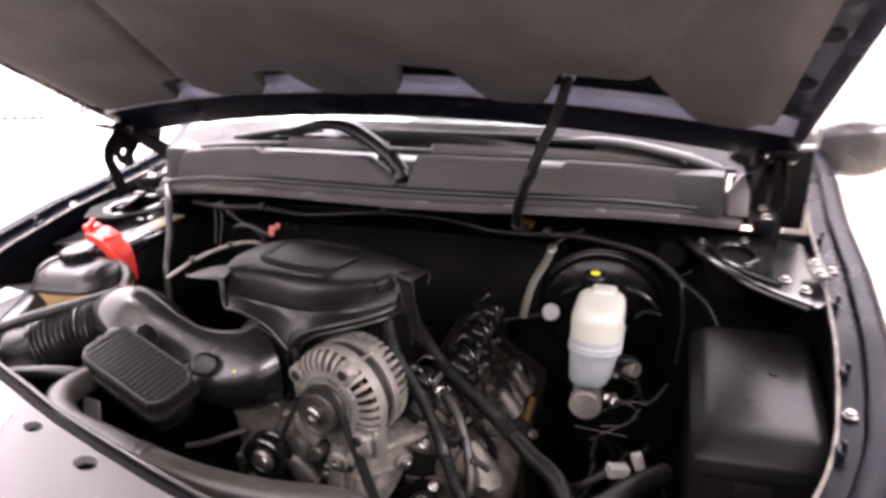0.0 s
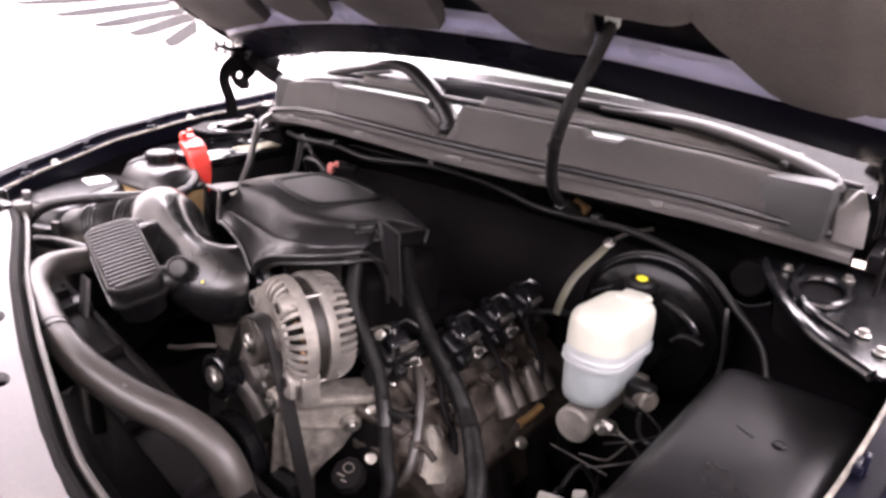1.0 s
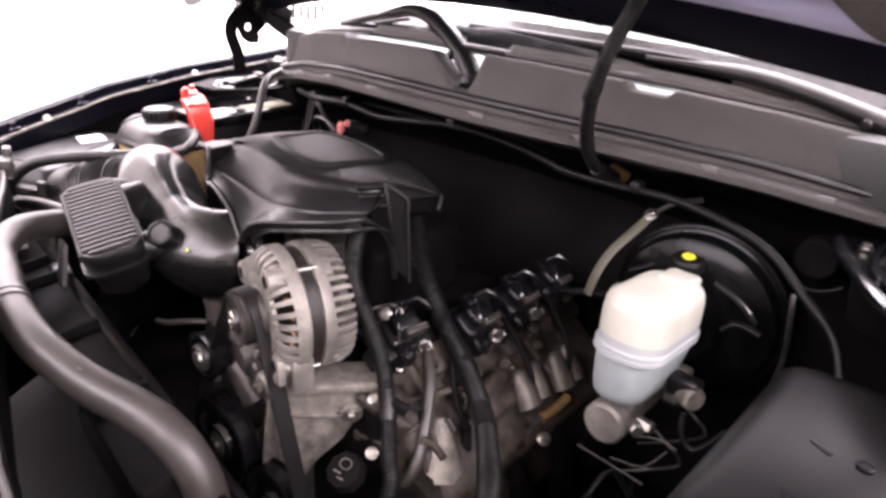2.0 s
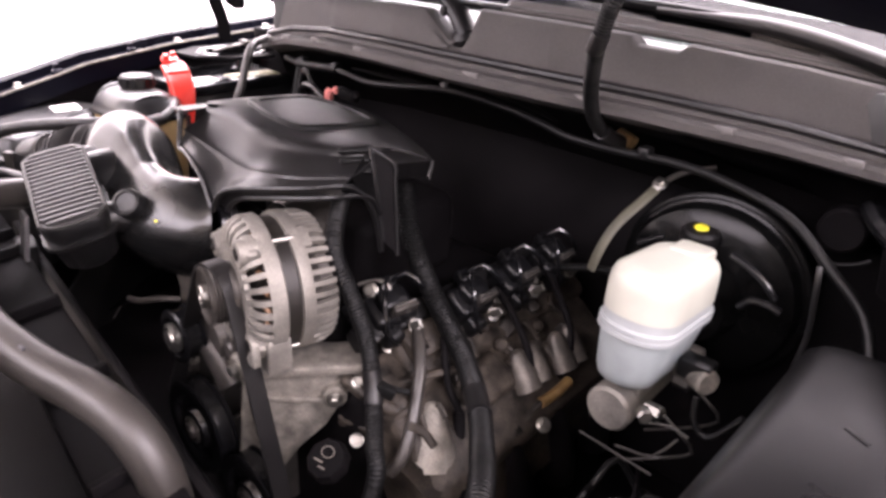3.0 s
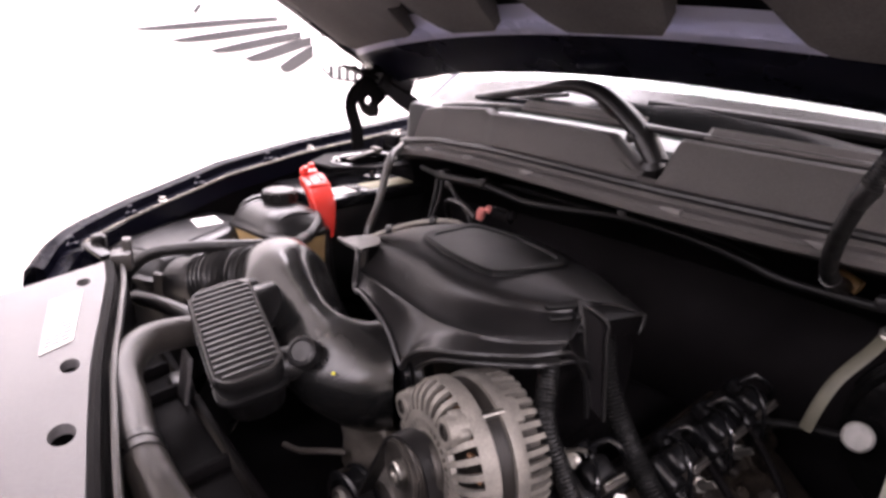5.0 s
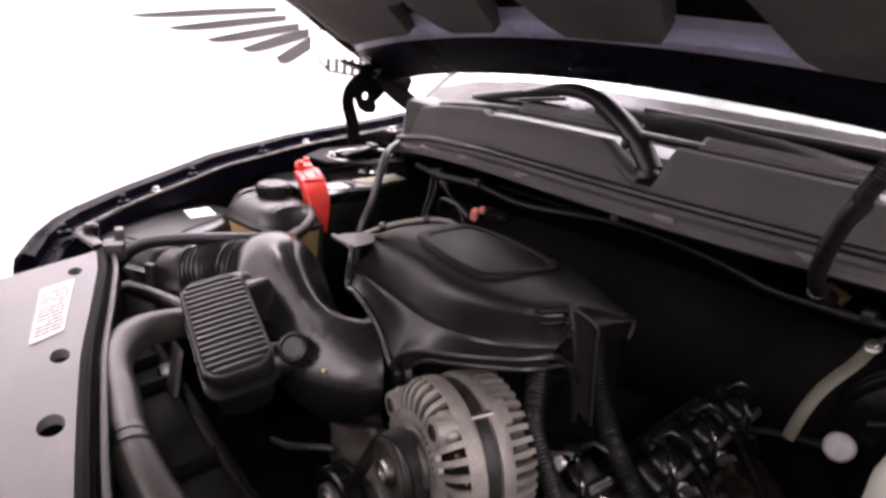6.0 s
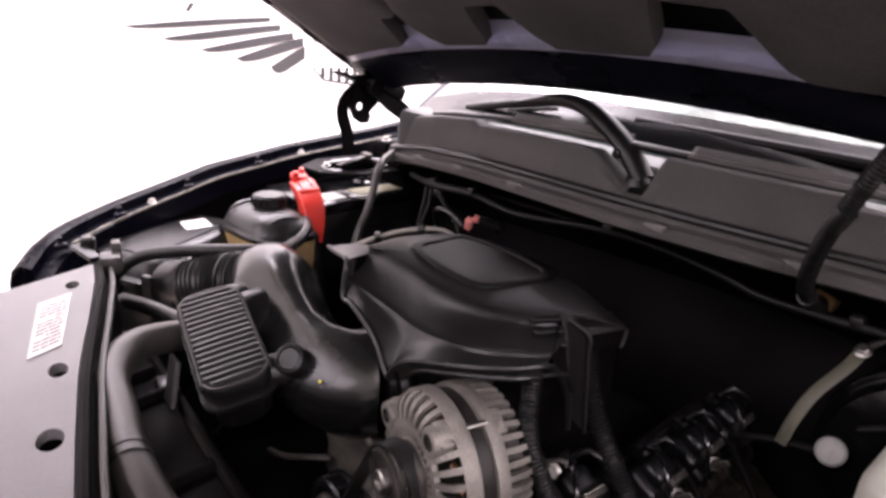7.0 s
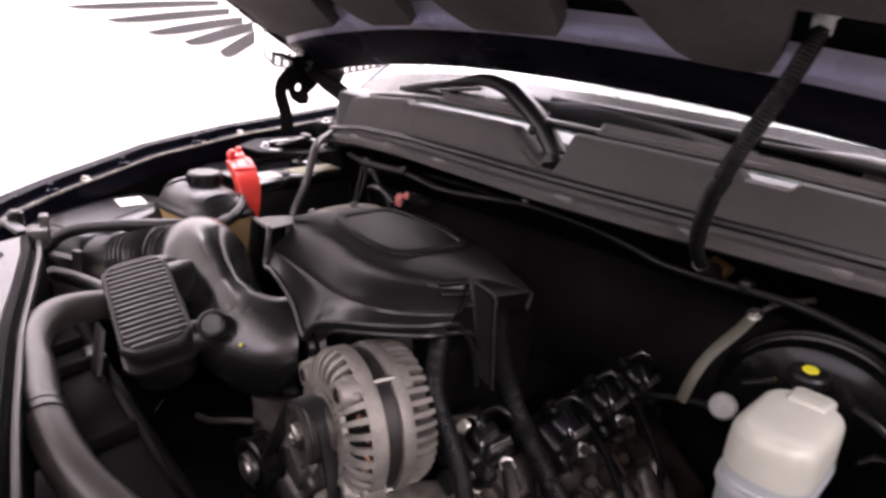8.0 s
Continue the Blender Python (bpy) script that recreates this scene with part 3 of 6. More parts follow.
def hood():
    base = part("hood", sheet(lambda u, v: hood_point(-0.79 + 1.58 * u, v * 1.2, 0.125 - 0.02 * v), 40, 12, 0.003), M_PAINT, truck)
    # rear flange and its rolled edge
    rows = []
    for k in range(49):
        x = -0.79 + 1.58 * k / 48
        rows.append([hood_point(x, 0.0, 0.12), hood_point(x, -0.022, 0.07), hood_point(x, -0.030, 0.012), hood_point(x, -0.020, 0.0), hood_point(x, 0.0, 0.002), hood_point(x, 0.078, 0.014), hood_point(x, 0.082, 0.03)])
    bm = loft(rows, caps=False, ring=False)
    bmesh.ops.solidify(bm, geom=bm.faces[:], thickness=0.002)
    part("rear_flange", bm, M_PAINT, base)
    # inner ledge, coloured far paler and bluer than the flange
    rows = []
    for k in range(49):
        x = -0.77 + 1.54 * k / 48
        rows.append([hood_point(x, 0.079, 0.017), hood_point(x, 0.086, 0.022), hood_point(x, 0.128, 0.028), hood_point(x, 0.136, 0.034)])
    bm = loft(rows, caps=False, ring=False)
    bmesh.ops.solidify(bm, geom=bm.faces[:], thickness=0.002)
    part("inner_ledge", bm, M_LEDGE, base, "pale blue-grey inner ledge")
    # painted inner panel above the felt
    part("inner_panel", sheet(lambda u, v: hood_point(-0.775 + 1.55 * u, 0.05 + v * 1.13, 0.085), 30, 10, 0.003), M_INNER, base)
    # side rails; dark discs stand in for the shade in their round holes
    for s in (-1, 1):
        rows = [[hood_point(s * x, v, l) for x, l in ((0.715, 0.06), (0.725, 0.035), (0.765, 0.03), (0.775, 0.012), (0.79, 0.008), (0.795, 0.11))] for v in np.linspace(0.0, 1.2, 13)]
        bm = loft(rows, caps=False, ring=False)
        bmesh.ops.solidify(bm, geom=bm.faces[:], thickness=0.002)
        side = part("side_rail", bm, M_HOODPAINT, base)
        for v in (0.17, 0.27, 0.42, 0.56):
            part("hole_shade_disc", lathe([(0.0005, 0), (0.016, 0), (0.016, 0.006), (0.0005, 0.006)], 20, m=Matrix.Translation(hood_point(s * 0.745, v, 0.027)) @ Matrix.Rotation(-SLOPE, 4, "X")), M_INNER, side)

    # felt: scalloped at the back, with pressed creases
    def start(x):
        v = 0.108
        for c, wl, wr, deep in SCALLOPS:
            d = abs(x - c) / (wl if x < c else wr)
            if d < 1:
                v = max(v, 0.108 + deep * (lambda k: k * k * (3 - 2 * k))(min(1, (1 - d) / 0.5)))
        return v

    def felt_at(u, v):
        x = -0.75 + 1.475 * u
        s = start(x)
        q = s + (1.14 - s) * v
        edge = min(1.0, min(u, 1 - u) / 0.03, v / 0.02 + 0.1)
        crease = 0.018 * math.exp(-((x + 0.385 - 0.25 * (q - 0.19)) / 0.014) ** 2) + 0.014 * math.exp(-((x - 0.5 - 0.3 * (q - 0.2)) / 0.02) ** 2)
        puff = 0.006 * noise.noise(Vector((x * 5, q * 5, 0)))
        return hood_point(x, q, 0.045 - 0.022 * edge + crease + puff)

    felt = part("insulation_pad", sheet(felt_at, 140, 50, 0.02), M_FELT, base, "brown-grey felt insulation pad")
    for x, v in ((0.01, 0.42), (-0.46, 0.40), (0.40, 0.52), (0.1, 0.72), (0.58, 0.36)):
        part("felt_retainer", lathe([(0.0005, -0.005), (0.010, -0.004), (0.018, -0.002), (0.019, 0.004), (0.0005, 0.006)], 18, m=Matrix.Translation(hood_point(x, v, 0.022)) @ Matrix.Rotation(-SLOPE, 4, "X")), M_PLASTIC, felt)
    for v in (0.12, 0.2, 0.34, 0.42, 0.55):
        part("edge_bumper", box(0.012, 0.05, 0.012, 0.003, m=Matrix.Translation(hood_point(-0.775, v, 0.010)) @ Matrix.Rotation(-SLOPE, 4, "X")), M_RUBBER, base)


hood()


def prism_holes(outline, holes, depth, m=None):
    """A flat plate with openings that go through it."""
    bm = bmesh.new()
    for loop in [outline, *holes]:
        vs = [bm.verts.new((x, y, 0)) for x, y in loop]
        for a, b in zip(vs, vs[1:] + vs[:1]):
            bm.edges.new((a, b))
    bmesh.ops.triangle_fill(bm, use_beauty=True, use_dissolve=True, edges=bm.edges[:])
    bmesh.ops.solidify(bm, geom=bm.faces[:], thickness=depth)
    return moved(bm, m) if m is not None else bm


def hinge(s):
    """A hood hinge: two flat links between the hood's corner and the cowl side."""
    def plate(points, width, name, x, holes=()):
        line = curve_points(points, 0.012)
        left, right = [], []
        for i, p in enumerate(line):
            a, b = line[max(0, i - 1)], line[min(len(line) - 1, i + 1)]
            n = Vector((0, -(b - a).z, (b - a).y)).normalized() * width / 2
            left.append((p.y + n.y, p.z + n.z))
            right.append((p.y - n.y, p.z - n.z))
        m = Matrix(((0, 0, 1, x), (1, 0, 0, 0), (0, 1, 0, 0), (0, 0, 0, 1)))
        return part(name, prism(left + right[::-1], 0.006, 0.0015, 1, m=m), M_INNER, h)

    h = part("hood_hinge", box(0.05, 0.12, 0.008, 0.002, m=pose(s * 0.765, -0.075, 1.318, -20, 0, 0)), M_INNER, truck)
    plate([(0, -0.045, 1.325), (0, -0.11, 1.285), (0, -0.125, 1.25), (0, -0.11, 1.20), (0, -0.105, 1.15)], 0.033, "front_link", s * 0.765)
    plate([(0, -0.06, 1.315), (0, -0.01, 1.275), (0, 0.05, 1.235), (0, 0.07, 1.19)], 0.042, "rear_link", s * 0.735)
    hole = [(-0.078 + 0.009 * math.cos(a), 1.262 + 0.009 * math.sin(a)) for a in np.linspace(0, 2 * math.pi, 15)[:-1]]
    out = [(-0.108, 1.262), (-0.095, 1.235), (-0.075, 1.222), (-0.052, 1.222), (-0.045, 1.237), (-0.050, 1.247), (-0.030, 1.262), (-0.012, 1.285), (0.045, 1.262), (0.055, 1.30), (0.0, 1.335), (-0.09, 1.335)]
    part("hook_plate", prism_holes(out, [hole], 0.006, m=Matrix(((0, 0, 1, s * 0.757), (1, 0, 0, 0), (0, 1, 0, 0), (0, 0, 0, 1)))), M_INNER, h)
    part("pivot_block", box(0.045, 0.07, 0.035, 0.008, m=pose(s * 0.745, 0.0, 1.302, -25, 0, 0)), M_INNER, h)
    part("hinge_pin", lathe([(0.012, 0), (0.012, 0.05), (0.009, 0.054)], 14, m=aim((s * 0.735, -0.05, 1.312), (s, 0, 0))), M_STEEL, h)
    part("hinge_mount", box(0.05, 0.14, 0.03, 0.006, m=pose(s * 0.765, 0.06, 1.16)), M_INNER, h)
    for y, z in ((0.01, 1.175), (0.07, 1.175)):
        bolt((s * 0.765, y, z - 0.001), (0, 0, 1), h, True)


hinge(-1)
hinge(1)


def brace(s):
    """The stamped strut tower plate at the bay's rear corner, with bolts, an oval opening and a rolled rim."""
    out = [(0.60, -0.02), (0.625, -0.085), (0.655, -0.15), (0.70, -0.225), (0.755, -0.285), (0.81, -0.315), (0.835, -0.28), (0.835, 0.0), (0.76, 0.04), (0.66, 0.04)]
    ring = [(0.705 + 0.036 * math.cos(a), -0.105 + 0.060 * math.sin(a)) for a in np.linspace(0, 2 * math.pi, 25)[:-1]]
    if s < 0:
        out = [(0.625, -0.06), (0.640, -0.150), (0.690, -0.225), (0.765, -0.235), (0.815, -0.16), (0.81, -0.04), (0.72, 0.0)]
        ring = [(0.715 + (x - 0.705) * 1.6, -0.112 + (y + 0.105) * 1.45) for x, y in ring]
    out, ring = [(s * x, y) for x, y in out], [(s * x, y) for x, y in ring]
    p = part("corner_brace", prism_holes(out, [ring], 0.006, m=pose(0, 0, 1.128)), M_GLOSS if s > 0 else M_INNER, truck)
    part("brace_ring", tube([(x, y, 1.131) for x, y in ring + ring[:1]], 0.007, 8), M_GLOSS, p)
    if s > 0:
        part("brace_well", lathe([(0.02, -0.07), (0.05, -0.068), (0.060, -0.004)], 24, m=pose(s * 0.705, -0.105, 1.128)), M_INNER, p)
    part("strut_top", lathe([(0.004, -0.05), (0.022, -0.05), (0.024, -0.03), (0.012, -0.026), (0.010, -0.008), (0.004, -0.006)], 18, m=pose(s * 0.705, -0.105, 1.128)), M_GLOSS, p)
    for x, y in ((0.645, -0.045), (0.726, -0.02), (0.775, -0.215), (0.80, -0.255)) if s > 0 else ((0.675, -0.06), (0.765, -0.04), (0.758, -0.17)):
        bolt((s * x, y, 1.130), (0, 0, 1), p)
    if s < 0:
        part("hinge_stay", join(box(0.016, 0.10, 0.004, 0.001, 1, m=pose(-0.742, -0.105, 1.140, 6, 0, 10)), box(0.03, 0.016, 0.012, 0.002, 1, m=pose(-0.75, -0.06, 1.145))), M_IRON, p)
        return
    part("brace_rim", tube([(s * 0.612, -0.05, 1.134), (s * 0.635, -0.115, 1.134), (s * 0.675, -0.185, 1.132), (s * 0.73, -0.26, 1.128), (s * 0.80, -0.312, 1.124)], 0.0085, 10), M_GLOSS, p)
    part("brace_bead", tube([(s * 0.66, -0.02, 1.133), (s * 0.665, -0.10, 1.134), (s * 0.70, -0.18, 1.133), (s * 0.765, -0.235, 1.131)], 0.005, 8), M_GLOSS, p)
    part("hinge_plate", box(0.030, 0.085, 0.005, 0.002, 1, m=pose(s * 0.826, -0.20, 1.150, 0, s * -8, 0)), M_IRON, p)
    for y in (-0.175, -0.225):
        bolt((s * 0.824, y, 1.152), (0, 0, 1), p)


brace(1)
brace(-1)


# ---- front of the bay ----
REAR = [(-0.538, -0.742), (-0.47, -0.760), (-0.403, -0.784), (-0.334, -0.809), (-0.274, -0.832), (-0.209, -0.855), (-0.10, -0.888), (0.005, -0.918), (0.18, -0.962), (0.29, -0.982), (0.50, -0.99), (0.70, -0.95)]


def radiator_cover():
    t = thing("radiator_cover", "grey-black textured plastic radiator cover with oval holes", "radiator cover")
    t.location = (0, -1.0, 1.06)
    front = [(0.66, -1.12), (0.4, -1.2), (0.0, -1.19), (-0.3, -1.10), (-0.465, -0.96), (-0.505, -0.84)]
    holes = []
    for (x, y), w, h, r in (((-0.231, -0.869), 0.034, 0.020, -15), ((-0.101, -0.909), 0.038, 0.024, -15), ((-0.47, -0.79), 0.03, 0.018, -20), ((0.06, -0.957), 0.034, 0.02, -12)):
        c, s = math.cos(radians(r)), math.sin(radians(r))
        holes.append([(x + w / 2 * math.cos(a) * c - h / 2 * math.sin(a) * s, y + w / 2 * math.cos(a) * s + h / 2 * math.sin(a) * c) for a in np.linspace(0, 2 * math.pi, 19)[:-1]])
    part("panel", prism_holes(REAR + front, holes, 0.012, m=pose(0, 0, 1.076)), M_RADCOVER, t)
    part("under_tray", prism(REAR + front, 0.008, 0, m=pose(0, 0, 1.035)), M_INNER, t)
    part("rubber_seal", tube([(x, y + 0.007, 1.072) for x, y in REAR], 0.007, 8, 0.03), M_INNER, t)
    part("seal_lip", tube([(x, y + 0.024, 1.068) for x, y in REAR], 0.004, 8, 0.03), M_HOSE, t)
    rows = [[(x, y + 0.0, 1.070), (x, y + 0.028, 1.058), (x, y + 0.032, 1.0), (x, y + 0.01, 0.9)] for x, y in REAR]
    bm = loft(rows, caps=False, ring=False)
    bmesh.ops.solidify(bm, geom=bm.faces[:], thickness=0.003)
    part("rear_lip", bm, M_INNER, t)
    bm = loft([[(-0.545, -0.722, 1.066), (-0.49, -0.735, 1.070)], [(-0.47, -0.735, 0.99), (-0.40, -0.748, 0.985)]], caps=False, ring=False)
    bmesh.ops.solidify(bm, geom=bm.faces[:], thickness=0.004)
    part("corner_shield", bm, M_FUSE, t)
    # pale tube paints the lit edge of the black shield
    part("lit_shield_edge", tube([(-0.47, -0.739, 0.989), (-0.435, -0.745, 0.987), (-0.40, -0.751, 0.984)], 0.003, 8), M_CAST, t)
    a, b, c, d = (-0.272, -0.890), (-0.423, -0.844), (-0.439, -0.799), (-0.289, -0.850)
    sticker = part("sticker", prism([a, d, c, b], 0.0012, 0, m=pose(0, 0, 1.0765)), M_LABEL, t, "white warning sticker with printed lines")
    q = random.Random(11)

    def at(u, v):
        return tuple((1 - u) * ((1 - v) * a[k] + v * d[k]) + u * ((1 - v) * b[k] + v * c[k]) for k in range(2))

    for row in range(13):
        u0, v0 = 0.07 + 0.066 * row, 0.10
        while v0 < 0.86:
            v1 = min(0.92, v0 + q.uniform(0.08, 0.34))
            if row % 5 != 3 or v0 > 0.4:
                part("print_bar", prism([at(u0, v0), at(u0, v1), at(u0 + 0.022, v1), at(u0 + 0.022, v0)], 0.0006, 0, m=pose(0, 0, 1.0778)), M_FADED, sticker)
            v0 = v1 + 0.03
    part("pale_bracket", join(box(0.075, 0.032, 0.004, 0.0015, 1, m=pose(-0.478, -0.735, 0.958, 0, 6, -14)), box(0.075, 0.004, 0.04, 0.0015, 1, m=pose(-0.478, -0.748, 0.938, 0, 6, -14))), M_CAST, t, "pale metal bracket below the panel")
    part("tray_plate", box(0.085, 0.022, 0.004, 0.0015, 1, m=pose(-0.286, -0.752, 0.90, 0, 4, -14)), M_CAST, t)
    part("corner_block", join(box(0.035, 0.03, 0.03, 0.004, 2, m=pose(-0.545, -0.715, 1.07, 0, 0, -18)), box(0.02, 0.014, 0.05, 0.003, 2, m=pose(-0.56, -0.70, 1.075, 0, 0, -18))), M_HOSE, t)
    part("latch_lever", join(box(0.06, 0.02, 0.008, 0.003, 2, m=pose(-0.60, -0.735, 1.075, 0, 8, 12)), lathe([(0.012, 0), (0.012, 0.02), (0.008, 0.024)], 14, m=pose(-0.622, -0.725, 1.07))), M_PLASTIC, t)
    for x, y in ((-0.35, -0.93), (0.2, -1.05)):
        part("push_pin", lathe([(0.014, 0), (0.013, 0.003), (0.007, 0.005)], 16, m=pose(x, y, 1.0765)), M_PLASTIC, t)


radiator_cover()


def clamp(at, way, r, parent, name="hose_clamp"):
    c = part(name, lathe([(r - 0.002, -0.006), (r + 0.0016, -0.006), (r + 0.0016, 0.006), (r - 0.002, 0.006)], 28, m=aim(at, way), closed=True), M_PLASTIC, parent)
    return c


def radiator_hose():
    t = thing("radiator_hose", "thick black rubber radiator hose behind the radiator cover", "hose")
    t.location = (-0.07, -0.85, 1.02)
    pts = [(-0.34, -0.60, 0.99), (-0.325, -0.68, 1.025), (-0.30, -0.765, 1.044), (-0.235, -0.815, 1.046), (-0.15, -0.835, 1.045), (-0.074, -0.851, 1.043), (0.02, -0.854, 1.031), (0.10, -0.837, 1.014), (0.165, -0.813, 1.001), (0.210, -0.801, 0.988), (0.240, -0.793, 0.955), (0.253, -0.788, 0.90), (0.257, -0.785, 0.80)]
    part("hose", tube(pts, 0.0215, 18, 0.012), M_HOSE, t)
    clamp((-0.080, -0.850, 1.043), (0.98, -0.15, 0), 0.0215, t, "moulded_ring")
    clamp((-0.066, -0.852, 1.042), (0.98, -0.15, 0), 0.0215, t, "moulded_ring")
    part("printed_mark", box(0.012, 0.004, 0.003, 0.001, m=pose(0.10, -0.842, 1.0345)), M_INK, t)


radiator_hose()


def frame_of(o, ax, ay):
    """A pose from an origin and two directions."""
    x = Vector(ax).normalized()
    z = x.cross(Vector(ay)).normalized()
    y = z.cross(x)
    return Matrix(((x.x, y.x, z.x, o[0]), (x.y, y.y, z.y, o[1]), (x.z, y.z, z.z, o[2]), (0, 0, 0, 1)))


def swept(points, radii, squares, turn, seg=56, step=0.005, dents=()):
    """A duct along points whose section goes from round (0) to squarish (1), turned by turn degrees."""
    line = curve_points(points, step)
    rows = []
    up = Vector((0, 0, 1))
    for i, c in enumerate(line):
        a, b = line[max(0, i - 1)], line[min(len(line) - 1, i + 1)]
        way = (b - a).normalized()
        side = way.cross(up).normalized()
        top = side.cross(way)
        u = i / (len(line) - 1) * (len(radii) - 1)
        j = min(int(u), len(radii) - 2)
        r, q = (radii[j] + (radii[j + 1] - radii[j]) * (u - j), squares[j] + (squares[j + 1] - squares[j]) * (u - j))
        row = []
        for k in range(seg):
            a = 2 * math.pi * k / seg
            e = 2 + 3.0 * q
            cs, sn = math.cos(a), math.sin(a)
            g = (abs(cs) ** e + abs(sn) ** e) ** (-1 / e)
            g = r * (1 + (g - 1) * 0.9) * (1 - 0.06 * q)
            for at, wide, deep in dents:
                off = (math.degrees(a) + turn - at + 180) % 360 - 180
                g *= 1 - deep * q * math.exp(-((off / wide) ** 2))
            p, w = g * math.cos(a + radians(turn)), g * math.sin(a + radians(turn))
            row.append(c + side * p + top * w)
        rows.append(row)
    return loft(rows)


def intake():
    t = thing("intake_tube", "black plastic intake tube with a ribbed resonator box", "air intake")
    t.location = (-0.2, -0.56, 0.95)
    line = [(-0.428, -0.512, 1.040), (-0.40, -0.520, 1.050), (-0.355, -0.533, 1.054), (-0.305, -0.547, 1.044), (-0.25, -0.560, 1.030), (-0.195, -0.570, 1.016), (-0.148, -0.570, 1.008), (-0.112, -0.556, 1.005), (-0.092, -0.530, 1.005)]
    part("duct", swept(line, [0.052, 0.062, 0.066, 0.066, 0.063, 0.062, 0.065, 0.070, 0.074], [0, 0, 0.2, 0.65, 0.9, 0.85, 0.5, 0.15, 0], 42, dents=((150, 50, 0.20), (36, 28, 0.16))), M_TUBE, t, "elbow and duct of the intake tube, dusty and painted lighter on top", angle=60)
    part("throttle_collar", lathe([(0.074, 0), (0.081, 0.001), (0.082, 0.010), (0.078, 0.014), (0.074, 0.014)], 40, m=aim((-0.090, -0.526, 1.005), (0.3, 0.95, 0))), M_PLASTIC, t)
    part("collar_band", lathe([(0.0735, -0.012), (0.0765, -0.011), (0.0765, -0.003), (0.0735, -0.002)], 40, m=aim((-0.090, -0.526, 1.005), (0.3, 0.95, 0))), M_GLOSS, t)
    part("bellows", tube([(-0.41, -0.516, 1.038), (-0.45, -0.535, 1.03), (-0.50, -0.56, 1.018), (-0.545, -0.58, 1.0)], 0.047, 28, 0.002, ribs=0.0100, depth=0.0048), M_LID, t, "ribbed rubber bellows")
    clamp((-0.548, -0.582, 0.999), (-0.85, -0.4, -0.3), 0.050, t)
    clamp((-0.418, -0.518, 1.038), (-0.85, -0.4, -0.2), 0.051, t)
    tower = aim((-0.139, -0.630, 1.051), (0.45, -0.62, 0.62))
    part("sensor_cap", lathe([(0.024, -0.055), (0.0205, -0.015), (0.0200, 0.008), (0.0182, 0.0125), (0.0145, 0.0140), (0.0130, 0.0110), (0.0005, 0.0100)], 28, m=tower), M_PLASTIC, t)
    part("paint_dot", lathe([(0.0019, 0), (0.0019, 0.002), (0.001, 0.003)], 10, m=aim((-0.091, -0.618, 1.039), (0.15, -0.9, 0.4))), M_YELLOW, t)
    # resonator box: a rounded body with a ribbed lid
    m = frame_of((-0.227, -0.681, 1.066), (0.19, -0.045, -0.05), (0.004, 0.062, 0.016))
    L, W = 0.190, 0.086
    secs = []
    for z, g in ((-0.092, -0.016), (-0.080, -0.007), (-0.02, 0.0), (-0.006, 0.0), (-0.002, -0.002), (0.0, -0.006)):
        secs.append([(x, y, z) for x, y in rounded(L + 2 * g, W + 2 * g, 0.026, 6)])
    box_part = part("resonator", moved(loft(secs), m), M_PLASTIC, t)
    rim = [(x, y, 0.0) for x, y in rounded(L - 0.006, W - 0.006, 0.024, 6)]
    part("lid_rim", moved(tube(rim + rim[:1], 0.0032, 8, 0.02), m), M_LID, box_part)
    for k in range(17):
        x = -L / 2 + 0.0115 + k * 0.0104
        end = W / 2 - 0.001 - 0.012 * max(0.0, (abs(x) - L / 2 + 0.024) / 0.016) ** 2
        # each rib is a wedge that runs over the lid and down its front edge
        rows = []
        for y, z in ((-end - 0.0015, -0.014), (-end - 0.001, -0.004), (-end + 0.005, 0.0012), (0.0, 0.0018), (end - 0.006, 0.0012), (end - 0.003, -0.001)):
            out = -1.0 if z < -0.003 else 0.0
            rows.append([(x - 0.0029, y - 0.0006 * out, z - 0.0012), (x - 0.0016, y + 0.0020 * out, z + 0.0042 * (1 + out)), (x + 0.0012, y + 0.0020 * out, z + 0.0046 * (1 + out)), (x + 0.0029, y - 0.0006 * out, z - 0.0012)])
        part("lid_rib", moved(loft(rows), m), M_LID, box_part)
    part("box_flange", moved(loft([[(x, y, z) for x, y in rounded(L + 0.008, W + 0.008, 0.024, 5)] for z in (-0.036, -0.030)]), m), M_PLASTIC, box_part)
    part("neck", tube([(-0.27, -0.66, 1.045), (-0.285, -0.62, 1.05), (-0.29, -0.57, 1.05)], 0.036, 18), M_PLASTIC, t)
    part("neck", tube([(-0.175, -0.672, 1.028), (-0.160, -0.640, 1.030), (-0.150, -0.600, 1.026)], 0.022, 18), M_PLASTIC, t)
    part("neck_shoulder", tube([(-0.302, -0.650, 1.062), (-0.318, -0.628, 1.064), (-0.334, -0.602, 1.056), (-0.340, -0.580, 1.044)], [0.020, 0.024, 0.024, 0.018], 18, 0.004), M_LID, t)


intake()


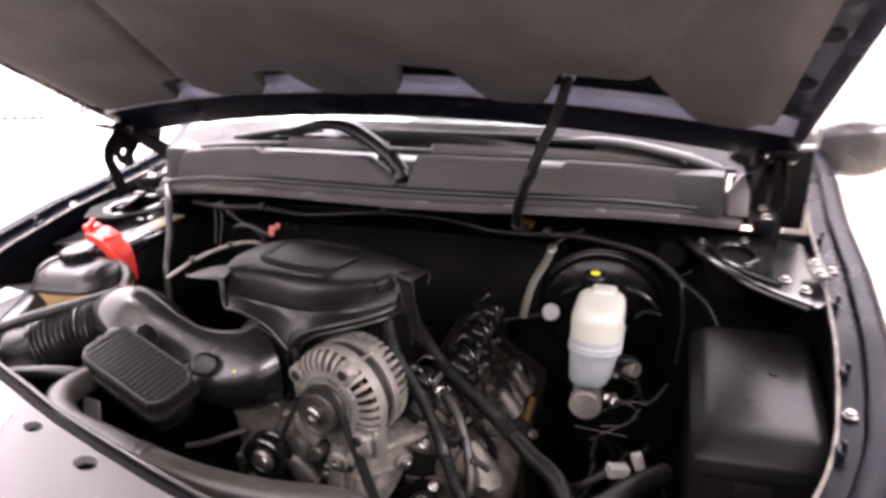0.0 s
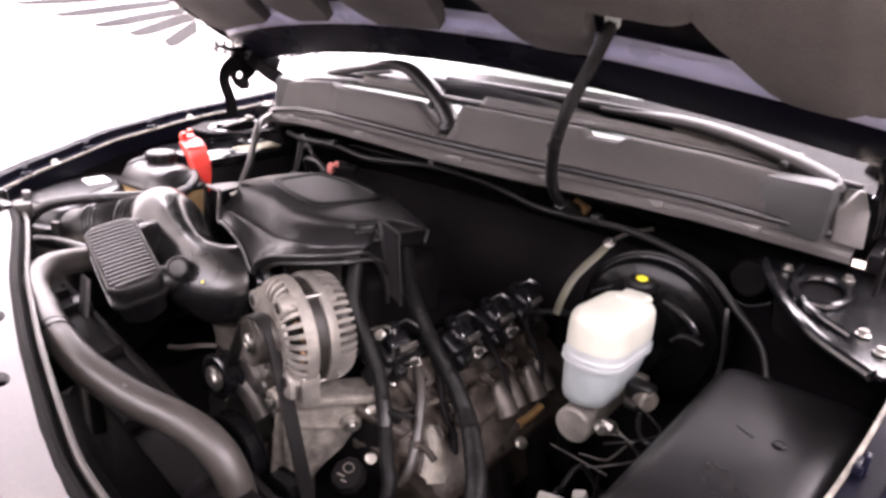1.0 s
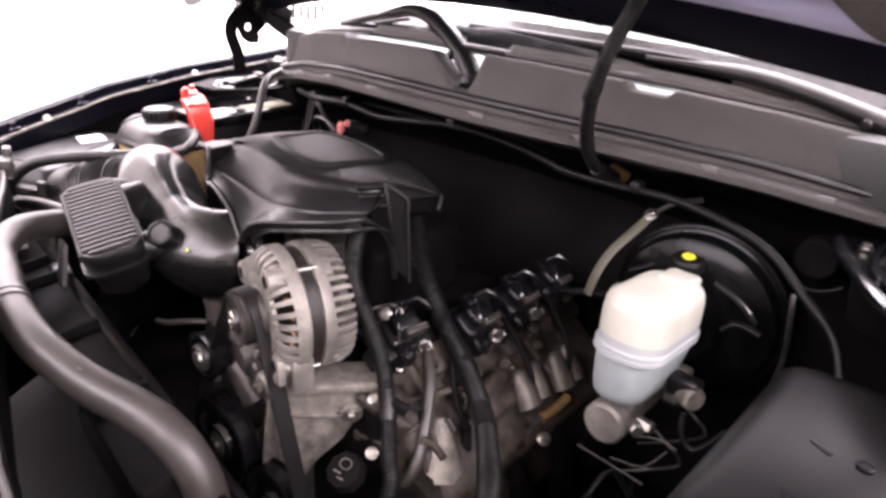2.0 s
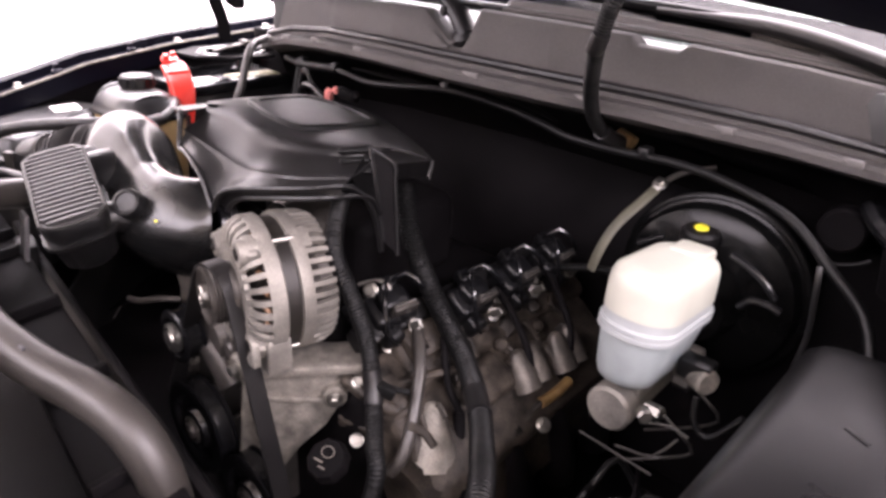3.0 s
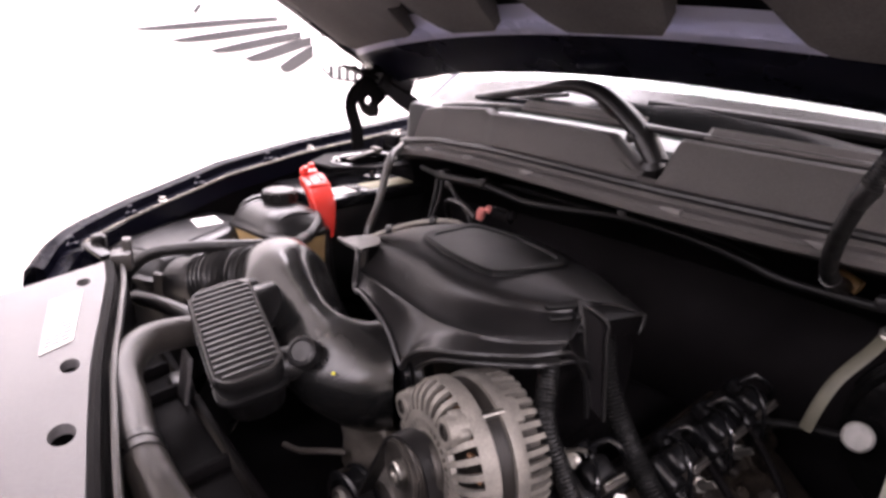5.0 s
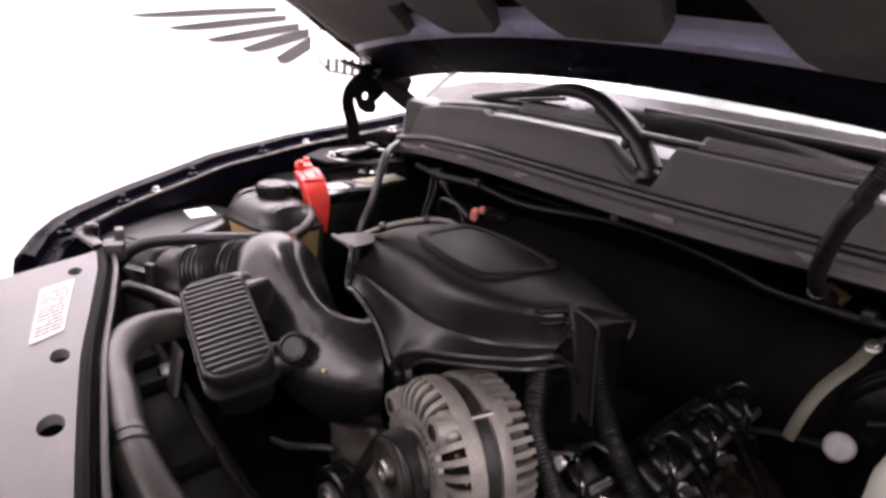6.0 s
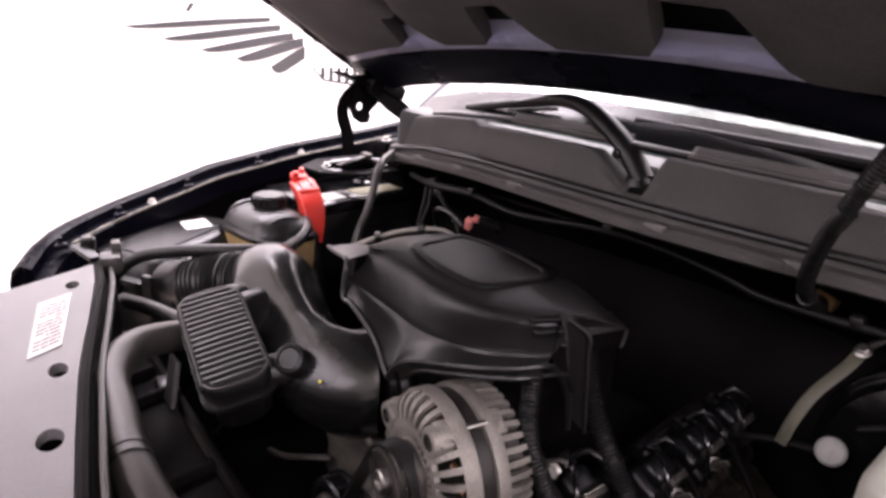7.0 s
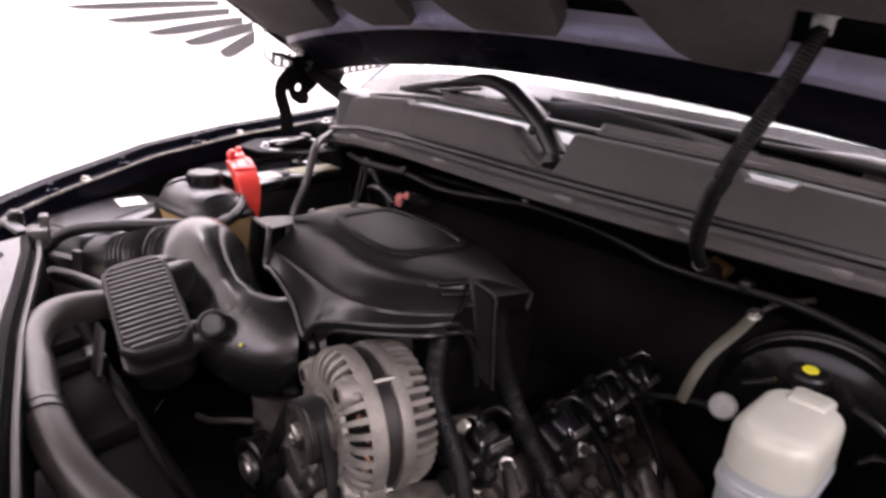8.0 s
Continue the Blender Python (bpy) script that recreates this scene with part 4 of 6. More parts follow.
def fan_shroud():
    t = thing("fan_shroud", "black plastic radiator fan shroud behind the radiator", "fan shroud")
    t.location = (0.0, -0.76, 0.52)
    part("shroud_top", box(1.05, 0.07, 0.02, 0.006, m=pose(0.0, -0.785, 0.925, 8, 0, -6)), M_INNER, t)
    part("shroud_back", box(1.0, 0.012, 0.42, 0.004, m=pose(0.0, -0.735, 0.715, 0, 0, -6)), M_INNER, t)
    for x in (-0.40, -0.33, -0.14, 0.05, 0.22):
        part("shroud_rib", box(0.010, 0.07, 0.03, 0.003, m=pose(x, -0.785 - 0.1 * x, 0.935, 8, 0, -6)), M_INNER, t)
    part("wire_clip", box(0.03, 0.012, 0.035, 0.003, m=pose(-0.20, -0.70, 0.84, 10, 0, 12)), M_CAST, t)
    part("guide_channel", box(0.05, 0.03, 0.30, 0.008, m=pose(-0.36, -0.71, 0.80, 0, 6, -10)), M_PLASTIC, t)
    part("grey_bracket", box(0.035, 0.006, 0.07, 0.002, m=pose(-0.30, -0.722, 0.975, -10, 0, -6)), M_RADCOVER, t, "pale grey bracket")


fan_shroud()


def air_box():
    t = thing("air_filter_box", "black plastic air filter box with a white label", "air box")
    t.location = (-0.73, -0.53, 0.8)
    turn = Matrix.Translation((-0.728, -0.545, 0)) @ Matrix.Rotation(radians(26), 4, "Z")
    secs = []
    for z, g in ((0.78, 0.0), (0.985, 0.006), (0.99, 0.014), (1.0, 0.014), (1.004, 0.004), (1.028, -0.006), (1.036, -0.016)):
        secs.append([tuple(turn @ Vector((x, y, z + 0.03 * y))) for x, y in rounded(0.165 + 2 * g, 0.27 + 2 * g, 0.025, 4)])
    body = part("body", loft(secs), M_PLASTIC, t)
    part("lid_panel", moved(box(0.10, 0.19, 0.004, 0.0018, 1), turn @ pose(0, -0.015, 1.0365, 1.7)), M_PLASTIC, body)
    for x, y in ((0.095, -0.08), (0.095, 0.07), (0.0, -0.15)):
        part("latch", moved(box(0.014, 0.03, 0.05, 0.003), turn @ pose(x, y, 0.985)), M_PLASTIC, body)
    part("seam_clip", moved(box(0.02, 0.012, 0.05, 0.002, 1), turn @ pose(0.075, -0.148, 0.99)), M_HOSE, body)
    part("corner_strap", tube([(-0.655, -0.675, 1.02), (-0.637, -0.69, 1.0), (-0.63, -0.70, 0.97), (-0.645, -0.71, 0.95), (-0.61, -0.725, 0.93)], 0.005, 8, 0.01, flat=0.5), M_CAST, t)
    part("side_tray", box(0.09, 0.05, 0.006, 0.002, 1, m=pose(-0.60, -0.585, 1.0, 12, 0, 26)), M_CAST, t)
    part("label", moved(box(0.055, 0.05, 0.0012, 0), turn @ pose(0.005, 0.06, 1.0415, 1.7, 0, -34)), M_LABEL, t, "small blank white label")
    part("outlet", tube([(-0.60, -0.60, 0.985), (-0.56, -0.588, 0.993), (-0.535, -0.575, 1.0)], 0.047, 22), M_PLASTIC, t)
    part("bracket", box(0.04, 0.02, 0.1, 0.003, m=pose(-0.615, -0.70, 0.98)), M_INNER, t)


air_box()


def vent_hose(name, pts, r, label, mat=M_RUBBER, ribs=0.0, depth=0.0, category="hose"):
    t = thing(name, label, category)
    t.location = pts[0]
    part("hose", tube(pts, r, 12, 0.015, ribs=ribs, depth=depth), mat, t)
    return t


vent_hose("coolant_hose", [(-0.60, -0.74, 0.98), (-0.615, -0.69, 1.02), (-0.60, -0.655, 1.05), (-0.55, -0.60, 1.066), (-0.49, -0.53, 1.072), (-0.46, -0.46, 1.068), (-0.50, -0.41, 1.06)], 0.011, "thin black rubber coolant hose over the air box outlet")
vent_hose("overflow_hose", [(-0.585, -0.335, 1.07), (-0.54, -0.36, 1.065), (-0.50, -0.42, 1.055), (-0.53, -0.48, 1.05)], 0.010, "thin black rubber overflow hose from the coolant tank")
vent_hose("vent_hose", [(-0.55, -0.70, 1.0), (-0.47, -0.69, 1.015), (-0.40, -0.67, 1.015), (-0.33, -0.65, 1.0)], 0.012, "thin black rubber hose beside the resonator box")


def coolant_tank():
    t = thing("coolant_tank", "coolant tank with yellowed lower half and black screw cap", "coolant tank")
    t.location = (-0.655, -0.375, 0.9)
    def ring(z, g, wx=0.195, wy=0.135, r=0.05):
        return [(-0.64 + x, -0.386 + y, z - 0.008 + 0.06 * (x - y)) for x, y in rounded(wx + 2 * g, wy + 2 * g, r, 6)]
    part("lower_half", loft([ring(0.90, -0.015), ring(0.915, -0.003), ring(0.99, 0.0), ring(1.050, 0.002)]), M_AMBER, t, "yellowed translucent lower half with orange coolant")
    top = part("upper_half", loft([ring(1.046, 0.005, r=0.052), ring(1.050, 0.007, r=0.054), ring(1.054, 0.007, r=0.054), ring(1.057, 0.003, r=0.052), ring(1.062, 0.001, r=0.052), ring(1.078, -0.006, r=0.05), ring(1.089, -0.017, r=0.046), ring(1.096, -0.032, r=0.034), ring(1.098, -0.05, r=0.016)]), M_TANK, t, "glossy black upper half", angle=60)
    for dx, w in ((-0.070, 0.050), (-0.040, 0.062), (0.048, 0.062), (0.074, 0.048)):
        part("moulded_rib", tube([(-0.64 + dx, -0.386 - w, 1.045), (-0.64 + dx, -0.386 - w * 0.86, 1.072), (-0.64 + dx, -0.386 - w * 0.4, 1.0845), (-0.64 + dx, -0.386 + w * 0.4, 1.082), (-0.64 + dx, -0.386 + w * 0.9, 1.055)], 0.0062, 10, 0.008), M_TANK, top)
    cap = part("screw_cap", lathe([(0.027, 0), (0.027, 0.012), (0.034, 0.015), (0.034, 0.034), (0.030, 0.038), (0.010, 0.039)], 8, m=pose(-0.644, -0.380, 1.078)), M_PLASTIC, t)
    rib = finish(box(0.006, 0.004, 0.016, 0.001, 1))
    rib.materials.append(M_PLASTIC)
    for k in range(12):
        part("cap_grip", rib, M_PLASTIC, cap).matrix_basis = Matrix.Translation((-0.644, -0.380, 1.103)) @ Matrix.Rotation(k * math.pi / 6, 4, "Z") @ Matrix.Translation((0.033, 0, 0))
    part("spout", tube([(-0.575, -0.36, 1.058), (-0.555, -0.355, 1.066), (-0.54, -0.36, 1.064)], 0.010, 10), M_TANK, t)


coolant_tank()


def battery():
    t = thing("battery", "black car battery with a white and a dull olive label", "battery")
    t.location = (-0.69, -0.18, 0.85)
    part("case", box(0.20, 0.27, 0.21, 0.008, m=pose(-0.70, -0.17, 0.965)), M_PLASTIC, t)
    part("top_cover", box(0.205, 0.275, 0.025, 0.006, m=pose(-0.70, -0.17, 1.078)), M_GLOSS, t)
    part("label", box(0.05, 0.05, 0.001, 0, m=pose(-0.648, -0.232, 1.0912)), M_LABEL, t, "small white label")
    part("label", box(0.05, 0.12, 0.001, 0, m=pose(-0.648, -0.11, 1.0912)), M_BATLABEL, t, "dull olive label")


battery()


def terminal_cover():
    t = thing("terminal_cover", "bright red plastic battery terminal cover", "terminal cover")
    t.location = (-0.65, -0.29, 1.05)
    pts = [(-0.695, -0.282, 1.112), (-0.665, -0.288, 1.114), (-0.628, -0.299, 1.104), (-0.600, -0.308, 1.083), (-0.585, -0.313, 1.056), (-0.575, -0.317, 1.022)]
    secs = []
    line = curve_points(pts, 0.008)
    for i, p in enumerate(line):
        a, b = line[max(0, i - 1)], line[min(len(line) - 1, i + 1)]
        way = (b - a).normalized()
        side = way.cross(Vector((0, 1, 0.2))).normalized()
        wide = side.cross(way)
        u = i / (len(line) - 1)
        w = 0.019 + 0.005 * min(1, u * 6) - 0.013 * max(0, u - 0.6) / 0.4
        h = 0.012 + 0.003 * math.sin(math.pi * u)
        secs.append([p + wide * x * w + side * y * h for x, y in rounded(2, 2, 0.22, 3)])
    body = part("cover", loft(secs), M_RED, t)
    part("hinge_tab", join(box(0.030, 0.034, 0.016, 0.004, m=pose(-0.692, -0.282, 1.128, 0, 12, -15)), box(0.012, 0.012, 0.014, 0.003, m=pose(-0.702, -0.270, 1.139, 0, 12, -15)), box(0.012, 0.012, 0.014, 0.003, m=pose(-0.686, -0.294, 1.138, 0, 12, -15))), M_RED, body)
    part("rib", box(0.034, 0.005, 0.008, 0.002, m=pose(-0.650, -0.282, 1.126, 0, 10, -15)), M_RED, body)
    part("rib", box(0.034, 0.005, 0.008, 0.002, m=pose(-0.645, -0.306, 1.122, 0, 10, -15)), M_RED, body)
    part("step", box(0.010, 0.046, 0.010, 0.003, m=pose(-0.623, -0.300, 1.116, 0, 30, -15)), M_RED, body)
    part("cable", tube([(-0.573, -0.318, 1.04), (-0.562, -0.32, 0.97), (-0.56, -0.31, 0.9)], 0.009, 10), M_RUBBER, t)


terminal_cover()


# ---- engine ----
def even(points, n):
    """n + 1 points at even steps along the smooth line through points."""
    line = curve_points(points, 0.004)
    run = [0.0]
    for a, c in zip(line, line[1:]):
        run.append(run[-1] + (c - a).length)
    out = []
    for k in range(n + 1):
        s = run[-1] * k / n
        out.append(Vector([float(np.interp(s, run, [q[i] for q in line])) for i in range(3)]))
    return out


def engine_cover():
    t = thing("engine_cover", "satin black moulded engine cover with a raised plate", "engine cover")
    t.location = (-0.02, -0.4, 1.0)
    near = Matrix.Translation((0.57, -1.0, 1.46)) @ Matrix.Scale(0.955, 4) @ Matrix.Translation((-0.57, 1.0, -1.46))
    n = 48
    foot = even([(-0.180, -0.524, 1.102), (-0.13, -0.536, 1.099), (-0.082, -0.546, 1.086), (-0.052, -0.553, 1.064), (-0.040, -0.557, 1.048), (-0.024, -0.557, 1.072), (0.002, -0.555, 1.092), (0.04, -0.547, 1.103), (0.075, -0.530, 1.109), (0.109, -0.503, 1.113), (0.130, -0.475, 1.115)], n)
    crease = even([(-0.185, -0.512, 1.122), (-0.10, -0.508, 1.108), (-0.03, -0.512, 1.104), (0.03, -0.513, 1.112), (0.084, -0.497, 1.118), (0.127, -0.455, 1.121)], n)
    crest = even([(-0.200, -0.471, 1.147), (-0.12, -0.468, 1.150), (-0.045, -0.472, 1.147), (0.025, -0.458, 1.144), (0.074, -0.428, 1.143), (0.100, -0.396, 1.143)], n)
    back = even([(-0.232, -0.44, 1.142), (-0.248, -0.37, 1.140), (-0.225, -0.29, 1.138), (-0.16, -0.25, 1.136), (-0.06, -0.244, 1.132), (0.05, -0.275, 1.126), (0.139, -0.322, 1.121)], n)
    rows = []
    for k in range(n + 1):
        u = k / n
        f, c, r, bk = foot[k], crease[k], crest[k], back[k]
        w = min(1.0, max(0.0, (u - 0.35) / 0.4))
        hollow = 0.38 + 0.42 * w * w * (3 - 2 * w)
        q = c.lerp(r, 0.5) + hollow * (Vector((0.5 * (r.x + c.x), r.y - 0.004, c.z + 0.006)) - c.lerp(r, 0.5))
        row = [f + (c - f) * (j / 6) for j in range(6)]
        row += [c + Vector((0, -0.003, 0.0015))]
        row += [(1 - s) ** 2 * c + 2 * s * (1 - s) * q + s * s * (r + Vector((0, -0.003, -0.012))) for s in [j / 12 for j in range(1, 13)]]
        inward = (bk - r).normalized()
        row += [r + inward * 0.001 + Vector((0, 0, -0.0068)), r + inward * 0.006 + Vector((0, 0, -0.0032)), r + inward * 0.013 + Vector((0, 0, -0.0008)), r + inward * 0.022 + Vector((0, 0, 0.0008))]
        crown = Vector((0, 0, 0.006))
        row += [r.lerp(bk, s) + crown * math.sin(math.pi * s) for s in [0.16 + 0.84 * j / 12 for j in range(1, 12)]]
        row += [bk - inward * 0.003, bk + Vector((0, 0, -0.002)), bk + Vector((0, 0, -0.028))]
        rows.append(row)
    bm = loft(rows, caps=False, ring=False)
    bmesh.ops.recalc_face_normals(bm, faces=bm.faces)
    bmesh.ops.solidify(bm, geom=bm.faces[:], thickness=0.003)
    body = part("shell", bm, M_COVER, t, angle=32)
    turn = [foot[n], Vector((0.130, -0.448, 1.102)), Vector((0.130, -0.424, 1.072)), Vector((0.131, -0.412, 1.035)), Vector((0.131, -0.407, 1.005))]
    # rolled edges of the foot: a wide flange beside the intake, a double lip over the alternator
    part("intake_flange", tube([(-0.190, -0.512, 1.150)] + [tuple(p + Vector((0, -0.002, 0))) for p in foot[0:23:3]], 0.0042, 8, 0.004), M_COVER, body)
    part("front_lip", tube([tuple(p + Vector((0.006, 0.010, -0.014))) for p in foot[23:n - 2:3]] + [tuple(p + Vector((0.002, 0.014, -0.010))) for p in turn[1:3]], 0.0036, 8, 0.006), M_COVER, body)
    part("front_lip", tube([tuple(p + Vector((0, -0.003, 0))) for p in foot[21:n - 2:3]] + [tuple(p) for p in turn], 0.0040, 8, 0.006), M_COVER, body)
    part("lip_web", loft([[p + Vector((0, 0.002, -0.002)) for p in foot[23::2]], [p + Vector((0.006, 0.011, -0.013)) for p in foot[23::2]], [p + Vector((0.006, 0.013, -0.013)) for p in foot[23::2]], [p + Vector((0, 0.005, -0.002)) for p in foot[23::2]]], caps=False, ring=False), M_COVER, body)
    # corner tab beside the intake
    tab = [[(-0.301, -0.470, 1.126), (-0.255, -0.488, 1.135), (-0.190, -0.514, 1.149)], [(-0.290, -0.455, 1.130), (-0.25, -0.463, 1.137), (-0.200, -0.471, 1.146)], [(-0.27, -0.437, 1.134), (-0.25, -0.436, 1.138), (-0.234, -0.436, 1.141)]]
    bm = loft(tab, caps=False, ring=False)
    bmesh.ops.recalc_face_normals(bm, faces=bm.faces)
    bmesh.ops.solidify(bm, geom=bm.faces[:], thickness=0.003)
    part("corner_tab", bm, M_COVER, body)
    part("tab_edge", tube([(-0.301, -0.470, 1.126), (-0.255, -0.488, 1.135), (-0.205, -0.508, 1.147), (-0.190, -0.514, 1.147), (-0.183, -0.520, 1.135), (-0.181, -0.524, 1.10)], 0.0036, 8, 0.004), M_COVER, body)

    # raised plate with a sunken middle; its duller black imitates a dark reflection
    def top(x, y):
        """The height of the cover's top."""
        k = min(range(n + 1), key=lambda i: abs(crest[i].x + (back[i].x - crest[i].x) * (y - crest[i].y) / (back[i].y - crest[i].y) - x))
        s = min(1.0, max(0.0, (y - crest[k].y) / (back[k].y - crest[k].y)))
        return crest[k].z + (back[k].z - crest[k].z) * s + 0.006 * math.sin(math.pi * s)

    ring = [p for p in even([(-0.162, -0.418, 0), (-0.095, -0.432, 0), (-0.032, -0.434, 0), (-0.012, -0.424, 0), (-0.003, -0.405, 0), (0.006, -0.35, 0), (0.004, -0.30, 0), (-0.02, -0.282, 0), (-0.10, -0.275, 0), (-0.18, -0.285, 0), (-0.196, -0.30, 0), (-0.188, -0.35, 0), (-0.180, -0.405, 0), (-0.162, -0.418, 0)], 56)][:-1]
    mid = Vector((-0.085, -0.35, 0))
    secs = []
    for g, lift in ((0.0, -0.003), (0.015, 0.0045), (0.05, 0.0065), (0.16, 0.0065), (0.19, 0.0035), (0.5, 0.0035)):
        secs.append([(q.x, q.y, top(q.x, q.y) + lift) for q in [p.lerp(mid, g) for p in ring]])
    part("raised_plate", loft(secs), M_LOOM, body, angle=20)
    # three louvres in the hollow
    for a, b in (((0.076, -0.437, 1.137), (0.096, -0.402, 1.139)), ((0.087, -0.441, 1.127), (0.106, -0.409, 1.129)), ((0.098, -0.446, 1.117), (0.116, -0.417, 1.118))):
        a, b = Vector(a), Vector(b)
        m = frame_of(a.lerp(b, 0.5), b - a, (0.55, -0.35, -0.5))
        part("louvre", moved(prism([(-0.020, -0.004), (-0.016, -0.0062), (0.020, -0.0062), (0.020, 0.0035), (-0.018, 0.0020)], 0.008, 0.0022, 3, m=pose(0, 0, -0.005)), m), M_LOOM, body)
    # flat pillar with raised rims on the driver's side, and the dark cheek behind it; pillar and side wall have shade
    # painted in
    tl, tr, bl, br = Vector((0.093, -0.396, 1.143)), Vector((0.125, -0.380, 1.123)), Vector((0.131, -0.404, 1.020)), Vector((0.141, -0.384, 0.995))
    ml = Vector((0.110, -0.404, 1.116))
    bm = loft([[tl, tr], [ml, tr + Vector((0.001, 0, -0.012))], [bl, br]], caps=False, ring=False)
    bmesh.ops.recalc_face_normals(bm, faces=bm.faces)
    bmesh.ops.solidify(bm, geom=bm.faces[:], thickness=0.004)
    pil = part("pillar", bm, M_INNER, body)
    part("pillar_rim", tube([tuple(tl), tuple(ml), tuple(ml.lerp(bl, 0.5)), tuple(bl)], 0.0032, 8, 0.01), M_COVER, pil)
    part("pillar_rim", tube([tuple(tl), tuple(tr), tuple(tr.lerp(br, 0.15)), tuple(tr.lerp(br, 0.6)), tuple(br)], 0.0032, 8, 0.01), M_COVER, pil)
    bm = loft([[crest[n - 4] + Vector((0, 0, 0.001)), tl + Vector((0, 0, 0.0015)), tr + Vector((0, 0, 0.001))], [back[n - 4] + Vector((0, 0, 0.001)), back[n - 1] + Vector((0, 0, 0.0015)), Vector((0.141, -0.322, 1.122))]], caps=False, ring=False)
    bmesh.ops.recalc_face_normals(bm, faces=bm.faces)
    bmesh.ops.solidify(bm, geom=bm.faces[:], thickness=0.0025)
    part("corner_facet", bm, M_COVER, body)
    bm = loft([[tr, Vector((0.140, -0.322, 1.120))], [tr.lerp(br, 0.16), Vector((0.141, -0.33, 1.10))]], caps=False, ring=False)
    bmesh.ops.solidify(bm, geom=bm.faces[:], thickness=0.003)
    part("side_wall", bm, M_INNER, body)
    part("wall_edge", tube([(0.140, -0.322, 1.121), (0.141, -0.324, 1.112), (0.141, -0.329, 1.100)], 0.0028, 8, 0.006), M_COVER, body)
    bm = loft([[tl, ml, ml.lerp(bl, 0.35), ml.lerp(bl, 0.7), bl], [Vector((0.127, -0.455, 1.121)), turn[1], turn[2], turn[3], turn[4]]], caps=False, ring=False)
    bmesh.ops.solidify(bm, geom=bm.faces[:], thickness=0.003)
    part("inner_cheek", bm, M_COVER, body)
    t.matrix_basis = near @ Matrix.Translation(t.location)


engine_cover()


def slotted(profile, solid, count, duty, thick, m, sub=2):
    """A turned casting shell with a ring of rectangular windows: rows of the profile not in solid are open, but for the bars."""
    bm = bmesh.new()
    step = count * 2 * sub
    def angle(i):
        cell, k = divmod(i, 2 * sub)
        w = duty if k < sub else 1 - duty
        f = (k % sub) / sub * w + (0 if k < sub else duty)
        return 2 * math.pi * (cell + f) / count
    rings = [[bm.verts.new((r * math.cos(angle(i)), r * math.sin(angle(i)), h)) for i in range(step)] for r, h in profile]
    for j in range(len(profile) - 1):
        for i in range(step):
            if j in solid or i % (2 * sub) < sub:
                bm.faces.new((rings[j][i], rings[j][(i + 1) % step], rings[j + 1][(i + 1) % step], rings[j + 1][i]))
    bmesh.ops.recalc_face_normals(bm, faces=bm.faces)
    bmesh.ops.solidify(bm, geom=bm.faces[:], thickness=thick)
    loose = [v for v in bm.verts if not v.link_faces]
    bmesh.ops.delete(bm, geom=loose, context="VERTS")
    return moved(bm, m)


